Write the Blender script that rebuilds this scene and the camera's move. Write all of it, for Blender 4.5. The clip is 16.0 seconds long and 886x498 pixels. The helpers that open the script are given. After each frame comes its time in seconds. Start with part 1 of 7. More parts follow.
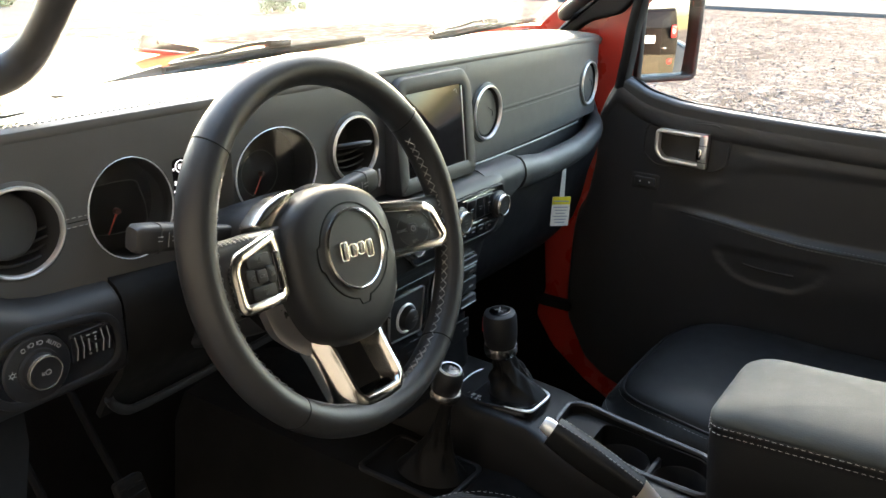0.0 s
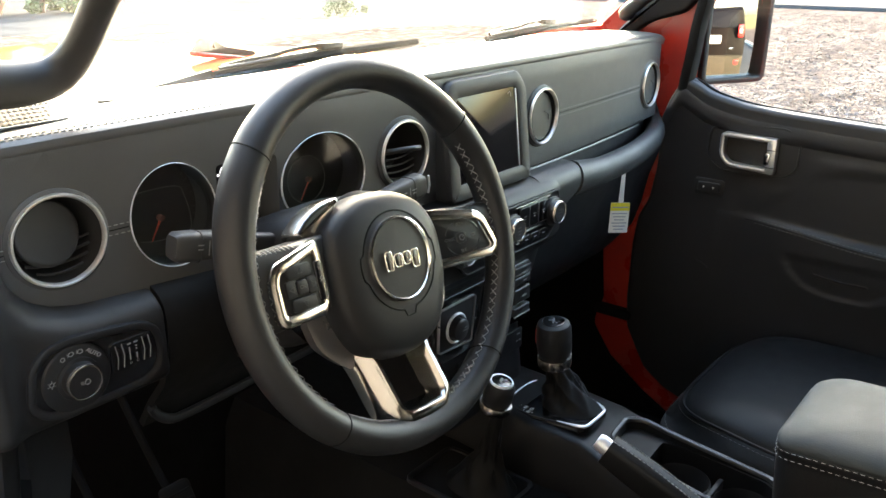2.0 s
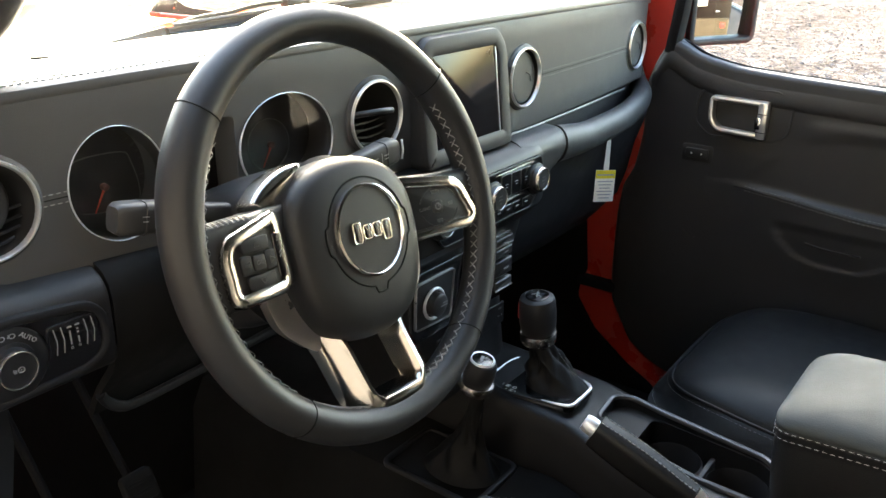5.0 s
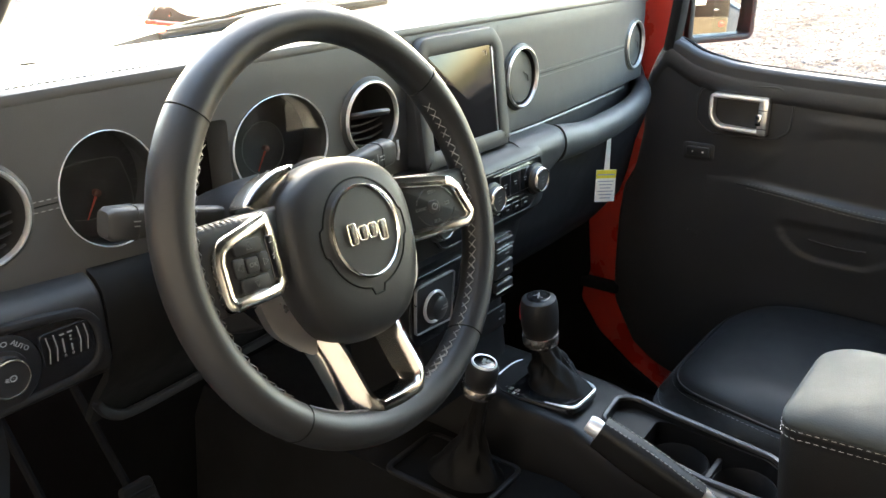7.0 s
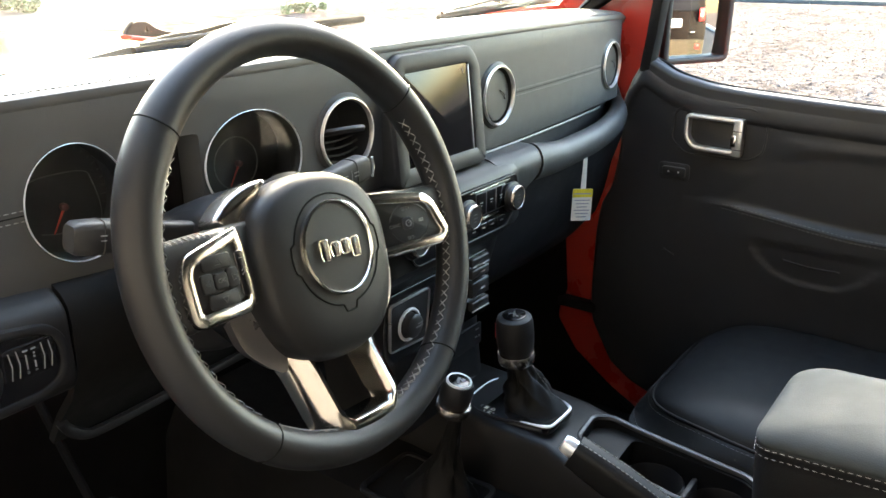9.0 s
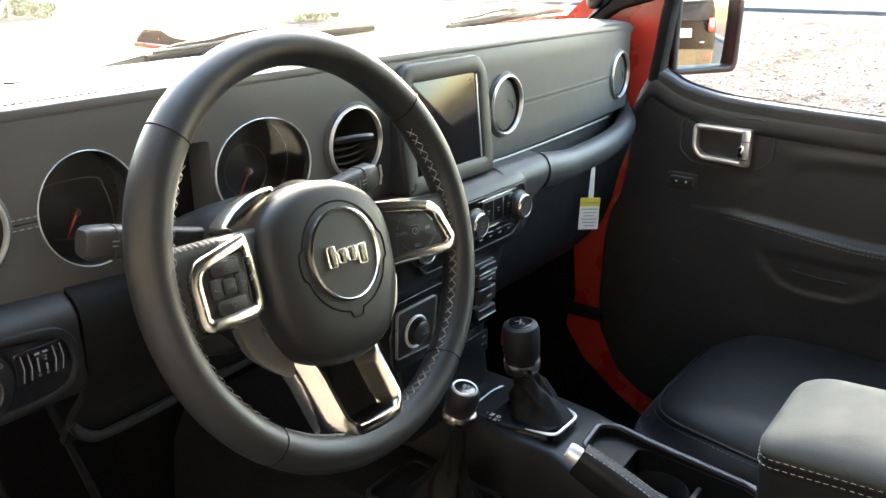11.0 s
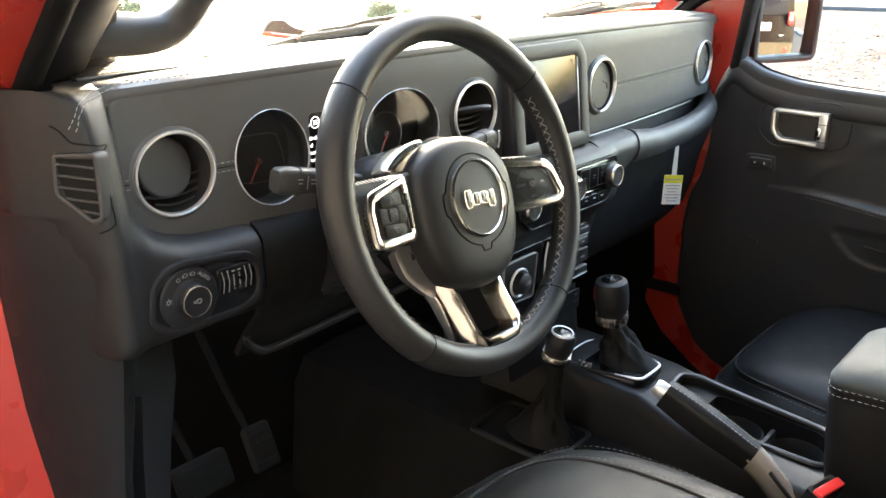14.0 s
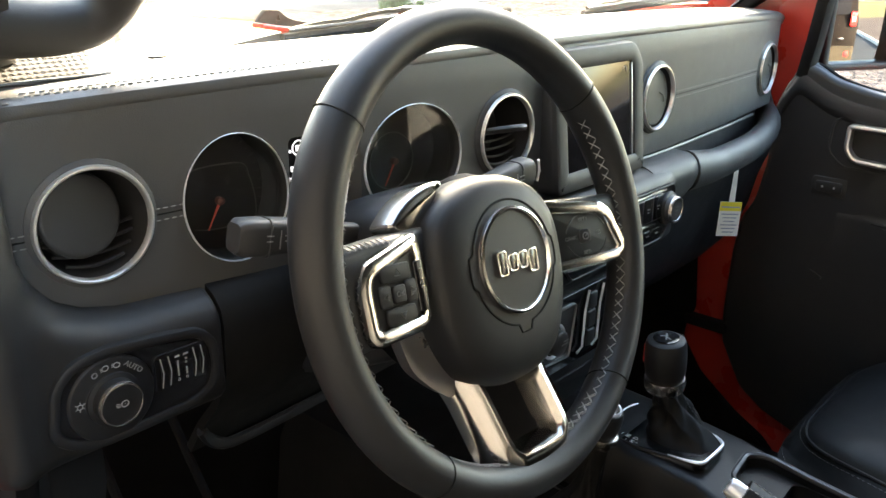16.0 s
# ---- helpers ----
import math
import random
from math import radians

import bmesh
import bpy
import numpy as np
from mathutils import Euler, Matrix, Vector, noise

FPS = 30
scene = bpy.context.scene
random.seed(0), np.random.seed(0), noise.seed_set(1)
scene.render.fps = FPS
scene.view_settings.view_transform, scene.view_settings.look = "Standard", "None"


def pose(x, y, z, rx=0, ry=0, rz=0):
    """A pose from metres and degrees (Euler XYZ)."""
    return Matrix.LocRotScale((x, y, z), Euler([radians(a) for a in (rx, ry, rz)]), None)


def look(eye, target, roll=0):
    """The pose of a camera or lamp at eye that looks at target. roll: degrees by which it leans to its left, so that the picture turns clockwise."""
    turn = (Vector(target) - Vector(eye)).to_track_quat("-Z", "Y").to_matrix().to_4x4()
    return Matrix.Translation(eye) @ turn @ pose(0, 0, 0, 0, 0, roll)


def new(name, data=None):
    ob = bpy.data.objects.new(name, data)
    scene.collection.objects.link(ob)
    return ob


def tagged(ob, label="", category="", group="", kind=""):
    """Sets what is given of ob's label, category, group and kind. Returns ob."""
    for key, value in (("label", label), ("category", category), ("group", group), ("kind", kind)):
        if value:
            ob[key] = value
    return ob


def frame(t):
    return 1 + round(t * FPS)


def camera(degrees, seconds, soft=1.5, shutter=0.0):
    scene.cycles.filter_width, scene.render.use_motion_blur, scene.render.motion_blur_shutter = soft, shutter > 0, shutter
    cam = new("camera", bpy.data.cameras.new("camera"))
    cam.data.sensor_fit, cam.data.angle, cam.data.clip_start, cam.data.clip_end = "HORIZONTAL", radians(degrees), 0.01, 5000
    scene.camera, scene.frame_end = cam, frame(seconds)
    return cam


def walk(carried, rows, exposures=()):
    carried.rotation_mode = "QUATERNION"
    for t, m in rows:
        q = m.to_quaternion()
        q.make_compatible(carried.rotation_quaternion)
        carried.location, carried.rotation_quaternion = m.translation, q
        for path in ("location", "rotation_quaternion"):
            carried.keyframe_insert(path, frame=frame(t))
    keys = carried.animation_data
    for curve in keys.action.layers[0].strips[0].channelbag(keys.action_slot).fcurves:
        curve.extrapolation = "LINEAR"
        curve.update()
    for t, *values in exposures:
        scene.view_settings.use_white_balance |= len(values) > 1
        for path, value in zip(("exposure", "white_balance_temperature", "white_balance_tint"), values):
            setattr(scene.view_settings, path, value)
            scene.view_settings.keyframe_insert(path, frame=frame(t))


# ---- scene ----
cam = camera(56.0, 16.0)
PATH = [
    (0, (-0.973, -0.719, 1.596), (0.586, 0.337, 0.923), 1.0),
    (0.5, (-0.974, -0.742, 1.597), (0.558, 0.351, 0.922), 0.5),
    (1, (-0.968, -0.747, 1.594), (0.552, 0.369, 0.929), -0.2),
    (1.5, (-0.965, -0.727, 1.595), (0.53, 0.429, 0.941), -0.4),
    (2, (-0.937, -0.707, 1.592), (0.539, 0.465, 0.922), 0.1),
    (2.5, (-0.919, -0.704, 1.59), (0.564, 0.443, 0.895), 0.4),
    (3, (-0.92, -0.698, 1.587), (0.557, 0.445, 0.871), 0.7),
    (3.5, (-0.93, -0.699, 1.58), (0.534, 0.464, 0.872), 0.8),
    (4, (-0.921, -0.682, 1.579), (0.564, 0.472, 0.899), 0.0),
    (4.5, (-0.893, -0.669, 1.576), (0.604, 0.461, 0.884), 0.2),
    (5, (-0.88, -0.67, 1.566), (0.605, 0.452, 0.833), 0.1),
    (5.2, (-0.871, -0.666, 1.56), (0.608, 0.455, 0.816), -0.1),
    (7.3, (-0.869, -0.671, 1.555), (0.617, 0.462, 0.841), -1.2),
    (7.5, (-0.862, -0.669, 1.552), (0.635, 0.452, 0.844), -0.9),
    (8, (-0.861, -0.676, 1.559), (0.648, 0.435, 0.862), -1.0),
    (8.5, (-0.862, -0.673, 1.554), (0.655, 0.438, 0.872), -0.6),
    (10.8, (-0.863, -0.672, 1.551), (0.671, 0.423, 0.883), 0.2),
    (11, (-0.867, -0.68, 1.556), (0.649, 0.446, 0.897), 0.0),
    (11.5, (-0.884, -0.688, 1.56), (0.581, 0.501, 0.897), -0.1),
    (12, (-0.922, -0.707, 1.563), (0.515, 0.499, 0.869), -0.2),
    (12.5, (-0.965, -0.715, 1.559), (0.428, 0.534, 0.851), 0.1),
    (13, (-1.004, -0.723, 1.549), (0.381, 0.537, 0.845), 0.3),
    (13.5, (-1.029, -0.737, 1.548), (0.367, 0.525, 0.869), -0.0),
    (14, (-1.031, -0.734, 1.55), (0.388, 0.512, 0.892), -0.4),
    (14.5, (-1.014, -0.717, 1.557), (0.406, 0.538, 0.916), -0.7),
    (15, (-0.956, -0.671, 1.559), (0.445, 0.612, 0.934), -0.8),
    (15.5, (-0.898, -0.612, 1.556), (0.5, 0.673, 0.927), -0.2),
    (16, (-0.853, -0.56, 1.536), (0.55, 0.695, 0.86), 0.7),
]
walk(cam, [(t, look(eye, target, roll)) for t, eye, target, roll in PATH], [(0, 5.00, 6900, 8), (4, 5.10, 6900, 8), (7.5, 5.55, 6900, 8), (8.0, 5.55, 6900, 8), (8.5, 5.30, 6900, 8), (10.8, 5.48, 6900, 8), (11.5, 5.42, 6900, 8), (12.5, 5.60, 7100, 10), (14, 5.58, 7100, 10), (15, 5.15, 6900, 8), (16, 5.05, 6900, 8)])

# ---- light ----
SUN_AZ, SUN_EL = radians(50), radians(15)
world = bpy.data.worlds.new("sky")
scene.world = world
world.use_nodes = True
wn = world.node_tree.nodes
sky = wn.new("ShaderNodeTexSky")
sky.sky_type = "NISHITA"
sky.sun_disc = False
sky.sun_elevation = SUN_EL
sky.sun_rotation = SUN_AZ
sky.dust_density = 3.0
wn["Background"].inputs["Strength"].default_value = 0.15
world.node_tree.links.new(sky.outputs[0], wn["Background"].inputs["Color"])
sun_data = bpy.data.lights.new("sun", "SUN")
sun_data.energy = 3.4
sun_data.angle = radians(0.6)
sun_data.color = (1.0, 0.86, 0.66)
sun = new("sun", sun_data)
sun.matrix_world = look((0, 0, 0), (-math.sin(SUN_AZ) * math.cos(SUN_EL), -math.cos(SUN_AZ) * math.cos(SUN_EL), -math.sin(SUN_EL)))

from mathutils.bvhtree import BVHTree


# ---- materials ----
def mk(name, color, rough=0.5, metal=0.0, grain=0.0, grain_size=600.0, leather=0.0, leather_size=420.0, vary=0.12, vary_size=9.0,
       rough_vary=0.08, coat=0.0, specular=0.5, island=0.0, fleck=None):
    """A node material: base colour with large and fine variation, roughness variation and fine relief."""
    m = bpy.data.materials.new(name)
    m.use_nodes = True
    nt = m.node_tree
    n, ln = nt.nodes, nt.links
    b = n["Principled BSDF"]
    b.inputs["Roughness"].default_value = rough
    b.inputs["Metallic"].default_value = metal
    b.inputs["Specular IOR Level"].default_value = specular
    b.inputs["Coat Weight"].default_value = coat
    b.inputs["Coat Roughness"].default_value = 0.06
    tc = n.new("ShaderNodeTexCoord")
    big = n.new("ShaderNodeTexNoise")
    big.inputs["Scale"].default_value = vary_size
    big.inputs["Detail"].default_value = 6
    ln.new(tc.outputs["Object"], big.inputs["Vector"])
    ramp = n.new("ShaderNodeMapRange")
    ramp.inputs["From Min"].default_value, ramp.inputs["From Max"].default_value = 0.3, 0.7
    ramp.inputs["To Min"].default_value, ramp.inputs["To Max"].default_value = 1 - vary, 1 + vary
    ln.new(big.outputs["Fac"], ramp.inputs["Value"])
    mul = n.new("ShaderNodeVectorMath")
    mul.operation = "SCALE"
    mul.inputs[0].default_value = color
    ln.new(ramp.outputs["Result"], mul.inputs["Scale"])
    out = mul.outputs["Vector"]
    if island:
        geo = n.new("ShaderNodeNewGeometry")
        r2 = n.new("ShaderNodeMapRange")
        r2.inputs["To Min"].default_value, r2.inputs["To Max"].default_value = 1 - island, 1 + island
        ln.new(geo.outputs["Random Per Island"], r2.inputs["Value"])
        m2 = n.new("ShaderNodeVectorMath")
        m2.operation = "SCALE"
        ln.new(out, m2.inputs[0])
        ln.new(r2.outputs["Result"], m2.inputs["Scale"])
        out = m2.outputs["Vector"]
    if fleck:
        fl = n.new("ShaderNodeTexNoise")
        fl.inputs["Scale"].default_value = fleck[1]
        fl.inputs["Detail"].default_value = 4
        ln.new(tc.outputs["Object"], fl.inputs["Vector"])
        fr = n.new("ShaderNodeMapRange")
        fr.inputs["From Min"].default_value, fr.inputs["From Max"].default_value = 0.52, 0.62
        ln.new(fl.outputs["Fac"], fr.inputs["Value"])
        mx = n.new("ShaderNodeMix")
        mx.data_type = "RGBA"
        mx.inputs[7].default_value = (*fleck[0], 1)
        ln.new(fr.outputs["Result"], mx.inputs[0])
        ln.new(out, mx.inputs[6])
        out = mx.outputs[2]
    ln.new(out, b.inputs["Base Color"])
    if rough_vary:
        rr = n.new("ShaderNodeMapRange")
        rr.inputs["From Min"].default_value, rr.inputs["From Max"].default_value = 0.3, 0.7
        rr.inputs["To Min"].default_value, rr.inputs["To Max"].default_value = max(0.02, rough - rough_vary), min(1, rough + rough_vary)
        n2 = n.new("ShaderNodeTexNoise")
        n2.inputs["Scale"].default_value = vary_size * 4.3
        n2.inputs["Detail"].default_value = 5
        ln.new(tc.outputs["Object"], n2.inputs["Vector"])
        ln.new(n2.outputs["Fac"], rr.inputs["Value"])
        ln.new(rr.outputs["Result"], b.inputs["Roughness"])
    last = None
    for strength, size, kind in ((grain, grain_size, "ShaderNodeTexNoise"), (leather, leather_size, "ShaderNodeTexVoronoi")):
        if strength:
            t = n.new(kind)
            t.inputs["Scale"].default_value = size
            ln.new(tc.outputs["Object"], t.inputs["Vector"])
            bp = n.new("ShaderNodeBump")
            bp.inputs["Strength"].default_value = strength * 0.5
            bp.inputs["Distance"].default_value = 0.35 / size
            ln.new(t.outputs[0], bp.inputs["Height"])
            if last:
                ln.new(last.outputs["Normal"], bp.inputs["Normal"])
            last = bp
    if last:
        ln.new(last.outputs["Normal"], b.inputs["Normal"])
    return m


def mk_glass(name, tint=(1, 1, 1), gloss=1.0, edge=0.7, haze=0.0):
    m = bpy.data.materials.new(name)
    m.use_nodes = True
    n, ln = m.node_tree.nodes, m.node_tree.links
    n.remove(n["Principled BSDF"])
    tr = n.new("ShaderNodeBsdfTransparent")
    tr.inputs["Color"].default_value = (*tint, 1)
    gl = n.new("ShaderNodeBsdfGlossy")
    gl.inputs["Roughness"].default_value = 0.02
    gl.inputs["Color"].default_value = (gloss, gloss, gloss, 1)
    lw = n.new("ShaderNodeLayerWeight")
    lw.inputs["Blend"].default_value = 0.5
    pw5 = n.new("ShaderNodeMath")
    pw5.operation = "POWER"
    pw5.inputs[1].default_value = 5.0
    ln.new(lw.outputs["Facing"], pw5.inputs[0])
    fr = n.new("ShaderNodeMapRange")
    fr.inputs["To Min"].default_value, fr.inputs["To Max"].default_value = 0.025, edge
    ln.new(pw5.outputs[0], fr.inputs["Value"])
    mx = n.new("ShaderNodeMixShader")
    ln.new(fr.outputs[0], mx.inputs[0])
    ln.new(tr.outputs[0], mx.inputs[1])
    ln.new(gl.outputs[0], mx.inputs[2])
    last = mx
    if haze:
        # pale translucent mix in the glass, standing in for glare haze
        tl = n.new("ShaderNodeBsdfTranslucent")
        tl.inputs["Color"].default_value = (0.9, 0.86, 0.78, 1)
        tc = n.new("ShaderNodeTexCoord")
        nz = n.new("ShaderNodeTexNoise")
        nz.inputs["Scale"].default_value = 6.0
        nz.inputs["Detail"].default_value = 7
        ln.new(tc.outputs["Object"], nz.inputs["Vector"])
        mr = n.new("ShaderNodeMapRange")
        mr.inputs["From Min"].default_value, mr.inputs["From Max"].default_value = 0.35, 0.7
        mr.inputs["To Min"].default_value, mr.inputs["To Max"].default_value = haze * 0.4, haze * 1.6
        ln.new(nz.outputs["Fac"], mr.inputs["Value"])
        last = n.new("ShaderNodeMixShader")
        ln.new(mr.outputs[0], last.inputs[0])
        ln.new(mx.outputs[0], last.inputs[1])
        ln.new(tl.outputs[0], last.inputs[2])
    ln.new(last.outputs[0], n["Material Output"].inputs["Surface"])
    return m


def mk_glow(name, color, strength):
    m = bpy.data.materials.new(name)
    m.use_nodes = True
    b = m.node_tree.nodes["Principled BSDF"]
    b.inputs["Base Color"].default_value = (*color, 1)
    b.inputs["Emission Color"].default_value = (*color, 1)
    b.inputs["Emission Strength"].default_value = strength
    return m


M_PAD = mk("dash_top_leather", (0.066, 0.066, 0.065), 0.4, specular=0.6, vary=0.06, rough_vary=0.03, grain=0.15, grain_size=900, leather=0.3, leather_size=960)
M_KNEE = mk("knee_panel_plastic", (0.0115, 0.0110, 0.0112), 0.52, vary=0.07, rough_vary=0.04, specular=0.34, grain=0.2, grain_size=1100)
M_STEM = mk("champagne_silver_metal", (0.72, 0.65, 0.57), 0.36, metal=0.75, vary=0.03, rough_vary=0.03)
M_ARM = mk("dull_grey_metal", (0.34, 0.33, 0.33), 0.3, metal=0.85, vary=0.04, rough_vary=0.03)
M_DASH = mk("dash_soft_plastic", (0.030, 0.0295, 0.0295), 0.52, vary=0.07, rough_vary=0.04, specular=0.4, grain=0.2, grain_size=1100, leather=0.2, leather_size=1200)
M_LEATHER = mk("dark_dash_leather", (0.058, 0.0585, 0.0585), 0.5, vary=0.06, rough_vary=0.03, leather=0.35, leather_size=960, grain=0.1)
M_WHEEL = mk("wheel_leather", (0.017, 0.0174, 0.0185), 0.46, leather=0.35, leather_size=1240, grain=0.12, vary=0.06, rough_vary=0.05, specular=0.35)
M_SEAT = mk("black_seat_leather", (0.0078, 0.0082, 0.0090), 0.52, specular=0.21, vary=0.08, rough_vary=0.04, leather=0.4, leather_size=760, grain=0.1)
M_BOOT = mk("soft_black_boot_leather", (0.005, 0.005, 0.005), 0.6, specular=0.15, leather=0.3, leather_size=700)
M_HUB = mk("hub_soft_plastic", (0.0105, 0.0103, 0.0108), 0.5, specular=0.38, vary=0.05, rough_vary=0.03, grain=0.18, grain_size=1300)
M_GREY = mk("light_grey_leather", (0.050, 0.059, 0.063), 0.7, specular=0.2, leather=0.4, leather_size=660, vary=0.02)
M_PLASTIC = mk("black_grained_plastic", (0.010, 0.010, 0.011), 0.52, grain=0.2, grain_size=1200, specular=0.3, vary=0.06, rough_vary=0.04)
M_DOOR = mk("door_black_plastic", (0.017, 0.017, 0.018), 0.5, vary=0.06, rough_vary=0.04, leather=0.25, leather_size=1040, grain=0.12)
M_FLAP = mk("dark_flap_plastic", (0.019, 0.019, 0.020), 0.5, vary=0.06, rough_vary=0.04, grain=0.15, grain_size=1200)
M_GLOSS = mk("gloss_black_plastic", (0.008, 0.008, 0.009), 0.14, rough_vary=0.05)
M_SATIN = mk("satin_black_button", (0.016, 0.016, 0.017), 0.38, rough_vary=0.05)
M_SILVER = mk("satin_silver_trim", (0.72, 0.70, 0.67), 0.15, metal=1.0, vary=0.0, rough_vary=0.0)
M_BRIGHT = mk("satin_warm_silver", (0.70, 0.675, 0.63), 0.19, metal=1.0, vary=0.0, rough_vary=0.0)
M_CHROME = mk("bright_chrome", (0.78, 0.77, 0.75), 0.1, metal=1.0, vary=0.03, rough_vary=0.04)
M_PLATE = mk("pale_silver_trim", (0.72, 0.74, 0.77), 0.3, metal=0.45, vary=0.0, rough_vary=0.0)
M_RIM = mk("satin_silver_ring", (0.74, 0.73, 0.71), 0.28, metal=0.75, vary=0.0, rough_vary=0.0)
M_COLLAR = mk("champagne_collar_metal", (0.50, 0.46, 0.42), 0.27, metal=0.95, vary=0.0, rough_vary=0.0)
M_CON = mk("console_black_plastic", (0.0055, 0.0055, 0.006), 0.46, specular=0.26, grain=0.15, grain_size=1100, vary=0.06, rough_vary=0.04)
M_SPOKE = mk("polished_warm_silver", (0.40, 0.378, 0.345), 0.16, metal=1.0, vary=0.0, rough_vary=0.0)
M_RED = mk("orange_red_body_paint", (0.35, 0.027, 0.017), 0.3, coat=0.5, vary=0.05, vary_size=3)
M_RUBBER = mk("black_rubber_seal", (0.006, 0.006, 0.006), 0.75, specular=0.15, grain=0.2, grain_size=700)
M_CARPET = mk("black_carpet", (0.006, 0.006, 0.006), 0.95, specular=0.08, grain=0.9, grain_size=900, vary=0.3)
M_THREAD = mk("pale_grey_thread", (0.32, 0.32, 0.31), 0.7, rough_vary=0)
M_THREAD_MID = mk("mid_grey_thread", (0.24, 0.24, 0.235), 0.7, rough_vary=0)
M_THREAD_DARK = mk("grey_thread", (0.16, 0.16, 0.16), 0.7, rough_vary=0)
M_INK = mk("white_print", (0.62, 0.62, 0.62), 0.5, rough_vary=0)
M_INK_DIM = mk("grey_print", (0.22, 0.22, 0.22), 0.5, rough_vary=0)
M_MARK = mk("dim_grey_print", (0.10, 0.10, 0.10), 0.5, rough_vary=0)
M_TICK = mk("faint_dial_print", (0.05, 0.05, 0.05), 0.6, rough_vary=0)
M_SCREEN = mk("dark_screen_glass", (0.012, 0.011, 0.012), 0.1, rough_vary=0.03, specular=0.25)
M_DIAL = mk("matt_black_dial", (0.020, 0.0195, 0.0195), 0.6, rough_vary=0)
M_NEEDLE = mk("red_needle", (0.5, 0.05, 0.03), 0.5, rough_vary=0)
M_PAPER = mk("white_tag_paper", (0.75, 0.75, 0.72), 0.7, vary=0.04)
M_YELLOW = mk("yellow_tag_print", (0.7, 0.62, 0.03), 0.6, rough_vary=0)
M_PRINT = mk("grey_blue_tag_print", (0.3, 0.34, 0.42), 0.7, rough_vary=0)
M_BUCKLE = mk("red_buckle_plastic", (0.55, 0.03, 0.03), 0.35)
M_MESH = mk("speaker_grille_plastic", (0.017, 0.017, 0.018), 0.8, specular=0.1)
M_MIRROR = mk("mirror_glass", (0.56, 0.56, 0.56), 0.02, metal=1.0, vary=0.0, rough_vary=0)
M_GLASS = mk_glass("clear_car_glass", (0.93, 0.95, 0.94), 1.0, 0.35)
# windscreen glass with the veil of glare put into its shader
M_HAZY = mk_glass("hazy_windscreen_glass", (0.93, 0.95, 0.94), 1.0, 0.35, 0.003)
M_LENS = mk_glass("dial_lens", (0.92, 0.92, 0.92), 0.9)


# ---- mesh tools ----
def part(name, bm, material, parent=None, label="", angle=38, flat=False):
    """Link a bmesh as one mesh object, under parent if given."""
    me = bpy.data.meshes.new(name)
    bmesh.ops.recalc_face_normals(bm, faces=bm.faces)
    bm.to_mesh(me)
    bm.free()
    me.materials.append(material)
    if not flat:
        me.polygons.foreach_set("use_smooth", [True] * len(me.polygons))
        me.set_sharp_from_angle(angle=radians(angle))
    ob = new(name, me)
    if parent:
        ob.parent = parent
    if label:
        ob["label"] = label
    return ob


def thing(name, label, category, kind="", group="", at=(0, 0, 0)):
    ob = new(name)
    ob.empty_display_size = 0.02
    return tagged(ob, label, category, group, kind)


def basis(o, u, v):
    u, v = Vector(u).normalized(), Vector(v).normalized()
    w = u.cross(v).normalized()
    v = w.cross(u)
    return Matrix(((u.x, v.x, w.x, o[0]), (u.y, v.y, w.y, o[1]), (u.z, v.z, w.z, o[2]), (0, 0, 0, 1)))


def face_rear(x, y, z, tilt=0.0):
    """Local u to the car's right, v up (leaning forward by tilt), w towards the rear."""
    a = radians(tilt)
    return basis((x, y, z), (1, 0, 0), (0, math.sin(a), math.cos(a)))


def face_up(x, y, z, pitch=0.0, turn=0.0):
    a, t = radians(pitch), radians(turn)
    return basis((x, y, z), (math.cos(t), math.sin(t), 0), (-math.sin(t) * math.cos(a), math.cos(t) * math.cos(a), math.sin(a)))


def put(bm, m):
    bmesh.ops.transform(bm, matrix=m, verts=bm.verts)
    return bm


def round_poly(pts, r, seg=4):
    """A polygon with its corners rounded; r is one radius or one per corner."""
    out, k = [], len(pts)
    for i, p in enumerate(pts):
        rr = r[i] if isinstance(r, (list, tuple)) else r
        p = Vector(p)
        a, b = Vector(pts[i - 1]) - p, Vector(pts[(i + 1) % k]) - p
        d = min(rr, a.length * 0.49, b.length * 0.49)
        if d < 1e-5:
            out.append(tuple(p))
            continue
        s, e = p + a.normalized() * d, p + b.normalized() * d
        for j in range(seg + 1):
            t = j / seg
            out.append(tuple(s * (1 - t) ** 2 + p * 2 * t * (1 - t) + e * t * t))
    return out


def rrect(w, h, r, seg=4, cx=0.0, cy=0.0):
    return round_poly([(cx - w / 2, cy - h / 2), (cx + w / 2, cy - h / 2), (cx + w / 2, cy + h / 2), (cx - w / 2, cy + h / 2)], r, seg)


def ellipse(rx, ry, k=40, cx=0.0, cy=0.0):
    return [(cx + rx * math.cos(2 * math.pi * i / k), cy + ry * math.sin(2 * math.pi * i / k)) for i in range(k)]


def inset(pts, d):
    """Move a polygon's points towards its inside by d (counter-clockwise polygons)."""
    out, k = [], len(pts)
    for i in range(k):
        a, p, b = Vector(pts[i - 1]), Vector(pts[i]), Vector(pts[(i + 1) % k])
        n1 = Vector((-(p - a).y, (p - a).x))
        n2 = Vector((-(b - p).y, (b - p).x))
        n = n1.normalized() + n2.normalized() if n1.length > 1e-9 and n2.length > 1e-9 else n1 + n2
        n = n.normalized() if n.length > 1e-9 else Vector((0, 0))
        out.append(tuple(p + n * d))
    return out


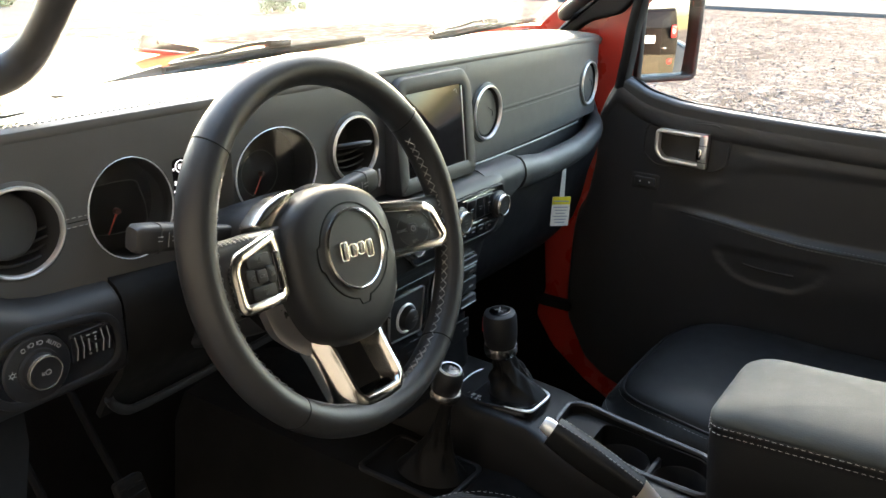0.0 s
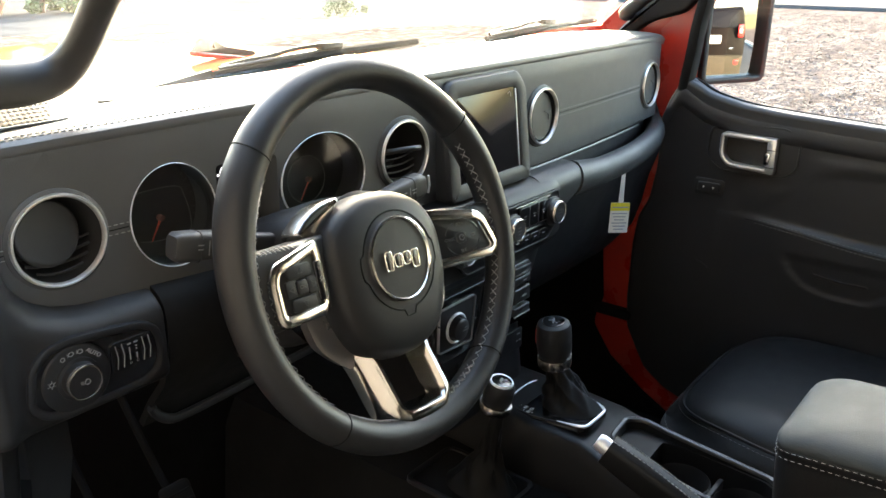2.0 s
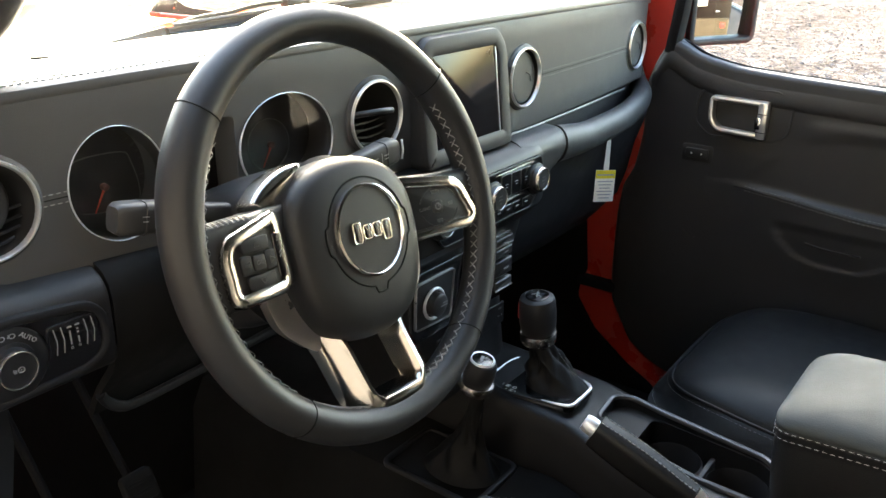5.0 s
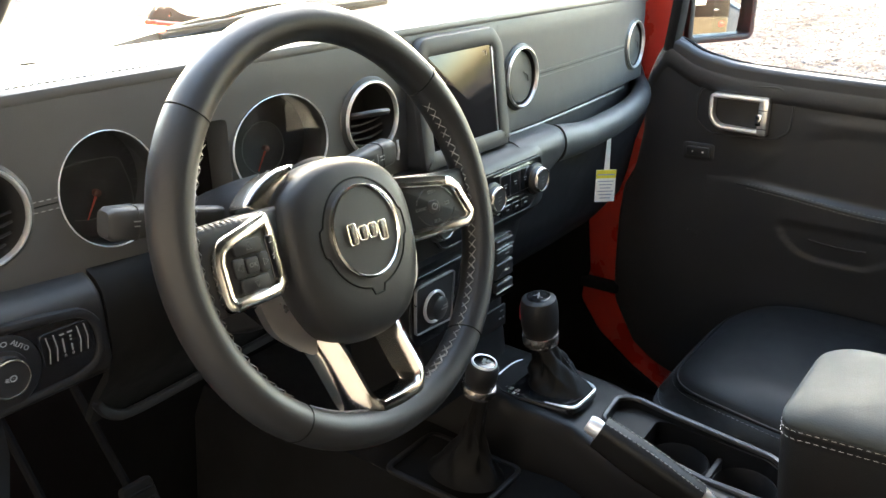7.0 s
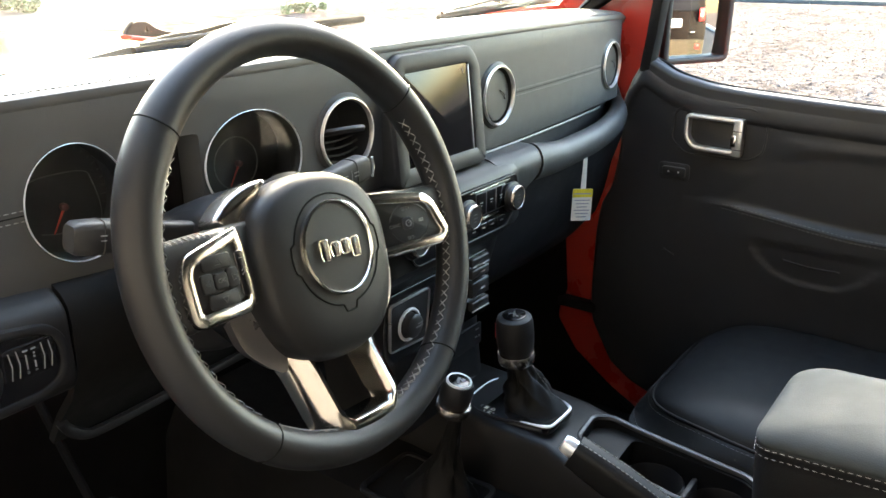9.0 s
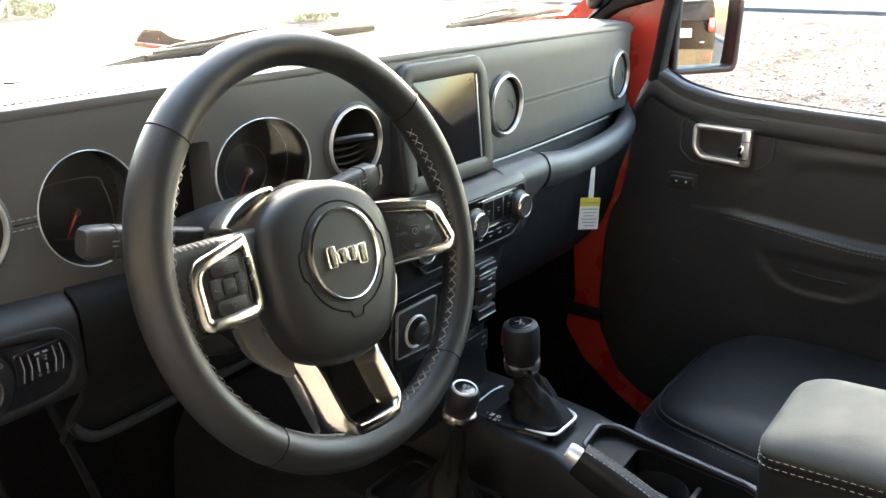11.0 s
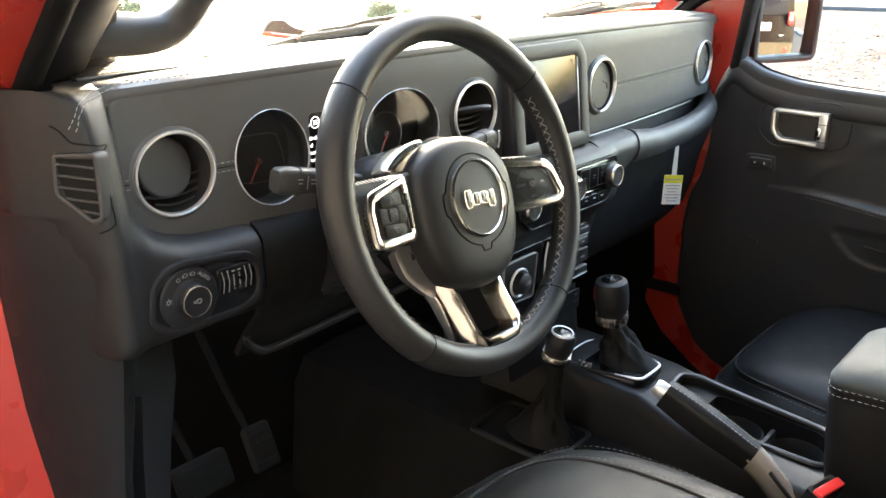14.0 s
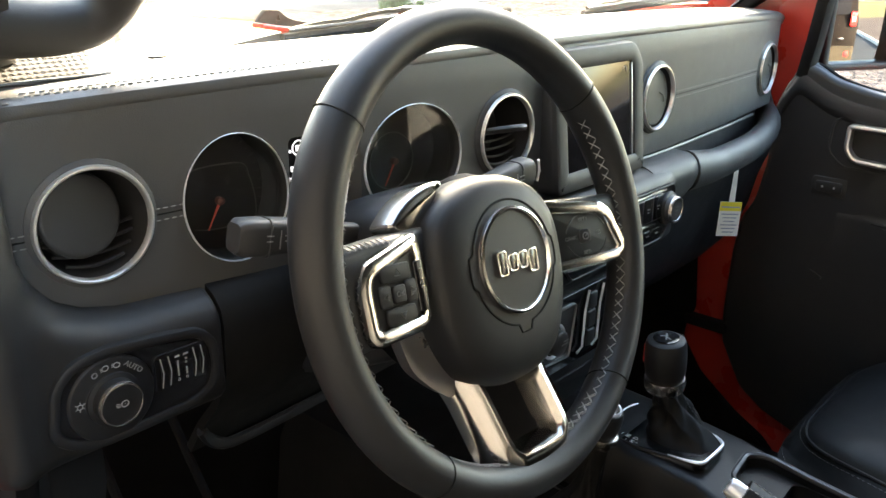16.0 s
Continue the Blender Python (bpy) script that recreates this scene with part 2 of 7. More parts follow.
def shell(loops, m=None, cap_start=True, cap_end=True, closed=True):
    """Skin a list of equal-length loops of 3D points."""
    bm = bmesh.new()
    vs = [[bm.verts.new(p) for p in lp] for lp in loops]
    k = len(vs[0])
    for a, b in zip(vs, vs[1:]):
        for i in range(k if closed else k - 1):
            j = (i + 1) % k
            bm.faces.new((a[i], a[j], b[j], b[i]))
    if closed and cap_start:
        bm.faces.new(list(reversed(vs[0])))
    if closed and cap_end:
        bm.faces.new(vs[-1])
    return put(bm, m) if m else bm


def slab(poly, depth, m=None, bevel=0.0, back=0.0, steps=3):
    """A polygon (in u, v) raised from w=back to w=depth, its front edge rounded by bevel."""
    loops = [[(x, y, back) for x, y in poly]]
    if bevel > 0:
        for i in range(steps + 1):
            a = math.pi / 2 * i / steps
            q = inset(poly, bevel * (1 - math.cos(a)))
            loops.append([(x, y, depth - bevel + bevel * math.sin(a)) for x, y in q])
    else:
        loops.append([(x, y, depth) for x, y in poly])
    return shell(loops, m)


def frame_ring(poly, width, depth, m=None, bevel=0.001, back=0.0):
    """A raised frame that follows a polygon, width wide inwards."""
    b = bevel
    prof = [(0, back), (0, depth - b), (b * 0.3, depth - b * 0.3), (b, depth), (width - b, depth), (width - b * 0.3, depth - b * 0.3), (width, depth - b), (width, back)]
    loops = [[(x, y, h) for x, y in inset(poly, d)] for d, h in prof]
    bm = shell(loops + [loops[0]], m, False, False)
    bmesh.ops.remove_doubles(bm, verts=bm.verts, dist=1e-6)
    return bm


def lathe(profile, m=None, seg=40, rx=1.0, ry=1.0, caps=False):
    """Turn a profile of (radius, height) about w; caps closes open ends."""
    loops = []
    for r, h in profile:
        loops.append([(r * rx * math.cos(2 * math.pi * i / seg), r * ry * math.sin(2 * math.pi * i / seg), h) for i in range(seg)])
    return shell(loops, m, caps, caps)


def ring(r, tube, m=None, seg=48, rx=1.0, ry=1.0, flat=1.0, k=10):
    loops = []
    for j in range(k + 1):
        a = 2 * math.pi * j / k
        rr, h = r + tube * math.cos(a), tube * flat * math.sin(a)
        loops.append([(rr * rx * math.cos(2 * math.pi * i / seg), rr * ry * math.sin(2 * math.pi * i / seg), h) for i in range(seg)])
    bm = shell(loops, m, False, False)
    bmesh.ops.remove_doubles(bm, verts=bm.verts, dist=1e-6)
    return bm


def smooth_path(pts, per=6, closed=False):
    """A Catmull-Rom curve through the points."""
    P = [Vector(p) for p in pts]
    k = len(P)
    out = []
    for i in range(k if closed else k - 1):
        g = (lambda j: P[j % k]) if closed else (lambda j: P[max(0, min(k - 1, j))])
        a, b, c, d = g(i - 1), g(i), g(i + 1), g(i + 2)
        for j in range(per):
            t = j / per
            out.append(0.5 * ((2 * b) + (c - a) * t + (2 * a - 5 * b + 4 * c - d) * t * t + (3 * b - a - 3 * c + d) * t ** 3))
    if not closed:
        out.append(P[-1])
    return out


def tube(path, radius, k=10, m=None, flat=1.0, up=(0, 0, 1), closed=False):
    """Sweep a round or oval section along a path. radius may be a function of 0..1."""
    P = [Vector(p) for p in path]
    loops, up = [], Vector(up)
    for i, p in enumerate(P):
        if closed:
            t = P[(i + 1) % len(P)] - P[i - 1]
        else:
            t = P[min(i + 1, len(P) - 1)] - P[max(i - 1, 0)]
        t.normalize()
        a = t.cross(up)
        if a.length < 1e-4:
            a = t.cross(Vector((1, 0.1, 0)))
        a.normalize()
        b = a.cross(t).normalized()
        r = radius(i / max(1, len(P) - 1)) if callable(radius) else radius
        loops.append([tuple(p + a * (r * math.cos(2 * math.pi * j / k)) + b * (r * flat * math.sin(2 * math.pi * j / k))) for j in range(k)])
    if closed:
        loops.append(loops[0])
        bm = shell(loops, m, False, False)
        bmesh.ops.remove_doubles(bm, verts=bm.verts, dist=1e-6)
        return bm
    return shell(loops, m)


def sheet(rows, thick=0.0, eye=(-0.9, -0.7, 1.55)):
    """A surface through rows of points; thick adds a back face on the side away from the point eye."""
    bm = shell(rows, None, False, False, closed=False)
    if thick:
        bmesh.ops.recalc_face_normals(bm, faces=bm.faces)
        bm.normal_update()
        side = sum((f.calc_center_median() - Vector(eye)).dot(f.normal) * f.calc_area() for f in bm.faces)
        d = abs(thick) * (1 if side > 0 else -1)
        front = list(bm.verts)
        twin = {v: bm.verts.new(v.co + v.normal * d) for v in front}
        faces = list(bm.faces)
        rim = [e for e in bm.edges if len(e.link_faces) == 1]
        for f in faces:
            bm.faces.new([twin[v] for v in reversed(f.verts)])
        for e in rim:
            v, w = e.verts
            bm.faces.new((v, w, twin[w], twin[v]))
    return bm


def rbox(cx, cy, cz, sx, sy, sz, r=0.004, m=None, seg=2):
    bm = bmesh.new()
    bmesh.ops.create_cube(bm, size=1.0)
    put(bm, Matrix.Translation((cx, cy, cz)) @ Matrix.Diagonal((sx, sy, sz, 1)))
    if r:
        bmesh.ops.bevel(bm, geom=bm.edges[:], offset=r, segments=seg, affect="EDGES", profile=0.5)
    return put(bm, m) if m else bm


def join(*bms):
    out = bms[0]
    for b in bms[1:]:
        me = bpy.data.meshes.new("tmp")
        b.to_mesh(me)
        b.free()
        out.from_mesh(me)
        bpy.data.meshes.remove(me)
    return out


def stitches(path, length=0.0042, gap=0.0022, r=0.0006, lift=(0, 0, 0)):
    """A row of thread stitches along a path: one bmesh of small rods."""
    P = [Vector(p) + Vector(lift) for p in path]
    bm = bmesh.new()
    d, run, on = 0.0, [], True
    for a, b in zip(P, P[1:]):
        seg, pos = (b - a).length, 0.0
        while pos < seg:
            need = (length if on else gap) - d
            step = min(need, seg - pos)
            if on:
                run.append((a + (b - a) * (pos / seg), a + (b - a) * ((pos + step) / seg)))
            pos += step
            d += step
            if d >= (length if on else gap) - 1e-9:
                if on and run:
                    rod(bm, run[0][0], run[-1][1], r)
                    run = []
                on, d = not on, 0.0
    return bm


def snap(path, obs, lift=0.0005):
    """Lay a path onto the nearest surface of some objects."""
    trees = []
    for o in obs:
        me = o.data
        trees.append(BVHTree.FromPolygons([v.co.copy() for v in me.vertices], [tuple(p.vertices) for p in me.polygons]))
    out = []
    for p in path:
        best = None
        for t in trees:
            hit = t.find_nearest(Vector(p))
            if hit[0] is not None and (best is None or hit[3] < best[3]):
                best = hit
        n = best[1] if (Vector(p) - best[0]).dot(best[1]) >= 0 else -best[1]
        out.append(best[0] + n * lift)
    return out


def rod(bm, a, b, r, k=5):
    t = (b - a)
    if t.length < 1e-6:
        return
    t.normalize()
    u = t.cross(Vector((0.3, 0.2, 1))).normalized()
    v = u.cross(t)
    rings = []
    for p, rr in ((a, r * 0.5), (a + (b - a) * 0.2, r), (a + (b - a) * 0.8, r), (b, r * 0.5)):
        rings.append([bm.verts.new(p + u * rr * math.cos(2 * math.pi * i / k) + v * rr * math.sin(2 * math.pi * i / k)) for i in range(k)])
    for p, q in zip(rings, rings[1:]):
        for i in range(k):
            bm.faces.new((p[i], p[(i + 1) % k], q[(i + 1) % k], q[i]))
    bm.faces.new(rings[0])
    bm.faces.new(rings[-1])


def words(name, text, size, m, material, parent, depth=0.0003, align="CENTER"):
    """Lettering in the built-in font, as a mesh."""
    cu = bpy.data.curves.new(name, "FONT")
    cu.body, cu.size, cu.extrude, cu.align_x, cu.align_y = text, size, depth, align, "CENTER"
    cu.resolution_u = 3
    tmp = new("tmp_text", cu)
    me = bpy.data.meshes.new_from_object(tmp.evaluated_get(bpy.context.evaluated_depsgraph_get()))
    bpy.data.objects.remove(tmp)
    bpy.data.curves.remove(cu)
    me.transform(m)
    me.materials.clear()
    me.materials.append(material)
    ob = new(name, me)
    ob.parent = parent
    return ob


def bars(name, rects, m, material, parent, depth=0.0004):
    """Flat printed marks: each rect is (u, v, width, height[, turn])."""
    bm = bmesh.new()
    for u, v, w, h, *turn in rects:
        a = radians(turn[0]) if turn else 0
        c, s = math.cos(a), math.sin(a)
        q = [(-w / 2, -h / 2), (w / 2, -h / 2), (w / 2, h / 2), (-w / 2, h / 2)]
        lo = [bm.verts.new((u + x * c - y * s, v + x * s + y * c, 0)) for x, y in q]
        hi = [bm.verts.new((u + x * c - y * s, v + x * s + y * c, depth)) for x, y in q]
        bm.faces.new(hi)
        for i in range(4):
            bm.faces.new((lo[i], lo[(i + 1) % 4], hi[(i + 1) % 4], hi[i]))
    return part(name, put(bm, m), material, parent, flat=True)


def cut(ob, *cutters):
    """Cut closed meshes out of an object's mesh, one after the other."""
    for bm in cutters:
        tool = new("cutter", bpy.data.meshes.new("cutter"))
        bmesh.ops.triangulate(bm, faces=bm.faces)
        bmesh.ops.recalc_face_normals(bm, faces=bm.faces)
        bm.to_mesh(tool.data)
        bm.free()
        mod = ob.modifiers.new("cut", "BOOLEAN")
        mod.object, mod.operation, mod.solver = tool, "DIFFERENCE", "EXACT"
        bpy.context.view_layer.update()
        me = bpy.data.meshes.new_from_object(ob.evaluated_get(bpy.context.evaluated_depsgraph_get()))
        ob.modifiers.clear()
        old, ob.data = ob.data, me
        bpy.data.meshes.remove(old)
        bpy.data.objects.remove(tool)
    me.polygons.foreach_set("use_smooth", [True] * len(me.polygons))
    me.set_sharp_from_angle(angle=radians(35))
    return ob


# ---- ground and surroundings ----
M_SOIL = mk("brown_soil", (0.052, 0.043, 0.040), 0.95, specular=0.0, vary=0.4, vary_size=0.8, grain=0.8, grain_size=14, fleck=((0.12, 0.10, 0.09), 5.0))
M_CHIP = mk("wood_chips_and_stones", (0.088, 0.075, 0.070), 0.85, specular=0.06, vary=0.3, vary_size=1.3, island=0.75, rough_vary=0)
M_LOT = mk("dark_asphalt", (0.042, 0.044, 0.048), 0.95, specular=0.0, vary=0.2, vary_size=0.7, grain=0.5, grain_size=60)
M_BRICK = mk("plain_grey_wall", (0.027, 0.028, 0.031), 0.9, vary=0.2, vary_size=1.5, grain=0.4, grain_size=40)
M_ROAD = mk("pale_dry_asphalt", (0.09, 0.086, 0.082), 0.95, specular=0.0, vary=0.12, vary_size=0.7, grain=0.5, grain_size=60)
M_GRASS = mk("dry_grass", (0.12, 0.105, 0.055), 0.95, specular=0.0, vary=0.35, vary_size=0.4, grain=0.8, grain_size=25)
M_LEAF = mk("dull_green_leaves", (0.055, 0.085, 0.03), 0.6, vary=0.35, vary_size=4, island=0.4, rough_vary=0)
M_BARK = mk("brown_bark", (0.12, 0.08, 0.055), 0.9, grain=0.7, grain_size=30)
M_CONCRETE = mk("pale_concrete", (0.42, 0.4, 0.37), 0.85, vary=0.1, vary_size=2, grain=0.4, grain_size=80)


def ground_sheet():
    bm = bmesh.new()
    s = 900
    vs = [bm.verts.new((x * s, y * s, 0)) for x, y in ((-1, -1), (1, -1), (1, 1), (-1, 1))]
    bm.faces.new(vs)
    return tagged(part("ground", bm, M_GRASS, flat=True), "dry yellowish grass ground reaching to the horizon", "ground", kind="structure")


ground_sheet()
bm = sheet([[(-30, -40, 0.004), (-30, 40, 0.004)], [(4.6, -40, 0.004), (4.6, 40, 0.004)]])
tagged(part("parking_lot", bm, M_LOT, flat=True), "dark dry asphalt parking area under the vehicle", "pavement", kind="structure")
bm = sheet([[(4.75, -30, 0.03), (4.75, 16.5, 0.03)], [(27.0, -34, 0.03), (25.8, 16.5, 0.03)]])
bed = tagged(part("mulch_bed", bm, M_SOIL, flat=True), "brown planting bed of soil and wood chips", "ground", kind="structure")
tagged(part("kerb", rbox(4.68, 0, 0.05, 0.15, 70, 0.14, 0.02), M_CONCRETE), "pale concrete kerb beside the planting bed", "kerb", kind="structure")
# The far kerb takes the dark asphalt colour in place of its shadow.
tagged(part("far_kerb_shaded", rbox(26.2, 3, 0.06, 0.2, 74, 0.16, 0.03, Matrix.Rotation(radians(1.5), 4, "Z")), M_LOT), "kerb edge at the road, coloured dark to stand in for its shadow", "kerb", kind="structure")
bm = sheet([[(28.0, -60, 0.006), (25.0, 80, 0.006)], [(38.0, -60, 0.006), (35.0, 80, 0.006)]])
tagged(part("road", bm, M_ROAD, flat=True), "pale sunlit road beyond the planting bed", "road", kind="structure")
bm = sheet([[(-60, 16.7, 0.008), (-60, 90.0, 0.008)], [(24.6, 16.7, 0.008), (24.6, 90.0, 0.008)]])
tagged(part("road", bm, M_LOT, flat=True), "blue-grey asphalt road ahead of the bonnet", "road", kind="structure")


def chips(count, seed):
    """Loose chips and stones, too many to count, as one mesh."""
    rnd = random.Random(seed)
    verts, faces = [], []
    for i in range(count):
        d = 8.2 + 18.0 * rnd.random() ** 1.5
        a = rnd.uniform(-0.12, 0.62)
        x, y = -0.9 + d * math.cos(a) * 1.0, -0.7 + d * math.sin(a)
        if x < 5.0 or x > 25.3:
            continue
        s = rnd.uniform(0.007, 0.024) * (1.8 if rnd.random() < 0.05 else 1.0)
        t = rnd.uniform(0, math.pi)
        l, w, h = s * rnd.uniform(0.8, 1.7), s * rnd.uniform(0.45, 0.9), s * rnd.uniform(0.15, 0.55)
        tilt = rnd.uniform(-0.5, 0.5)
        c, sn = math.cos(t), math.sin(t)
        base = len(verts)
        for px, py, pz in ((-1, -0.6, 0), (0.1, -1, 0), (1, -0.3, 0), (0.7, 0.8, 0), (-0.6, 1, 0), (-0.35, 0.1, 1), (0.4, -0.1, 0.9)):
            u, v = px * l * rnd.uniform(0.8, 1.2), py * w * rnd.uniform(0.8, 1.2)
            verts.append((x + u * c - v * sn, y + u * sn + v * c, 0.02 + pz * h + tilt * u + rnd.uniform(0, 0.008)))
        b = base
        faces += [(b, b + 1, b + 6, b + 5), (b + 1, b + 2, b + 6), (b + 2, b + 3, b + 6), (b + 3, b + 5, b + 6), (b + 3, b + 4, b + 5), (b + 4, b, b + 5)]
    me = bpy.data.meshes.new("wood_chips")
    me.from_pydata(verts, [], faces)
    me.materials.append(M_CHIP)
    return tagged(new("wood_chips", me), "scattered pale and brown wood chips and stones", "mulch", kind="stuff")


chips(150000, 4)


def leaf_cloud(rnd, blobs, count, size):
    verts, faces = [], []
    for i in range(count):
        cx, cy, cz, r = rnd.choice(blobs)
        d = Vector((rnd.gauss(0, 1), rnd.gauss(0, 1), rnd.gauss(0, 1))).normalized() * r * rnd.uniform(0.55, 1.05)
        p = Vector((cx, cy, cz)) + d
        a = Vector((rnd.gauss(0, 1), rnd.gauss(0, 1), rnd.gauss(0, 0.6))).normalized() * size * rnd.uniform(0.6, 1.4)
        b = a.cross(Vector((rnd.gauss(0, 1), rnd.gauss(0, 1), rnd.gauss(0, 1)))).normalized() * size * 0.5
        k = len(verts)
        verts += [tuple(p - a), tuple(p + b), tuple(p + a), tuple(p - b)]
        faces.append((k, k + 1, k + 2, k + 3))
    me = bpy.data.meshes.new("crown")
    me.from_pydata(verts, [], faces)
    me.materials.append(M_LEAF)
    return new("crown", me)


def tree(x, y, height, spread, seed, cone=False, label="green leafy tree standing on dry grass"):
    rnd = random.Random(seed)
    t = thing("tree", label, "tree", group="trees along the road")
    bm = tube(smooth_path([(x, y, -0.05), (x + 0.1, y, height * 0.3), (x + rnd.uniform(-0.3, 0.3), y + 0.2, height * 0.75)], 5), lambda f: height * 0.028 * (1 - 0.75 * f), 8)
    limbs = []
    for i in range(6):
        a = i * 1.05 + rnd.random()
        z = height * rnd.uniform(0.3, 0.6)
        limbs.append(tube([(x, y, z), (x + spread * 0.3 * math.cos(a), y + spread * 0.3 * math.sin(a), z + height * 0.1), (x + spread * 0.6 * math.cos(a), y + spread * 0.6 * math.sin(a), z + height * 0.2)], lambda f: height * 0.011 * (1 - 0.7 * f), 6))
    part("trunk", join(bm, *limbs), M_BARK, t)
    blobs = []
    for i in range(34):
        a = rnd.uniform(0, 2 * math.pi)
        f = rnd.uniform(0.05 if cone else 0.3, 1.0)
        w = spread * ((1.05 - f) if cone else math.sqrt(max(0.05, 1 - (2 * f - 1.2) ** 2))) * rnd.uniform(0.2, 0.9)
        blobs.append((x + w * math.cos(a), y + w * math.sin(a), f * height, spread * rnd.uniform(0.18, 0.34) * (0.7 if cone else 1)))
    c = leaf_cloud(rnd, blobs, 6500, height * 0.027)
    c.parent = t
    return t


tree(9.4, 22.9, 3.4, 1.5, 3, True, "yellow-green conical evergreen beside the road")
tree(10.9, 22.9, 3.1, 1.4, 5, True, "dull green conical evergreen beside the road")
tree(15.2, 15.4, 1.1, 0.8, 8, True, "dull green conical shrub at the roadside")

# An unseen plain wall, added beside the parking area to cut sky light.
tagged(part("light_blocking_wall", rbox(-3.3, -2.0, 3.5, 0.3, 21.0, 7.0, 0.02), M_BRICK), "unseen dark grey wall added beside the parking area to block sky light", "wall", kind="structure")

# ---- body of the vehicle round the cabin ----
# Wings, nose and underbody, which shade the ground and the footwells.
tagged(part("nose_body", rbox(0, 0.97, 0.93, 1.36, 0.98, 0.80, 0.05), M_RED), "orange-red nose of the vehicle below the bonnet", "body", kind="structure")
for sx in (-0.80, 0.80):
    tagged(part("front_wing", rbox(sx, 0.88, 0.95, 0.24, 0.95, 0.16, 0.05), M_PLASTIC), "black plastic front wing flare", "wing", kind="structure")
M_TYRE = mk("tyre_rubber", (0.02, 0.02, 0.02), 0.8)
for sx in (-0.78, 0.78):
    for sy in (0.86, -1.62):
        ax = basis((sx, sy, 0.40), (0, 1, 0), (0, 0, 1))
        wheel = part("road_wheel", lathe([(0.21, -0.11), (0.36, -0.12), (0.395, -0.09), (0.40, 0.0), (0.395, 0.09), (0.36, 0.12), (0.21, 0.11), (0.21, -0.11)], ax, 40), M_TYRE)
        tagged(wheel, "black tyre of the parked vehicle standing on asphalt", "wheel", kind="structure")
        part("rim", lathe([(0.0, -0.08), (0.21, -0.09), (0.215, 0.0), (0.21, 0.09), (0.0, 0.08)], ax, 32), M_SILVER, wheel)
tagged(part("underbody", rbox(0, -0.4, 0.44, 1.40, 3.6, 0.16, 0.02), M_RUBBER), "black underbody of the vehicle", "body", kind="structure")
# Right front pillar: red painted inner panel, raked back above the dashboard.
prof = [(0.36, 0.5), (-0.10, 0.5), (-0.10, 0.62), (-0.033, 0.75), (-0.033, 1.42), (-0.048, 1.50), (-0.44, 1.85), (-0.26, 1.85), (0.095, 1.517), (0.17, 1.447), (0.36, 1.43)]
poly = [(-y, z) for y, z in prof]
bm = slab(poly, 0.0, basis((0.706, 0, 0), (0, -1, 0), (0, 0, 1)), back=-0.07)
tagged(part("pillar_right", bm, M_RED), "orange-red painted front pillar of the cabin", "pillar", kind="structure")
# Left front pillar and hinge post with the black seal along its edge.
EDGE = [(-0.707, 0.20, 0.45), (-0.707, 0.16, 0.62), (-0.706, 0.125, 0.80), (-0.709, 0.108, 0.98), (-0.705, 0.105, 1.09), (-0.708, 0.11, 1.17), (-0.711, 0.115, 1.26), (-0.716, 0.11, 1.34), (-0.707, 0.082, 1.424), (-0.708, -0.035, 1.521), (-0.696, -0.20, 1.67), (-0.676, -0.38, 1.85)]
edge = smooth_path(EDGE, 5)
rows = []
for p in edge:
    rows.append([(p.x, p.y, p.z), (p.x - 0.012, p.y - 0.002, p.z), (p.x - 0.03, p.y + 0.012, p.z), (p.x - 0.062, p.y + 0.018, p.z), (p.x - 0.072, p.y + 0.03, p.z), (p.x - 0.10, p.y + 0.033, p.z), (p.x - 0.17, p.y + 0.036, p.z), (p.x - 0.185, p.y + 0.05, p.z), (p.x - 0.185, p.y + 0.16, p.z), (p.x, p.y + 0.16, p.z)])
post = tagged(part("pillar_left", shell(rows), M_RED), "orange-red painted hinge post of the open driver's door", "pillar", kind="structure")
for z in (0.98, 1.10):
    part("hinge_bolt", lathe([(0.012, 0), (0.012, 0.004), (0.009, 0.006), (0.0, 0.006)], face_rear(-0.80, 0.135, z)), M_RED, post)
rows = []
for p in edge:
    rows.append([(p.x + 0.013 * math.cos(a) + 0.004, p.y - 0.004 + 0.014 * math.sin(a), p.z) for a in [i * math.pi / 5 for i in range(10)]])
tagged(part("door_seal", shell(rows), M_RUBBER), "black rubber seal round the door opening", "seal", kind="structure")
rows = []
for p in edge:
    rows.append([(p.x + 0.006, p.y + 0.004, p.z), (p.x + 0.03, p.y - 0.006, p.z), (p.x + 0.055, p.y + 0.0, p.z), (p.x + 0.072, p.y + 0.025, p.z), (p.x + 0.075, p.y + 0.12, p.z), (p.x, p.y + 0.14, p.z)])
tagged(part("pillar_trim", shell(rows), M_PLASTIC), "black plastic trim along the front pillar", "trim", kind="structure")

# Floor, bulkhead, roof, rear: the closed rest of the cabin.
tagged(part("floor", rbox(0, -0.35, 0.555, 1.40, 1.70, 0.05, 0.01), M_CARPET), "black carpeted cabin floor", "floor", kind="structure")
tagged(part("bulkhead", rbox(0, 0.50, 0.95, 1.40, 0.05, 0.80, 0.01), M_CARPET), "black carpeted bulkhead under the dashboard", "wall", kind="structure")
tagged(part("roof", rbox(0, -1.0, 1.865, 1.44, 1.53, 0.06, 0.02), M_PLASTIC), "black hard roof panel", "ceiling", kind="structure")
tagged(part("wall_rear", rbox(0, -1.75, 1.22, 1.44, 0.05, 1.3, 0.02), M_CARPET), "black rear end of the cabin", "wall", kind="structure")
tagged(part("sill_right", rbox(0.74, -0.45, 0.585, 0.07, 1.2, 0.13, 0.03), M_RED), "orange-red painted door sill", "sill", kind="structure")
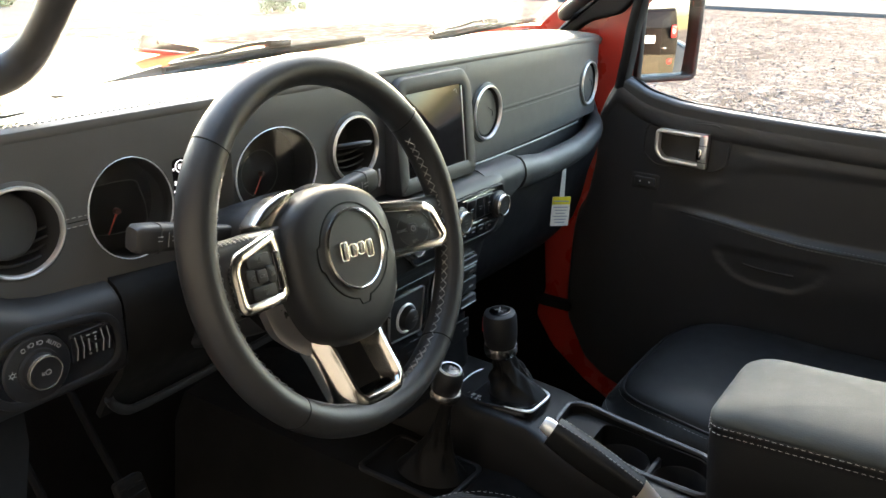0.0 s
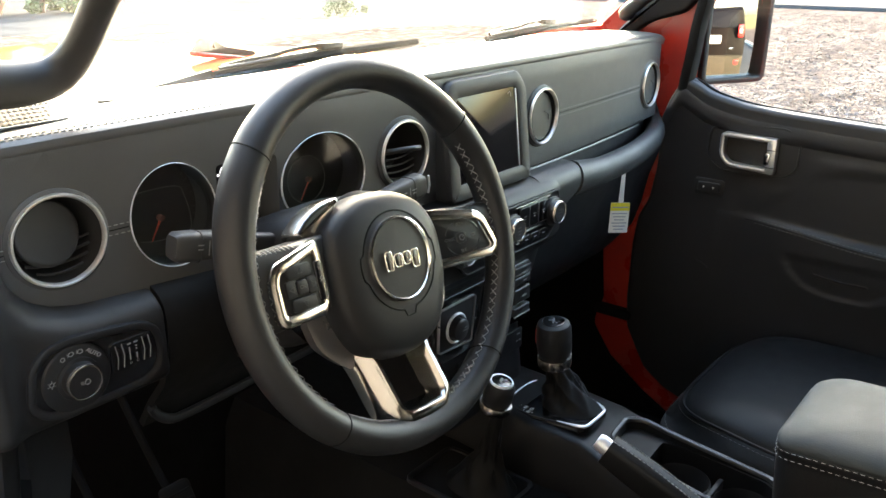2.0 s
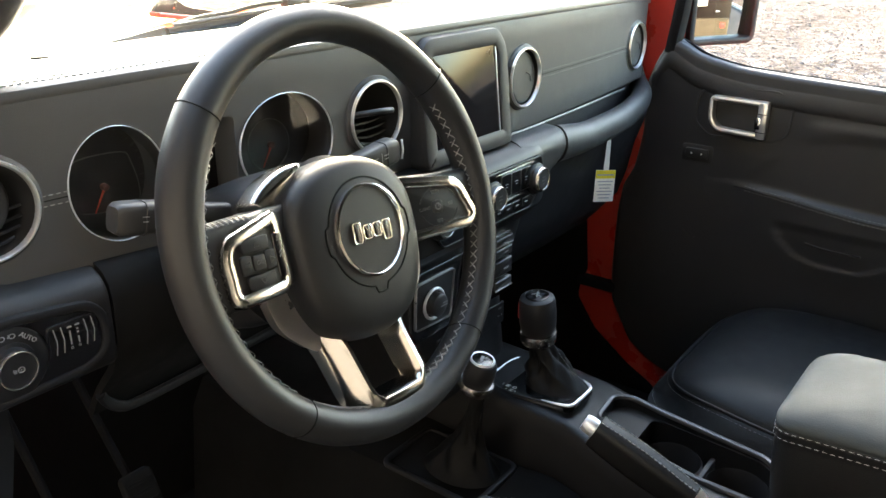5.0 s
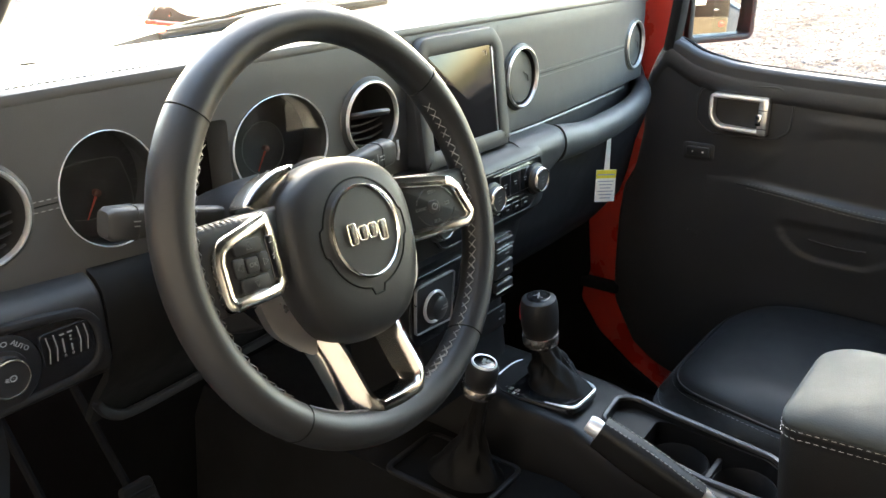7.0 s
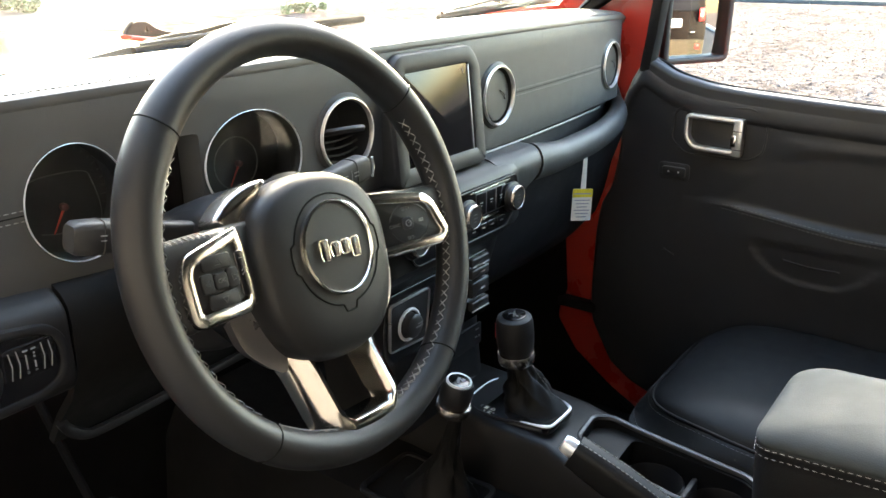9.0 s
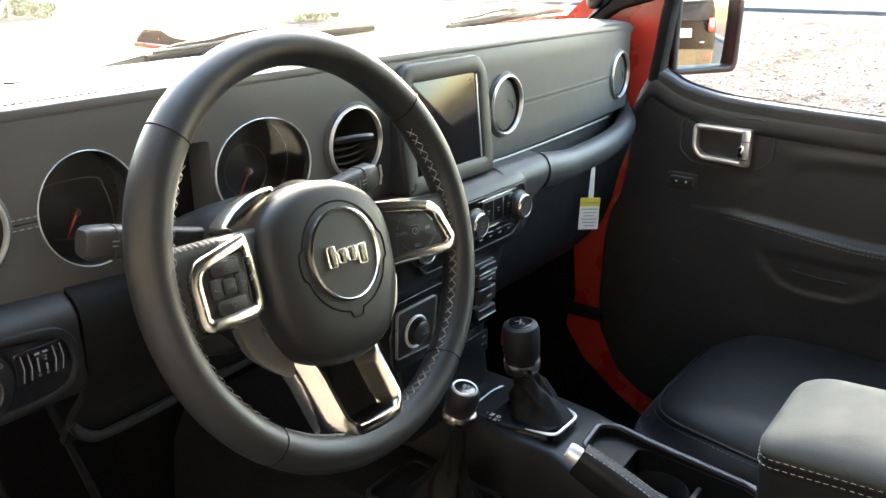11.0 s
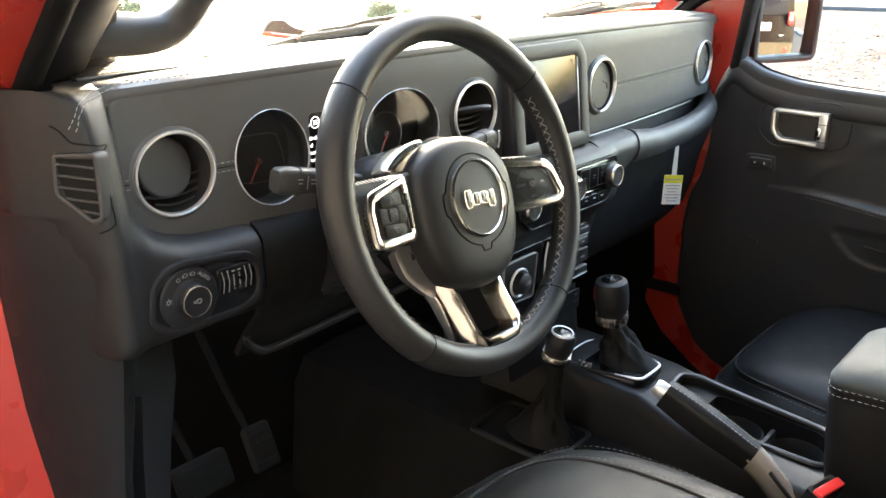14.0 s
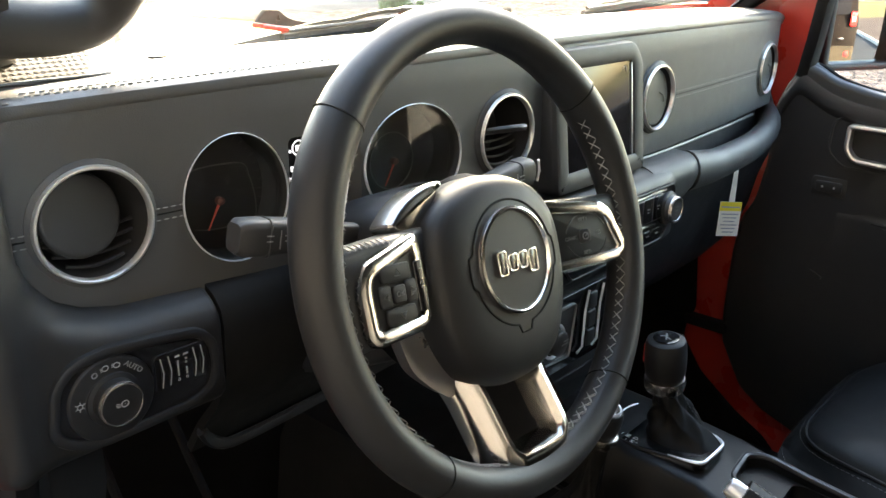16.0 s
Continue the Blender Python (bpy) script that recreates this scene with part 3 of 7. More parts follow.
for name, x in (("roof_rail_left", -0.715), ("roof_rail_right", 0.735)):
    tagged(part(name, rbox(x, -1.03, 1.80, 0.06, 1.46, 0.12, 0.02), M_PLASTIC), "black roof rail above the door opening", "roof rail", kind="structure")
# Footwell lining on the right and the closed rear sides of the cabin.
bm = slab(round_poly([(-0.52, 0.56), (0.10, 0.56), (0.06, 0.60), (0.0, 0.632), (-0.087, 0.696), (-0.135, 0.765), (-0.130, 0.80), (-0.115, 0.835), (-0.126, 0.96), (-0.09, 1.02), (-0.04, 1.10), (-0.04, 1.24), (-0.52, 1.24)], 0.01), 0.0, basis((0.692, 0, 0), (0, -1, 0), (0, 0, 1)), 0.004, back=-0.01)
tagged(part("kick_panel", bm, M_CARPET), "black carpeted footwell side lining", "lining", kind="structure")
tagged(part("check_strap", rbox(0.695, 0.085, 0.812, 0.03, 0.09, 0.022, 0.006), M_RUBBER), "black door check strap on the hinge post", "strap", kind="structure")
for name, x, y in (("wall_left_rear", -0.74, -1.36), ("wall_right_rear", 0.74, -1.40)):
    tagged(part(name, rbox(x, y, 1.2, 0.06, 0.78, 1.34, 0.02), M_CARPET), "dark closed rear side of the cabin", "wall", kind="structure")

# The driver's door, standing open beside the post.
dd = thing("driver_door", "open orange-red driver's door with black inner trim", "door")
mdd = Matrix.Translation((-0.93, 0.19, 0)) @ Matrix.Rotation(radians(14), 4, "Z")
part("outer_skin", put(rbox(-0.50, 0.03, 0.97, 1.02, 0.04, 0.70, 0.02), mdd), M_RED, dd)
part("trim_panel", put(rbox(-0.50, -0.03, 0.97, 0.98, 0.07, 0.66, 0.02), mdd), M_DOOR, dd)

# Black front frame of the passenger window.
rows = [[(x, y + d, z) for x, d in ((0.692, 0.010), (0.688, 0.002), (0.690, -0.010), (0.698, -0.014), (0.715, -0.014), (0.715, 0.010))] for y, z in ((-0.03, 1.33), (-0.040, 1.40), (-0.046, 1.455), (-0.056, 1.51), (-0.12, 1.58), (-0.28, 1.73), (-0.42, 1.87))]
tagged(part("window_frame_front", shell(rows), M_RUBBER), "black front frame of the passenger window", "frame", kind="structure")

# Windscreen glass, leaning back.
G0, G1 = Vector((0, 0.190, 1.438)), Vector((0, -0.235, 1.86))
rows = []
for i in range(9):
    p = G0.lerp(G1, i / 8)
    rows.append([(x, p.y + 0.02 * (1 - (x / 0.72) ** 2), p.z) for x in [-0.70 + 1.40 * j / 12 for j in range(13)]])
ws = part("windshield", sheet(rows, 0.004), M_HAZY)
ws.visible_shadow = False
tagged(ws, "clear windscreen glass leaning back over the dashboard", "window", kind="structure")
rows = [[(-0.72, 0.23, 1.414), (0.72, 0.23, 1.414)], [(-0.72, 0.222, 1.428), (0.72, 0.222, 1.428)], [(-0.72, 0.198, 1.4315), (0.72, 0.198, 1.4315)]]
tagged(part("windshield_seal", sheet(rows, -0.006), M_RUBBER), "black rubber strip at the foot of the windscreen", "seal", kind="structure")

# Bonnet in body colour with its black catch.
M_HOOD = mk("orange_red_bonnet_paint", (0.58, 0.05, 0.024), 0.5, specular=0.0, coat=0.10, vary=0.05, vary_size=3)
rows = []
for i in range(15):
    y = 0.30 + 1.22 * i / 14
    z = 1.383 - 0.022 * (y - 0.30) - (0.03 * max(0, (y - 1.40) / 0.12) ** 2)
    w = 0.70 - 0.07 * (y - 0.3) / 1.22
    row = []
    for j in range(25):
        s = -1 + 2 * j / 24
        crown = 0.02 * (1 - s * s) + (0.016 if abs(s) < 0.56 else 0.016 * max(0, 1 - (abs(s) - 0.56) / 0.06))
        row.append((s * w, y, z + crown - 0.018 - (0.05 * max(0, (abs(s) - 0.93) / 0.07) ** 2)))
    rows.append(row)
hood = thing("bonnet", "orange-red bonnet seen through the windscreen", "bonnet")
part("panel", sheet(rows, -0.01), M_HOOD, hood)
mcat = basis((0.0, 0.715, 0.0), (1, 0, 0), (0, 0, 1))
part("catch_base", slab(round_poly([(0.056, 1.402), (0.172, 1.382), (0.186, 1.386), (0.160, 1.394), (0.056, 1.411)], 0.002), 0.030, mcat, 0.003), M_RED, hood)
CAT = round_poly([(0.056, 1.408), (0.182, 1.390), (0.212, 1.391), (0.208, 1.399), (0.144, 1.412), (0.127, 1.418), (0.108, 1.431), (0.080, 1.4335), (0.066, 1.420)], 0.004, 3)
catch = part("rubber_catch", slab(CAT, 0.012, mcat, 0.003, back=0.002), M_RUBBER, hood, "black rubber bonnet catch")
cut(catch, slab([(0.1005, 1.413), (0.110, 1.412), (0.1055, 1.423)], 0.06, mcat, back=-0.03))
bm = sheet([[(-0.25, 0.232, 1.429), (0.70, 0.232, 1.424)], [(-0.25, 0.27, 1.426), (0.70, 0.27, 1.420)], [(-0.25, 0.31, 1.40), (0.70, 0.31, 1.40)]], -0.008)
cowl = tagged(part("cowl", bm, M_RED), "orange-red cowl panel below the windscreen", "cowl", kind="structure")
for i in range(2):
    w = thing("windscreen_wiper", "black windscreen wiper lying along the glass foot", "wiper", group="wipers")
    dx = 0.62 * i
    part("arm", tube(smooth_path([(-0.232 + dx, 0.232, 1.447), (-0.19 + dx, 0.230, 1.4525), (-0.155 + dx, 0.230, 1.454), (-0.10 + dx, 0.228, 1.461), (-0.02 + dx, 0.228, 1.463)], 4), lambda f: 0.0045 - 0.001 * f, 6, flat=0.8), M_RUBBER, w)
    part("blade", tube(smooth_path([(-0.252 + dx, 0.226, 1.4390), (-0.16 + dx, 0.226, 1.4425), (-0.06 + dx, 0.226, 1.4475), (0.16 + dx, 0.222, 1.452)], 4), lambda f: 0.0085 - 0.003 * abs(2 * f - 1) ** 2, 8, flat=1.0), M_RUBBER, w)
    part("spoiler", tube(smooth_path([(-0.245 + dx, 0.222, 1.4475), (-0.15 + dx, 0.222, 1.4515), (-0.05 + dx, 0.222, 1.4555)], 4), 0.0022, 6), M_SATIN, w)
    part("clip", rbox(-0.040 + dx, 0.224, 1.4605, 0.044, 0.018, 0.012, 0.004), M_PLASTIC, w)
# Black cowl corner that narrows towards the pillar.
bm = slab([(-0.436, 1.4285), (-0.250, 1.4285), (-0.250, 1.4455), (-0.357, 1.4315), (-0.436, 1.4305)], 0.006, basis((0, 0.236, 0), (1, 0, 0), (0, 0, 1)), 0.001)
tagged(part("cowl_corner", bm, M_PLASTIC), "black plastic corner of the cowl below the windscreen", "trim", kind="structure")


# ---- dashboard ----
def bulge(x):
    """Bow of the dashboard's rear face, straight towards its ends."""
    e = min(abs(x), 0.5)
    return -0.03 * (1 - (e / 0.6) ** 2) + 0.0833 * (abs(x) - e)


dash = thing("dashboard", "black leather-wrapped dashboard with silver-ringed round vents", "dashboard")

# Soft top pad with a rounded rear lip.
rows = []
XS = [-0.672, -0.668, -0.655] + [-0.64 + 1.28 * i / 32 for i in range(33)] + [0.655, 0.668, 0.672]
for x in XS:
    e = max(0.0, abs(x) - 0.655) / 0.017
    zt = 1.441 + 0.010 * (1 - (x / 0.66) ** 2) - 0.007 * e * e
    b = bulge(x)
    rows.append([(x, b + y, zt + z) for y, z in ((0.02, -0.020 + 0.006 * e), (0.0035, -0.019 + 0.006 * e), (0.0003 + 0.003 * e, -0.0135 + 0.004 * e), (-0.0010 + 0.003 * e, -0.0085 + 0.003 * e), (0.0008, -0.0035), (0.0055, -0.0006), (0.012, 0.0008), (0.024, 0.002), (0.07, 0.004), (0.13, 0.001), (0.18, -0.004), (0.196, -0.012))])
top_pad = part("top_pad", sheet(rows, -0.006), M_PAD, dash, "sunlit black soft-touch top pad")
for off, lift in ((0.008, 1.4414), (0.015, 1.4424)):
    part("stitching", stitches([(x, bulge(x) + off, lift + 0.010 * (1 - (x / 0.66) ** 2)) for x in [-0.63 + 0.02 * i for i in range(64)]], r=0.0006), M_THREAD, dash)

# Leather face with openings for vents and dials.
out = [(-0.658, 1.352), (-0.654, 1.318), (-0.640, 1.293), (-0.616, 1.278), (-0.58, 1.272), (-0.2, 1.272), (0.2, 1.274), (0.652, 1.282), (0.656, 1.436)] + [(0.6 - 0.1 * i, 1.446 - 0.010 * ((0.6 - 0.1 * i) / 0.66) ** 2) for i in range(13)] + [(-0.658, 1.436)]
poly = round_poly(out, [0.015, 0.012, 0.012, 0.012, 0.012, 0.01, 0.01, 0.006, 0.006] + [0.004] * 13 + [0.02], 5)
bm = bmesh.new()
fine = []
for (x0, z0), (x1, z1) in zip(poly, poly[1:] + poly[:1]):
    n = max(1, int(abs(x1 - x0) / 0.05))
    fine += [(x0 + (x1 - x0) * i / n, z0 + (z1 - z0) * i / n) for i in range(n)]
bm = slab(fine, 0.0, None, 0.006, back=-0.06)
bmesh.ops.triangulate(bm, faces=[f for f in bm.faces if len(f.verts) > 4])
put(bm, face_rear(0, 0, 0))
for i in range(65):
    bmesh.ops.bisect_plane(bm, geom=bm.verts[:] + bm.edges[:] + bm.faces[:], plane_co=(-0.64 + 0.02 * i, 0, 0), plane_no=(1, 0, 0))
for z in (1.31, 1.33, 1.35, 1.37, 1.39, 1.41):
    bmesh.ops.bisect_plane(bm, geom=bm.verts[:] + bm.edges[:] + bm.faces[:], plane_co=(0, 0, z), plane_no=(0, 0, 1))
face = part("face_panel", bm, M_LEATHER, dash, "dark grey leather facing")
VENTS = [(-0.600, -0.001, 1.350), (-0.163, -0.029, 1.354), (0.160, -0.030, 1.355), (0.600, -0.001, 1.350)]
VR = 0.0415
cutters = [lathe([(VR - 0.002, -0.045), (VR - 0.002, 0.03)], face_rear(x, 0, z), caps=True) for x, y, z in VENTS]
DIALS = [(-0.4855, 1.3475, 0.0475, 0.0532), (-0.2945, 1.3485, 0.0635, 0.0535)]
CL = rrect(0.076, 0.090, 0.006, cx=-0.398, cy=1.3435)
for cx, cz, rx, rz in DIALS:
    cutters.append(lathe([(1.0, -0.055), (1.0, 0.03)], face_rear(cx, 0, cz), 48, rx * 0.985, rz * 0.985, True))
cutters.append(shell([[(x, z, w) for x, z in CL] for w in (-0.045, 0.03)], face_rear(0, 0, 0)))
cut(face, *cutters)
for v in face.data.vertices:
    if v.co.y < 0.03:
        v.co.y += bulge(v.co.x) * (1 - max(0.0, v.co.y) / 0.03)


def air_vent(x, y, z, open_disc, turned=0.0):
    def face_rear(*at):
        return basis(at, (1, turned, 0), (0, 0, 1))

    v = part("air_vent", lathe([(VR - 0.001, -0.044), (VR - 0.001, 0.0025), (VR + 0.002, 0.0022), (VR + 0.0035, 0.0012), (VR + 0.0055, 0.0004), (VR + 0.0065, -0.002), (VR + 0.007, -0.008)], face_rear(x, y, z)), M_LEATHER, dash)
    bm = lathe([(VR - 0.0022, 0.001), (VR - 0.0018, 0.0045), (VR - 0.0005, 0.0062), (VR + 0.001, 0.0060), (VR + 0.002, 0.003)], face_rear(x, y, z), 56)
    part("bezel_ring", bm, M_RIM, v, "satin silver ring")
    part("duct", lathe([(VR - 0.002, 0.002), (VR - 0.004, -0.02), (VR - 0.01, -0.04), (0.0, -0.042)], face_rear(x, y, z)), M_DIAL, v)
    turn = Matrix.Rotation(radians(open_disc[0]), 4, "X") @ Matrix.Rotation(radians(open_disc[1]), 4, "Y")
    shut = open_disc[2]
    r = VR - (0.0042 if shut else 0.0105)
    at = (x, y + 0.001, z) if shut else (x - 0.0060, y + 0.0055, z + 0.0065)
    bm = lathe([(0.0, -0.006), (r - 0.002, -0.006), (r, -0.003), (r - 0.0006, -0.0006), (r - 0.0018, 0.0004), (r - 0.0030, 0.0007), (r - 0.0045, 0.0008), (0.012, 0.0009), (0.0, 0.0009)], face_rear(*at) @ turn, 48)
    flap = part("flap", bm, M_FLAP, v, "round dark vent flap")
    if shut:
        part("flap_grip", tube(smooth_path([(r * 0.2, 0.006, 0.0018), (r * 0.45, 0.001, 0.0028), (r * 0.55, -0.008, 0.0020)], 4), 0.0008, 6, face_rear(*at) @ turn), M_FLAP, flap)
    for i in range(4):
        h = -0.006 - 0.0075 * i
        w = math.sqrt(max(1e-6, (VR - 0.006) ** 2 - h * h))
        bm = tube([(s * w, h - 0.004 * (1 - s * s), -0.018 + 0.004 * i) for s in (-1, -0.6, -0.2, 0.2, 0.6, 1)], 0.0016, 6, face_rear(x, y, z))
        part("slat", bm, M_SATIN, v)
    return v


air_vent(*VENTS[0], (-10, 9, False), -0.083)
air_vent(*VENTS[1], (-105, 4, False), -0.027)
air_vent(*VENTS[2], (-3, 2, True), 0.027)
air_vent(*VENTS[3], (-2, 2, True), 0.083)
# Stitched seams between the vents.
for a, b, z in ((-0.657, -0.645, 1.347), (-0.555, -0.531, 1.347), (0.206, 0.554, 1.351)):
    n = max(2, int((b - a) / 0.02))
    for dz in (-0.0045, 0.0045):
        part("stitching", stitches([(a + (b - a) * i / n, bulge(a + (b - a) * i / n) - 0.0004, z + dz) for i in range(n + 1)], r=0.0005), M_THREAD_MID, dash)
    part("seam", tube([(a + (b - a) * i / n, bulge(a + (b - a) * i / n) + 0.0004, z) for i in range(n + 1)], 0.0008, 5), M_RUBBER, dash)

# ---- instrument cluster ----
M_CAPRED = mk("dull_red_brown_plastic", (0.12, 0.045, 0.035), 0.5, rough_vary=0)
cluster = thing("instrument_cluster", "unlit instrument cluster with two silver-rimmed dials", "instruments")


def dial(cx, cz, rx, rz, needle_deg, sub):
    m = basis((cx, bulge(cx) - 0.0005, cz), (1, cx / 6, 0), (0, math.sin(radians(2)), math.cos(radians(2))))
    d = part("dial", lathe([(0.0, -0.036), (1.0, -0.036), (1.0, -0.038), (0, -0.038)], m, 48, rx * 0.96, rz * 0.96), M_DIAL, cluster)
    part("well", lathe([(0.95, -0.036), (0.966, 0.0)], m, 56, rx, rz), M_DIAL, d)
    bm = lathe([(0.968, -0.003), (0.973, 0.0012), (0.979, 0.0020), (0.986, 0.0016), (0.990, -0.001), (0.992, -0.008)], m, 64, rx, rz)
    part("rim", bm, M_PLATE, d, "slim satin silver rim")
    ticks = []
    for i in range(29):
        a = radians(225 - 270 * i / 28)
        r = 0.88
        ticks.append((rx * r * math.cos(a), rz * r * math.sin(a), 0.0011, 0.006 if i % 4 == 0 else 0.003, math.degrees(a) - 90))
    bars("tick_marks", ticks, m @ Matrix.Translation((0, 0, -0.0358)), M_TICK, d)
    sx, sz, sr = sub
    if rx < 0.05:
        pts = smooth_path([(-0.030, 0.016, -0.0355), (-0.013, 0.0205, -0.0355), (0.024, 0.0195, -0.0355), (0.0315, 0.008, -0.0355), (0.036, -0.0155, -0.0355), (0.031, -0.031, -0.0355), (-0.002, -0.033, -0.0355), (-0.022, -0.030, -0.0355)], 5)
        part("sub_dial", tube(pts, 0.0006, 5, m), M_MARK, d)
    else:
        part("sub_dial", ring(sr, 0.0006, m @ Matrix.Translation((sx, sz, -0.0355)), 40), M_MARK, d)
    a = radians(needle_deg)
    px, pz = (sx, sz)
    tip = (px + 0.026 * math.cos(a), pz + 0.026 * math.sin(a))
    bm = shell([[(px + t * (tip[0] - px) + s * w * math.sin(a), pz + t * (tip[1] - pz) - s * w * math.cos(a), -0.031 + h) for s, h in ((-1, 0), (1, 0), (0, 0.0015))] for t, w in ((0, 0.0016), (1, 0.0005))], m)
    part("needle", bm, M_NEEDLE, d, "red needle")
    part("needle_cap", lathe([(0.0036, -0.034), (0.0034, -0.029), (0.002, -0.028), (0, -0.028)], m @ Matrix.Translation((px, pz, 0)), 16), M_CAPRED, d)
    part("lens", lathe([(0.0, -0.0065), (0.97, -0.0065), (0.97, -0.008), (0, -0.008)], m, 40, rx, rz), M_LENS, d).visible_shadow = False
    return d


dial(*DIALS[0], 240, (0.0005, -0.0085, 0.027))
dial(*DIALS[1], 238, (0.002, -0.007, 0.028))
scr = part("display", slab(rrect(0.075, 0.089, 0.004), 0.003, face_rear(-0.398, bulge(-0.398) + 0.034, 1.3435)), M_SCREEN, cluster)
M_TEXT = mk_glow("white_display_text", (0.8, 0.82, 0.85), 0.08)
mt = face_rear(-0.4015, bulge(-0.4015) + 0.0305, 1.343)
words("warning_word", "BRAKE", 0.0068, mt @ Matrix.Translation((-0.024, 0.026, 0)), M_TEXT, scr)
part("warning_lamp", ring(0.0065, 0.0006, mt @ Matrix.Translation((-0.002, 0.028, 0)), 24), M_TEXT, scr)
bars("warning_mark", [(-0.002, 0.028, 0.006, 0.005), (-0.0115, 0.026, 0.0025, 0.0025, 45)], mt, M_TEXT, scr)
for i, line in enumerate(("Press Brake", "and", "Push Button", "to Start")):
    words("message_line", line, 0.0066, mt @ Matrix.Translation((-0.012, 0.010 - 0.0085 * i, 0)), M_TEXT, scr)
bars("gear_mark", [(0.012, -0.034, 0.003, 0.004)], mt, M_TEXT, scr)

# ---- lower dashboard on the driver's side ----
# One moulding: the knee panel with the switches sweeps up into the end cap beside the pillar.
FRONT = [(-0.738, 0.11), (-0.7375, 0.075), (-0.736, 0.05), (-0.729, 0.034), (-0.722, 0.018), (-0.715, 0.003), (-0.708, -0.012), (-0.702, -0.0235), (-0.697, -0.034), (-0.692, -0.040), (-0.686, -0.043), (-0.680, -0.041), (-0.674, -0.0375), (-0.668, -0.0345), (-0.662, -0.033), (-0.655, -0.0325)]
FRONT += [(-0.649 + 0.008 * i, -0.0325) for i in range(16)] + [(-0.5255, -0.0322), (-0.5235, -0.0305), (-0.522, -0.027), (-0.5215, 0.03)]
CREST = [(-0.659, 1.46), (-0.659, 1.372), (-0.6575, 1.345), (-0.650, 1.320), (-0.635, 1.301), (-0.611, 1.290), (-0.580, 1.2855), (-0.50, 1.284)]
LEAN = [(1.29, 0.0), (1.33, 0.004), (1.37, 0.011), (1.40, 0.018), (1.424, 0.026), (1.434, 0.031), (1.4395, 0.041), (1.4425, 0.060), (1.444, 0.09)]


def past_crest(x, z):
    """Distance of (x, z) outside the crest line, negative in the hollow that holds the face."""
    best = 9.0
    side = -1.0
    for (x0, z0), (x1, z1) in zip(CREST, CREST[1:]):
        dx, dz = x1 - x0, z1 - z0
        t = max(0.0, min(1.0, ((x - x0) * dx + (z - z0) * dz) / (dx * dx + dz * dz)))
        ex, ez = x - x0 - t * dx, z - z0 - t * dz
        d = math.hypot(ex, ez)
        if d < best:
            best, side = d, (1.0 if dx * ez - dz * ex < 0 else -1.0)
    return best * side


def moulding(x, y, z):
    k = max(0.0, 1 - max(0.0, past_crest(x, z)) / (0.009 + 0.019 * max(0.0, min(1.0, (1.360 - z) / 0.06))))
    lean = next((p0 + (p1 - p0) * (z - z0) / (z1 - z0) for (z0, p0), (z1, p1) in zip(LEAN, LEAN[1:]) if z0 <= z <= z1), 0.0)
    lean *= max(0.0, min(1.0, (x + 0.712) / 0.026))
    y += lean + (0.046 - lean) * (1 - math.sqrt(max(0.0, 1 - k * k))) * (1.0 if lean < 0.046 else 0.0)
    if z < 1.322:
        # the lower lining takes over beside the pillar
        edge = -0.700 - 0.016 * max(0.0, (z - 1.272) / 0.046)
        y += 0.030 * max(0.0, min(1.0, (edge - x) / 0.005))
    if z < 1.205:
        b = min(1.0, (1.205 - z) / 0.020)
        y += 0.020 * (1 - math.sqrt(max(0.0, 1 - b * b)))
    return y


rows = []
for z in (1.444, 1.4425, 1.4395, 1.434, 1.424, 1.412, 1.40, 1.385):
    rows.append([(x, moulding(x, y, z), z) if x < -0.650 else (-0.652, 0.06, min(z, 1.40)) for x, y in FRONT])
for i in range(38):
    z = 1.366 - 0.181 * i / 37
    rows.append([(x, moulding(x, y, z) + (0.02 if past_crest(x, z) < -0.004 else 0.0), z) for x, y in FRONT])
rows.append([(x, y + 0.05, 1.1835) for x, y in FRONT])
rows.append([(x, y + 0.12, 1.1830) for x, y in FRONT])
knee = part("knee_panel", sheet(rows, -0.005), M_KNEE, dash, "black moulded knee panel that sweeps up to the pillar", angle=60)
# Set-back panel round the column; the darker rubber black stands in for shade.
rows = []
for x in (-0.5205, -0.5, -0.4, -0.3, -0.2, -0.15):
    rows.append([(x, y, z) for y, z in ((0.02, 1.286), (-0.008, 1.2825), (-0.020, 1.276), (-0.028, 1.266), (-0.0305, 1.25), (-0.028, 1.21), (-0.010, 1.17), (0.018, 1.138), (0.036, 1.112), (0.041, 1.104))])
part("column_panel_shaded", sheet(rows, -0.008), M_RUBBER, dash)
# Lower lining that runs down beside the pillar, set back below the knee panel.
plan = [(-0.59, 0.040), (-0.62, 0.034), (-0.642, 0.024), (-0.652, 0.012), (-0.656, -0.004), (-0.662, -0.022), (-0.672, -0.037), (-0.686, -0.043), (-0.697, -0.034), (-0.708, -0.012), (-0.722, 0.018), (-0.736, 0.05), (-0.738, 0.11)]
rows = []
for z, push, shrink in ((1.330, 0.004, 1), (1.305, 0.005, 1), (1.265, 0.008, 1), (1.23, 0.014, 1), (1.18, 0.026, 1), (1.10, 0.045, 1), (1.02, 0.06, 0.85), (0.90, 0.07, 0.7), (0.70, 0.08, 0.65), (0.56, 0.085, 0.65)):
    rows.append([(-0.70 + (x + 0.70) * shrink, y + 0.003 + (push if x < -0.645 else min(push, 0.02)), z) for x, y in plan])
part("lower_end_cap", sheet(rows, -0.004), M_PLASTIC, dash)
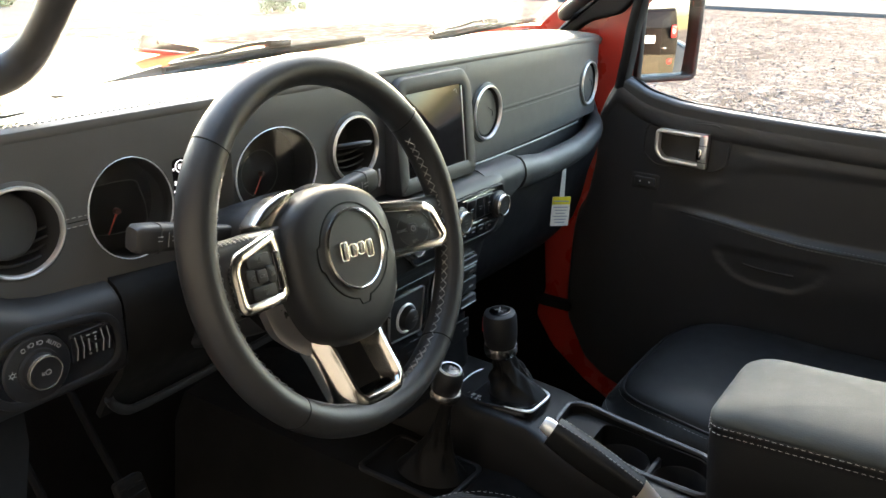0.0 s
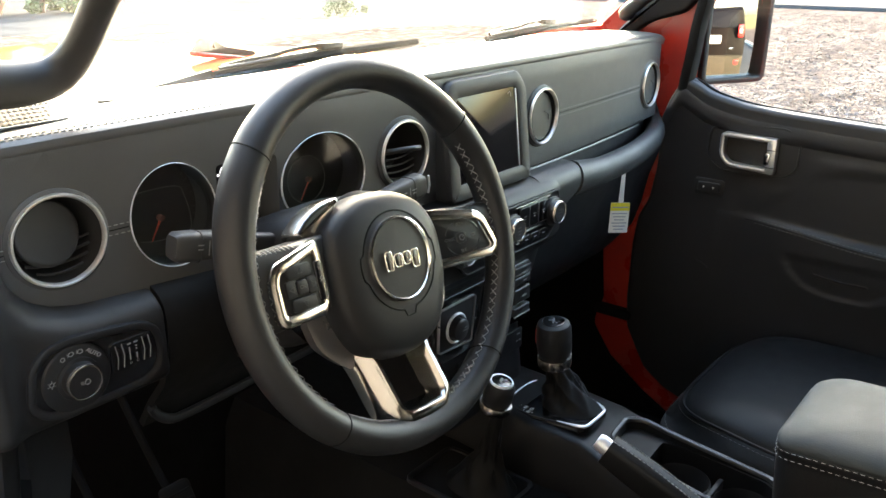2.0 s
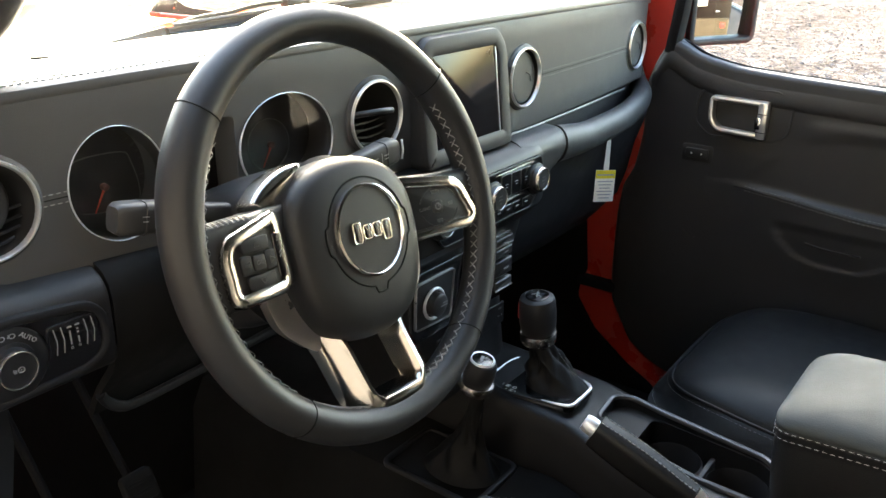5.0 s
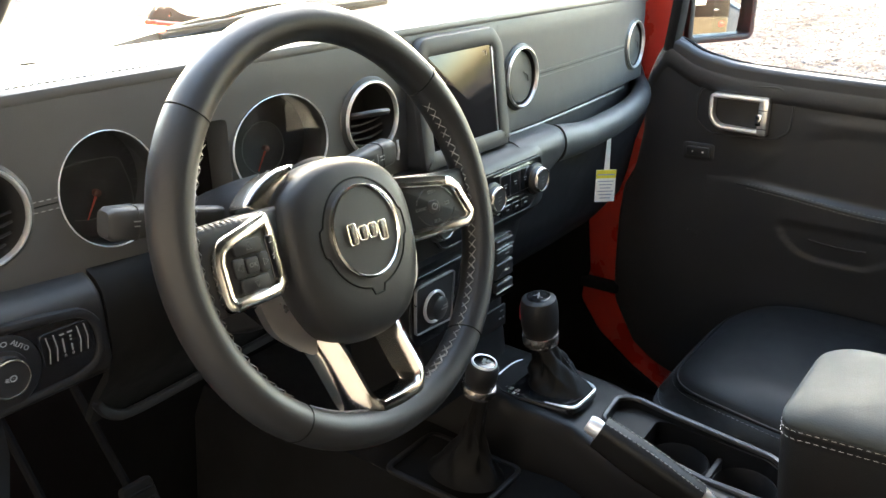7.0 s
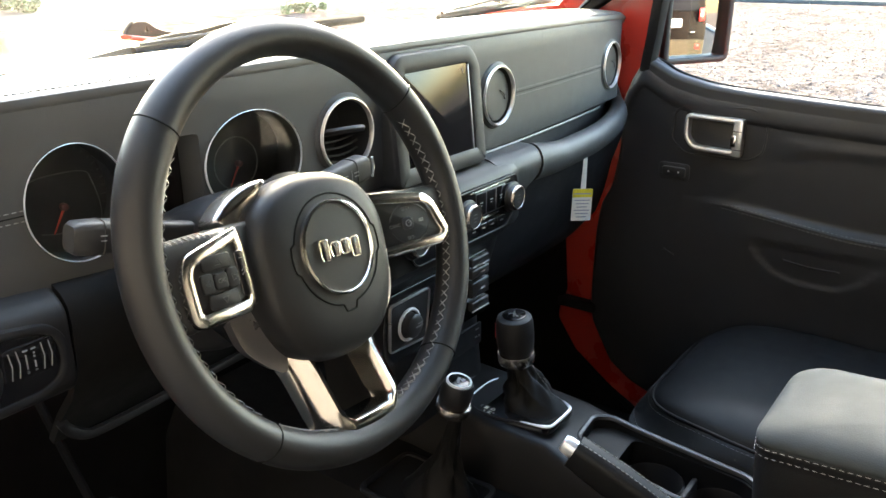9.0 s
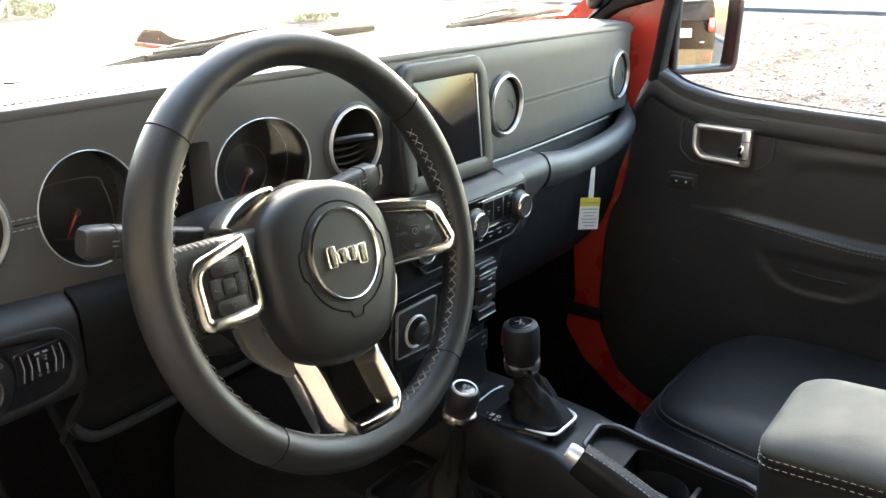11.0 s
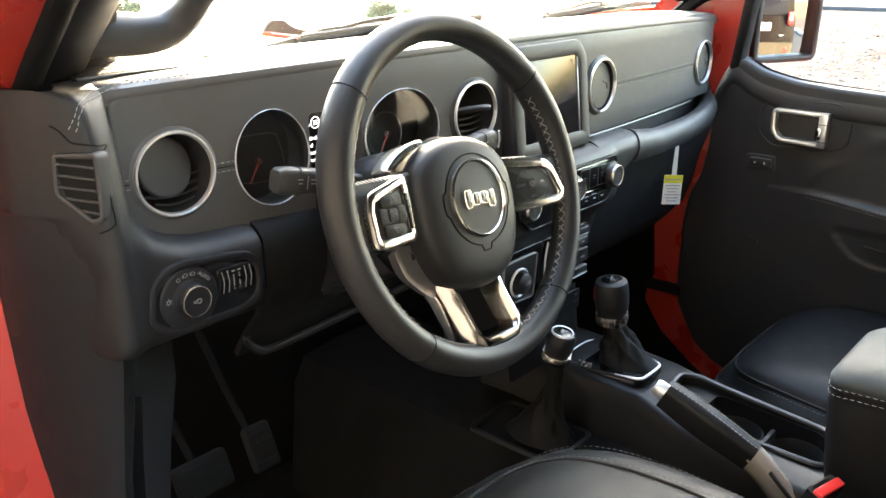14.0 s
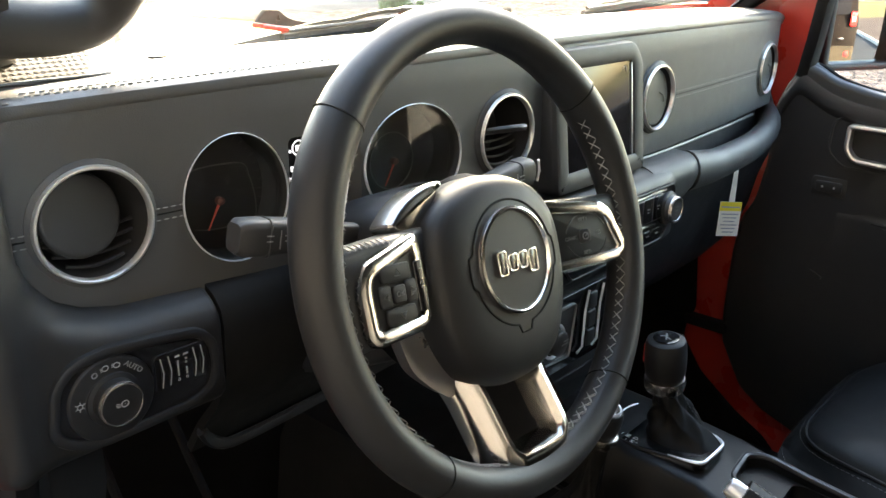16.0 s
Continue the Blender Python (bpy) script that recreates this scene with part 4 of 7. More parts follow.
for pts in (((-0.640, 0.014, 1.4425), (-0.6485, 0.0139, 1.4403), (-0.66, 0.0091, 1.4396), (-0.6701, 0.0033, 1.4382), (-0.6864, -0.0123, 1.4339), (-0.6989, -0.0172, 1.4212), (-0.7041, -0.013, 1.4094), (-0.7058, -0.0114, 1.405)),
            ((-0.640, 0.005, 1.4420), (-0.6525, 0.0061, 1.4382), (-0.6681, -0.0027, 1.4344), (-0.6846, -0.0141, 1.4286), (-0.6964, -0.0202, 1.4177), (-0.7014, -0.0166, 1.4043), (-0.7025, -0.0157, 1.4015))):
    part("stitching", stitches(snap([p + Vector((-0.002, -0.003, 0.003)) for p in smooth_path(pts, 8)], (knee, top_pad), 0.0005), 0.0042, 0.0018, 0.00035), M_THREAD, dash)
part("panel_joint", tube(snap(smooth_path([(-0.714, 0.001, 1.4143), (-0.7096, -0.0065, 1.4095), (-0.7042, -0.0137, 1.4002), (-0.6981, -0.0222, 1.3983), (-0.6865, -0.0259, 1.3958), (-0.6763, -0.0222, 1.3938), (-0.684, -0.0435, 1.385), (-0.684, -0.0437, 1.345), (-0.688, -0.0425, 1.326), (-0.700, -0.031, 1.318)], 5), (knee,), 0.0), 0.0009, 6), M_RUBBER, dash)
ms = basis((-0.7045, -0.0155, 1.358), (0.44, -0.90, 0), (0, 0, 1))
VO = round_poly([(-0.0225, -0.006), (0.012, -0.031), (0.0245, -0.026), (0.0255, 0.033), (-0.019, 0.031)], 0.005)
sv = part("side_vent", frame_ring(inset(VO, -0.0015), 0.0052, 0.0042, ms, 0.002, back=-0.012), M_DASH, dash)
part("duct", slab(inset(VO, 0.003), 0.0012, ms, back=-0.004), M_RUBBER, sv)
for i in range(5):
    z = 0.023 - 0.0105 * i
    left = -0.018 if z > -0.004 else -0.018 + (-0.004 - z) * 1.4
    bm = slab([(left, z - 0.0012), (0.021, z - 0.0030), (0.021, z - 0.0008), (left, z + 0.0010)], 0.0036, ms, 0.0006)
    part("slat", bm, M_DASH, sv)

# Light switch panel.
lp = thing("light_switch_panel", "black headlight switch panel with a silver-ringed knob", "switch panel")
LP = round_poly([(-0.664, 1.217), (-0.652, 1.205), (-0.632, 1.198), (-0.604, 1.198), (-0.556, 1.199), (-0.538, 1.206), (-0.531, 1.222), (-0.533, 1.246), (-0.545, 1.259), (-0.574, 1.2635), (-0.621, 1.269), (-0.644, 1.266), (-0.658, 1.253)], 0.008, 3)
ml = face_rear(0, -0.0325, 0)
part("surround", frame_ring(inset(LP, -0.003), 0.0085, 0.0040, ml, 0.0028, back=-0.01), M_PLASTIC, lp, "soft raised surround")
part("plate", slab(inset(LP, 0.005), 0.0015, ml, 0.0005, back=-0.008), M_GLOSS, lp)
part("boss", lathe([(0.0330, 0.0), (0.0325, 0.0024), (0.0315, 0.0034), (0.0305, 0.0036), (0.0, 0.0034)], ml @ Matrix.Translation((-0.6190, 1.2310, 0.0)), 48), M_PLASTIC, lp)
mk0 = face_rear(-0.6185, -0.0355, 1.2310)
kn = part("knob", lathe([(0.0205, 0.0), (0.020, 0.002), (0.0168, 0.003), (0.0163, 0.0105), (0.015, 0.0125), (0.0, 0.0125)], mk0), M_PLASTIC, lp)
part("knob_ring", lathe([(0.0147, 0.0122), (0.0152, 0.0136), (0.0162, 0.0134), (0.0168, 0.0118), (0.0168, 0.0104)], mk0), M_COLLAR, kn, "silver ring")
part("lamp_symbol", join(ring(0.0026, 0.0004, mk0 @ Matrix.Translation((0.002, 0, 0.0128)), 16, ry=0.9), ring(0.0001, 0.0003, mk0 @ Matrix.Translation((0.002, 0, 0.0128)), 4)), M_INK_DIM, kn)
bars("lamp_rays", [(-0.003, 0.0012, 0.003, 0.0005, -20), (-0.003, 0, 0.003, 0.0005, -20), (-0.003, -0.0012, 0.003, 0.0005, -20)], mk0 @ Matrix.Translation((0, 0, 0.0126)), M_INK_DIM, kn)
ma = ml @ Matrix.Translation((-0.6185, 1.2310, 0.0036))
for a, kind in ((175, 0), (118, 1), (98, 2), (78, 3)):
    c, s = 0.0245 * math.cos(radians(a)), 0.0245 * math.sin(radians(a)) + 0.001
    part("switch_symbol", ring(0.0019, 0.00035, ma @ Matrix.Translation((c, s, 0)) @ Matrix.Rotation(radians(a - 90), 4, "Z"), 14, rx=1.0 if kind < 2 else 1.25), M_INK_DIM, lp)
    if kind != 1:
        bars("symbol_rays", [(c + 0.0032 * math.cos(radians(a - 90 + d)), s + 0.0032 * math.sin(radians(a - 90 + d)), 0.0016, 0.0004, a - 90 + d) for d in ((0, 60, 120, 180, 240, 300) if kind == 0 else (160, 180, 200))], ma, M_INK_DIM, lp)
words("auto_word", "AUTO", 0.0058, ma @ Matrix.Rotation(radians(-42), 4, "Z") @ Matrix.Translation((0, 0.0258, 0.0003)), M_INK_DIM, lp)
wheel_m = ml @ Matrix.Translation((-0.5635, 1.236, 0.001))
th = part("dimmer_wheel", slab(rrect(0.044, 0.03, 0.004), 0.0024, wheel_m, 0.001), M_GLOSS, lp)
part("ridge", join(*[tube([(x, -0.012, 0.003), (x + 0.0012, 0, 0.0042), (x, 0.012, 0.003)], 0.0005, 5, wheel_m) for x in (-0.017, -0.0105, 0.0105, 0.017)]), M_INK_DIM, th)
bars("dimmer_marks", [(-0.0035, 0.0, 0.0012, 0.013), (0.0035, -0.004, 0.0012, 0.006), (0.0035, 0.003, 0.0015, 0.0015), (0.0035, 0.006, 0.0015, 0.0015), (-0.0035, 0.010, 0.004, 0.0014), (0.0035, 0.010, 0.004, 0.0014)], wheel_m @ Matrix.Translation((0, 0, 0.0035)), M_INK_DIM, th)
for x in (-0.0035, 0.0035):
    part("mark_ring", ring(0.001, 0.0002, wheel_m @ Matrix.Translation((x, -0.0095, 0.0037)), 10, k=4), M_INK_DIM, th)
# Trim below the column with its turned-out lip.
pts = smooth_path([(-0.520, 0.020, 1.136), (-0.512, 0.024, 1.122), (-0.497, 0.027, 1.109), (-0.478, 0.027, 1.105), (-0.42, 0.026, 1.107), (-0.34, 0.024, 1.112), (-0.22, 0.022, 1.118)], 5)
part("knee_lip", tube(pts, lambda f: 0.0045, 8, flat=1.3), M_PLASTIC, dash)
column_cover = rbox(-0.364, 0.05, 1.22, 0.15, 0.16, 0.12, 0.03, None, 3)
part("column_cover", column_cover, M_PLASTIC, dash)

# ---- speaker grille on the pad ----
sg = thing("speaker_grille", "dark perforated speaker grille on the dashboard top", "speaker grille")
def grille_z(y):
    """The grille climbs towards the glass."""
    return 1.4475 + 0.17 * (y - 0.045) + 0.0015 * math.sin(math.pi * (y - 0.045) / 0.10)


def grille_end(y):
    return -0.556 + 0.62 * max(0.0, y - 0.045)


rows = [[(-0.665 + (grille_end(y) + 0.665) * i / 8, y, grille_z(y) - (0.0025 if i in (0, 8) else 0)) for i in range(9)] for y in [0.045 + 0.0105 * j for j in range(10)]]
part("plate", sheet(rows, -0.002), M_MESH, sg)
bm = bmesh.new()
for j in range(10):
    for i in range(34):
        x, y = -0.660 + 0.0054 * i + (0.0027 if j % 2 else 0), 0.050 + 0.0094 * j
        if x < grille_end(y) - 0.012:
            bm.faces.new([bm.verts.new((x + 0.0020 * math.cos(k * math.pi / 4), y + 0.0034 * math.sin(k * math.pi / 4), grille_z(y + 0.0034 * math.sin(k * math.pi / 4)) + 0.0005)) for k in range(8)])
part("perforated_mesh", bm, M_RUBBER, sg, flat=True)
part("rim", tube(smooth_path([(-0.665, 0.040, 1.4455), (-0.61, 0.0405, 1.4465), (-0.558, 0.041, 1.4470), (-0.545, 0.055, 1.4490), (-0.500, 0.125, 1.4590)], 4), 0.0016, 6), M_PAD, sg)
part("light_sensor", rbox(-0.484, 0.094, 1.4482, 0.014, 0.010, 0.003, 0.001), M_RUBBER, dash)

# ---- screen ----
tv = thing("touch_screen", "dark touch screen in a rounded black bezel", "screen")
BZ = round_poly([(-0.097, -0.082), (0.097, -0.082), (0.097, 0.055), (0.078, 0.080), (-0.078, 0.080), (-0.097, 0.055)], 0.012, 4)
mv = face_rear(-0.002, -0.034, 1.355, 6)
part("housing", slab(BZ, 0.012, mv, 0.006, back=-0.04), M_DASH, tv)
part("bezel", frame_ring(inset(BZ, 0.001), 0.0235, 0.0155, mv, 0.0045), M_DASH, tv, "thick rounded black bezel")
part("glass", slab(rrect(0.150, 0.128, 0.004), 0.0128, mv @ Matrix.Translation((0, -0.002, 0)), 0.001), M_SCREEN, tv)
part("edge_trim", rbox(0.0685, -0.002, 0.0132, 0.0014, 0.112, 0.002, 0.0005, mv), M_PLATE, tv)
bars("screen_marks", [(0.052, 0.050, 0.008, 0.0008, 20), (0.056, 0.047, 0.0008, 0.006)], mv @ Matrix.Translation((0, 0, 0.0129)), M_INK_DIM, tv)

# ---- centre stack ----
st = thing("centre_stack", "black centre stack with climate and switch panels", "centre stack")
prof = [(0.03, 1.280), (-0.03, 1.278), (-0.060, 1.272), (-0.075, 1.264), (-0.081, 1.253), (-0.080, 1.18), (-0.070, 1.168), (-0.058, 1.158), (-0.0475, 1.15), (-0.0435, 1.14), (-0.0435, 1.04), (-0.046, 1.0), (-0.050, 0.97), (-0.055, 0.93), (0.06, 0.93), (0.06, 1.28)]
rows = []
for x, sh in ((-0.16, 0.012), (-0.152, 0.003), (-0.14, 0), (0.0, 0), (0.12, 0), (0.145, 0.004), (0.165, 0.012)):
    rows.append([(x * (1.0 if z > 1.05 else 0.66), y + sh, z) for y, z in prof])
part("body", shell(rows), M_CON, st)
# shoulder that runs from the stack to the grab bar
rows = []
for x, y0 in ((0.10, -0.0745), (0.15, -0.0755), (0.19, -0.075), (0.215, -0.0745), (0.2215, -0.073)):
    sec = smooth_path([(x, y0 + 0.11, 1.275), (x, y0 + 0.035, 1.2765), (x, y0 + 0.012, 1.272), (x, y0 + 0.002, 1.260), (x, y0 + 0.001, 1.243), (x, y0 + 0.012, 1.225 - 0.05 * (0.22 - x) / 0.12), (x, y0 + 0.05, 1.20 - 0.06 * (0.22 - x) / 0.12), (x, y0 + 0.12, 1.20)], 5)
    rows.append([tuple(p) for p in sec])
part("shoulder", shell(rows), M_DASH, st)
mc = face_rear(0.0, -0.0825, 1.220, 0)
CP = round_poly([(-0.125, 0.036), (-0.135, 0.0), (-0.105, -0.036), (0.10, -0.036), (0.136, -0.005), (0.128, 0.036)], 0.008, 4)
cp = part("climate_panel", slab(CP, 0.003, mc, 0.001, back=-0.004), M_GLOSS, st)
part("panel_trim", frame_ring(CP, 0.0018, 0.004, mc, 0.0006), M_SATIN, cp)
part("display_strip", slab(rrect(0.074, 0.034, 0.002, cx=0.058, cy=0.012), 0.0045, mc, 0.0008), M_SATIN, cp)
part("chrome_line", rbox(0.056, 0.031, 0.0042, 0.095, 0.0014, 0.0015, 0.0004, mc), M_SILVER, cp)
part("chrome_line", rbox(0.052, -0.010, 0.0042, 0.06, 0.0014, 0.0015, 0.0004, mc), M_SILVER, cp)
for i in range(3):
    part("climate_button", slab(rrect(0.022, 0.031, 0.0015, cx=0.034 + 0.0245 * i, cy=0.012), 0.0050, mc, 0.0005), M_GLOSS, cp)
    bars("button_mark", [(0.034 + 0.0245 * i, 0.014, 0.007, 0.0012), (0.034 + 0.0245 * i, 0.010, 0.004, 0.0012)], mc @ Matrix.Translation((0, 0, 0.0050)), M_MARK, cp)
for i in range(4):
    part("lower_button", slab(rrect(0.018, 0.012, 0.0015, cx=0.018 + 0.023 * i, cy=-0.023), 0.0040, mc, 0.0006), M_GLOSS, cp)
    bars("button_mark", [(0.018 + 0.023 * i, -0.023, 0.007, 0.0015)], mc @ Matrix.Translation((0, 0, 0.0041)), M_INK_DIM, cp)
for x, z, r in ((-0.112, 0.0, 0.019), (0.004, 0.003, 0.019), (0.114, 0.004, 0.0195)):
    m = mc @ Matrix.Translation((x, z, 0.003))
    kb = part("climate_knob", lathe([(r + 0.003, 0.0), (r + 0.002, 0.003), (r - 0.001, 0.004), (r - 0.002, 0.011), (r - 0.0035, 0.0125), (0, 0.0125)], m, 36), M_SATIN, cp)
    part("knob_ring", lathe([(r - 0.0052, 0.012), (r - 0.0046, 0.0136), (r - 0.0030, 0.0136), (r - 0.0018, 0.0120), (r - 0.0016, 0.0095)], m, 36), M_COLLAR, kb)
    bars("knob_mark", [(0, 0.004, 0.008, 0.0014), (0, -0.001, 0.009, 0.0014), (0, -0.006, 0.005, 0.0014)], m @ Matrix.Translation((0, 0, 0.0126)), M_MARK, kb)
# lower panel: sockets, switch bank and slider
mb = face_rear(0.0, -0.0460, 1.09)
bp = part("switch_panel", slab(rrect(0.236, 0.098, 0.006, cx=-0.006), 0.002, mb, 0.001, back=-0.004), M_GLOSS, st)
SQ = round_poly([(-0.121, -0.029), (-0.043, -0.034), (-0.033, 0.037), (-0.118, 0.037)], 0.007)
part("socket_frame", frame_ring(SQ, 0.0018, 0.006, mb, 0.0006), M_ARM, bp, "thin dull silver frame")
part("socket_plate", slab(inset(SQ, 0.002), 0.004, mb, 0.0005), M_PLASTIC, bp)
part("socket_ring", ring(0.021, 0.0022, mb @ Matrix.Translation((-0.081, 0.0, 0.006)), 40), M_PLATE, bp)
part("socket_knob", lathe([(0.017, 0.004), (0.016, 0.016), (0.013, 0.018), (0, 0.018)], mb @ Matrix.Translation((-0.081, 0, 0)), 30), M_SATIN, bp)
bars("socket_mark", [(-0.075, -0.001, 0.014, 0.0014), (-0.073, 0.003, 0.010, 0.0014)], mb @ Matrix.Translation((0, 0, 0.0182)), M_INK_DIM, bp)
for x in (-0.012, 0.022):
    pts = [(x - 0.014, -0.036, 0.005), (x - 0.004, -0.03, 0.006), (x - 0.002, 0.02, 0.006), (x + 0.006, 0.045, 0.005)]
    part("slider_trim", tube(pts, 0.0022, 6, mb, flat=0.6), M_PLATE, bp)
for i in range(3):
    part("slider_switch", slab(rrect(0.018, 0.022, 0.002, cx=0.006, cy=0.028 - 0.026 * i), 0.005, mb, 0.0015), M_SATIN, bp)
for z, hgt in ((0.040, 0.012), (0.022, 0.014), (-0.002, 0.024), (-0.028, 0.014)):
    sw = part("rocker_switch", slab(rrect(0.044, hgt, 0.002, cx=0.085, cy=z), 0.009, mb, 0.002), M_SATIN, bp)
    if abs(z) > 0.025:
        part("chrome_edge", rbox(0.085, z - hgt / 2, 0.009, 0.044, 0.0018, 0.002, 0.0005, mb), M_PLATE, sw)
bars("switch_marks", [(0.09, -0.004, 0.012, 0.003), (0.09, 0.022, 0.01, 0.0016)], mb @ Matrix.Translation((0, 0, 0.0092)), M_INK, bp)
part("lower_tray", slab(rrect(0.17, 0.035, 0.004, cx=0.012, cy=-0.08), 0.003, mb, 0.001), M_CON, st)
bars("tray_marks", [(0.085, -0.071, 0.008, 0.002), (0.082, -0.083, 0.005, 0.002), (0.09, -0.083, 0.003, 0.003)], mb @ Matrix.Translation((0, 0, 0.0032)), M_INK_DIM, st)

# ---- passenger side: shelf, grab bar and glovebox ----
rows = []
for x, y in ((0.215, 0.0), (0.30, 0.0), (0.45, 0.0), (0.60, 0.012), (0.66, 0.02)):
    rows.append([(x, y + bulge(x) + a, z) for a, z in ((0.03, 1.30), (0.004, 1.278), (0.004, 1.255), (0.0, 1.235), (-0.02, 1.228), (-0.03, 1.23))])
part("shelf", sheet(rows, 0.004), M_PLASTIC, dash)
path = smooth_path([(0.222, -0.053, 1.2475), (0.27, -0.055, 1.244), (0.32, -0.056, 1.242), (0.45, -0.048, 1.243), (0.56, -0.030, 1.248), (0.63, -0.008, 1.254), (0.664, 0.016, 1.266), (0.672, 0.030, 1.288), (0.664, 0.040, 1.315)], 6)
part("grab_bar", tube(path, lambda f: 0.0195 + 0.004 * max(0.0, 1 - f / 0.25) - 0.006 * max(0.0, f - 0.7) / 0.3, 16, None, 1.25), M_DASH, dash, "padded black grab bar")
rows = []
for x in (0.15, 0.25, 0.40, 0.55, 0.62, 0.64):
    k = 0.02 * max(0, (x - 0.45) / 0.2) ** 2
    rows.append([(x, y + k, z) for y, z in ((-0.030, 1.245), (-0.038, 1.225), (-0.030, 1.20), (-0.016, 1.16), (-0.004, 1.10), (0.012, 1.05), (0.05, 1.005), (0.12, 0.98), (0.3, 0.97))])
part("glovebox", sheet(rows, -0.01), M_PLASTIC, dash, "black plastic glovebox lid")
part("face_trim", tube([(x, bulge(x) - 0.003, 1.2765 + 0.006 * max(0, x - 0.2)) for x in [0.10 + 0.05 * i for i in range(10)]], 0.0022, 6), M_SATIN, dash)

# Hanging paper tag.
tg = thing("hanging_tag", "small white paper tag with a yellow header hanging below the dashboard", "tag")
mg = basis((0.444, -0.034, 1.122), (0.80, -0.55, -0.08), (0.12, 0.03, 1))
part("card", slab(rrect(0.040, 0.058, 0.001), 0.0006, mg), M_PAPER, tg)
bars("yellow_header", [(0, 0.021, 0.040, 0.015)], mg @ Matrix.Translation((0, 0, 0.0007)), M_YELLOW, tg)
bars("print_lines", [(0.0, 0.008 - 0.006 * i, 0.031 - 0.005 * (i % 3), 0.0018) for i in range(6)] + [(0, 0.02, 0.034, 0.002)], mg @ Matrix.Translation((0, 0, 0.0009)), M_PRINT, tg)
part("strap", slab([(-0.005, 0.028), (0.006, 0.028), (0.004, 0.092), (-0.003, 0.092)], 0.0006, mg), M_PAPER, tg)


# ---- steering wheel ----
WT = 0.313
MW = basis((-0.364, -0.183, 1.313), (1, 0, 0), (0, math.sin(WT), math.cos(WT))) @ Matrix.Rotation(radians(-3.5), 4, "Z")
RW = 0.179
sw = thing("steering_wheel", "black leather steering wheel with satin silver spokes", "steering wheel")


def rim_radius(a):
    """Tube radius round the rim; a little fuller at the thumb grips and flat of the top."""
    return 0.0160 + 0.0016 * (math.exp(-((math.degrees(a) - 30) / 22) ** 2) + math.exp(-((math.degrees(a) - 150) / 22) ** 2)) + 0.001 * math.exp(-((math.degrees(a) - 270) / 40) ** 2)


loops = []
N = 120
for i in range(N + 1):
    a = 2 * math.pi * (i % N) / N
    r = rim_radius(a)
    loops.append([((RW + r * math.cos(b)) * math.cos(a), (RW + r * math.cos(b)) * math.sin(a), r * 1.12 * math.sin(b)) for b in [2 * math.pi * j / 18 for j in range(18)]])
bm = shell(loops, None, False, False)
bmesh.ops.remove_doubles(bm, verts=bm.verts, dist=1e-6)
part("rim", put(bm, MW), M_WHEEL, sw, "black leather rim")
for deg in (140, 40, 231, 309):
    a = radians(deg)
    r = rim_radius(a) + 0.0001
    pts = [((RW + r * math.cos(b)) * math.cos(a + 0.02 * math.sin(b)), (RW + r * math.cos(b)) * math.sin(a + 0.02 * math.sin(b)), r * 1.12 * math.sin(b)) for b in [2 * math.pi * j / 24 for j in range(24)]]
    part("rim_seam", tube(pts, 0.0007, 5, MW, closed=True), M_RUBBER, sw)
# Cross-stitched seam on the inside of the rim.
for lo, hi in ((-128, 36), (146, 228), (236, 262), (278, 304)):
    bm = bmesh.new()
    step = 3.8
    k = int((hi - lo) / step)
    for i in range(k):
        a0, a1 = radians(lo + step * i), radians(lo + step * (i + 0.9))
        rr = RW - rim_radius(a0) - 0.0002
        for s in (-1, 1):
            p = [Vector((rr * math.cos(q) + 0.0006 * math.cos(q), rr * math.sin(q) + 0.0006 * math.sin(q), 0.004 + s * h)) for q, h in ((a0, -0.0052), (a1, 0.0052))]
            rod(bm, p[0], p[1], 0.0005)
    part("stitching", put(bm, MW), M_THREAD_MID, sw, "grey cross-stitched thread")

# Airbag cover: a domed shield.
def shield(s):
    """Outline of the cover at scale s, counter-clockwise."""
    pts = [(-0.076, 0.022), (-0.079, -0.015), (-0.074, -0.05), (-0.056, -0.085), (-0.029, -0.101), (0.0, -0.1045), (0.029, -0.101), (0.056, -0.085), (0.074, -0.05), (0.079, -0.015), (0.076, 0.019), (0.058, 0.045), (0.030, 0.058), (0.0, 0.062), (-0.030, 0.058), (-0.058, 0.045)]
    sp = smooth_path([(x, y, 0) for x, y in pts], 4, True)
    return [(p.x * s, (p.y + 0.016) * s - 0.016) for p in sp]


loops = [[(x, y, -0.045) for x, y in shield(0.96)]]
for s, w in ((1.0, -0.03), (1.005, -0.018), (0.99, -0.006), (0.95, 0.001), (0.88, 0.005), (0.76, 0.008), (0.6, 0.0098), (0.3, 0.0105), (0.02, 0.0105)):
    loops.append([(x, y, w) for x, y in shield(s)])
hub = part("airbag_cover", shell(loops, MW), M_HUB, sw, "matt black domed airbag cover", angle=50)
me_ = MW @ Matrix.Translation((0.0045, -0.0075, 0.0098))
part("emblem_disc", lathe([(0.039, -0.004), (0.039, 0.0012), (0.0, 0.0022)], me_, 48), M_HUB, hub, "dark textured round badge")
part("emblem_ring", lathe([(0.0385, 0.0), (0.039, 0.003), (0.0402, 0.0042), (0.0420, 0.0034), (0.0428, 0.0)], me_, 56), M_BRIGHT, hub, "satin silver ring")
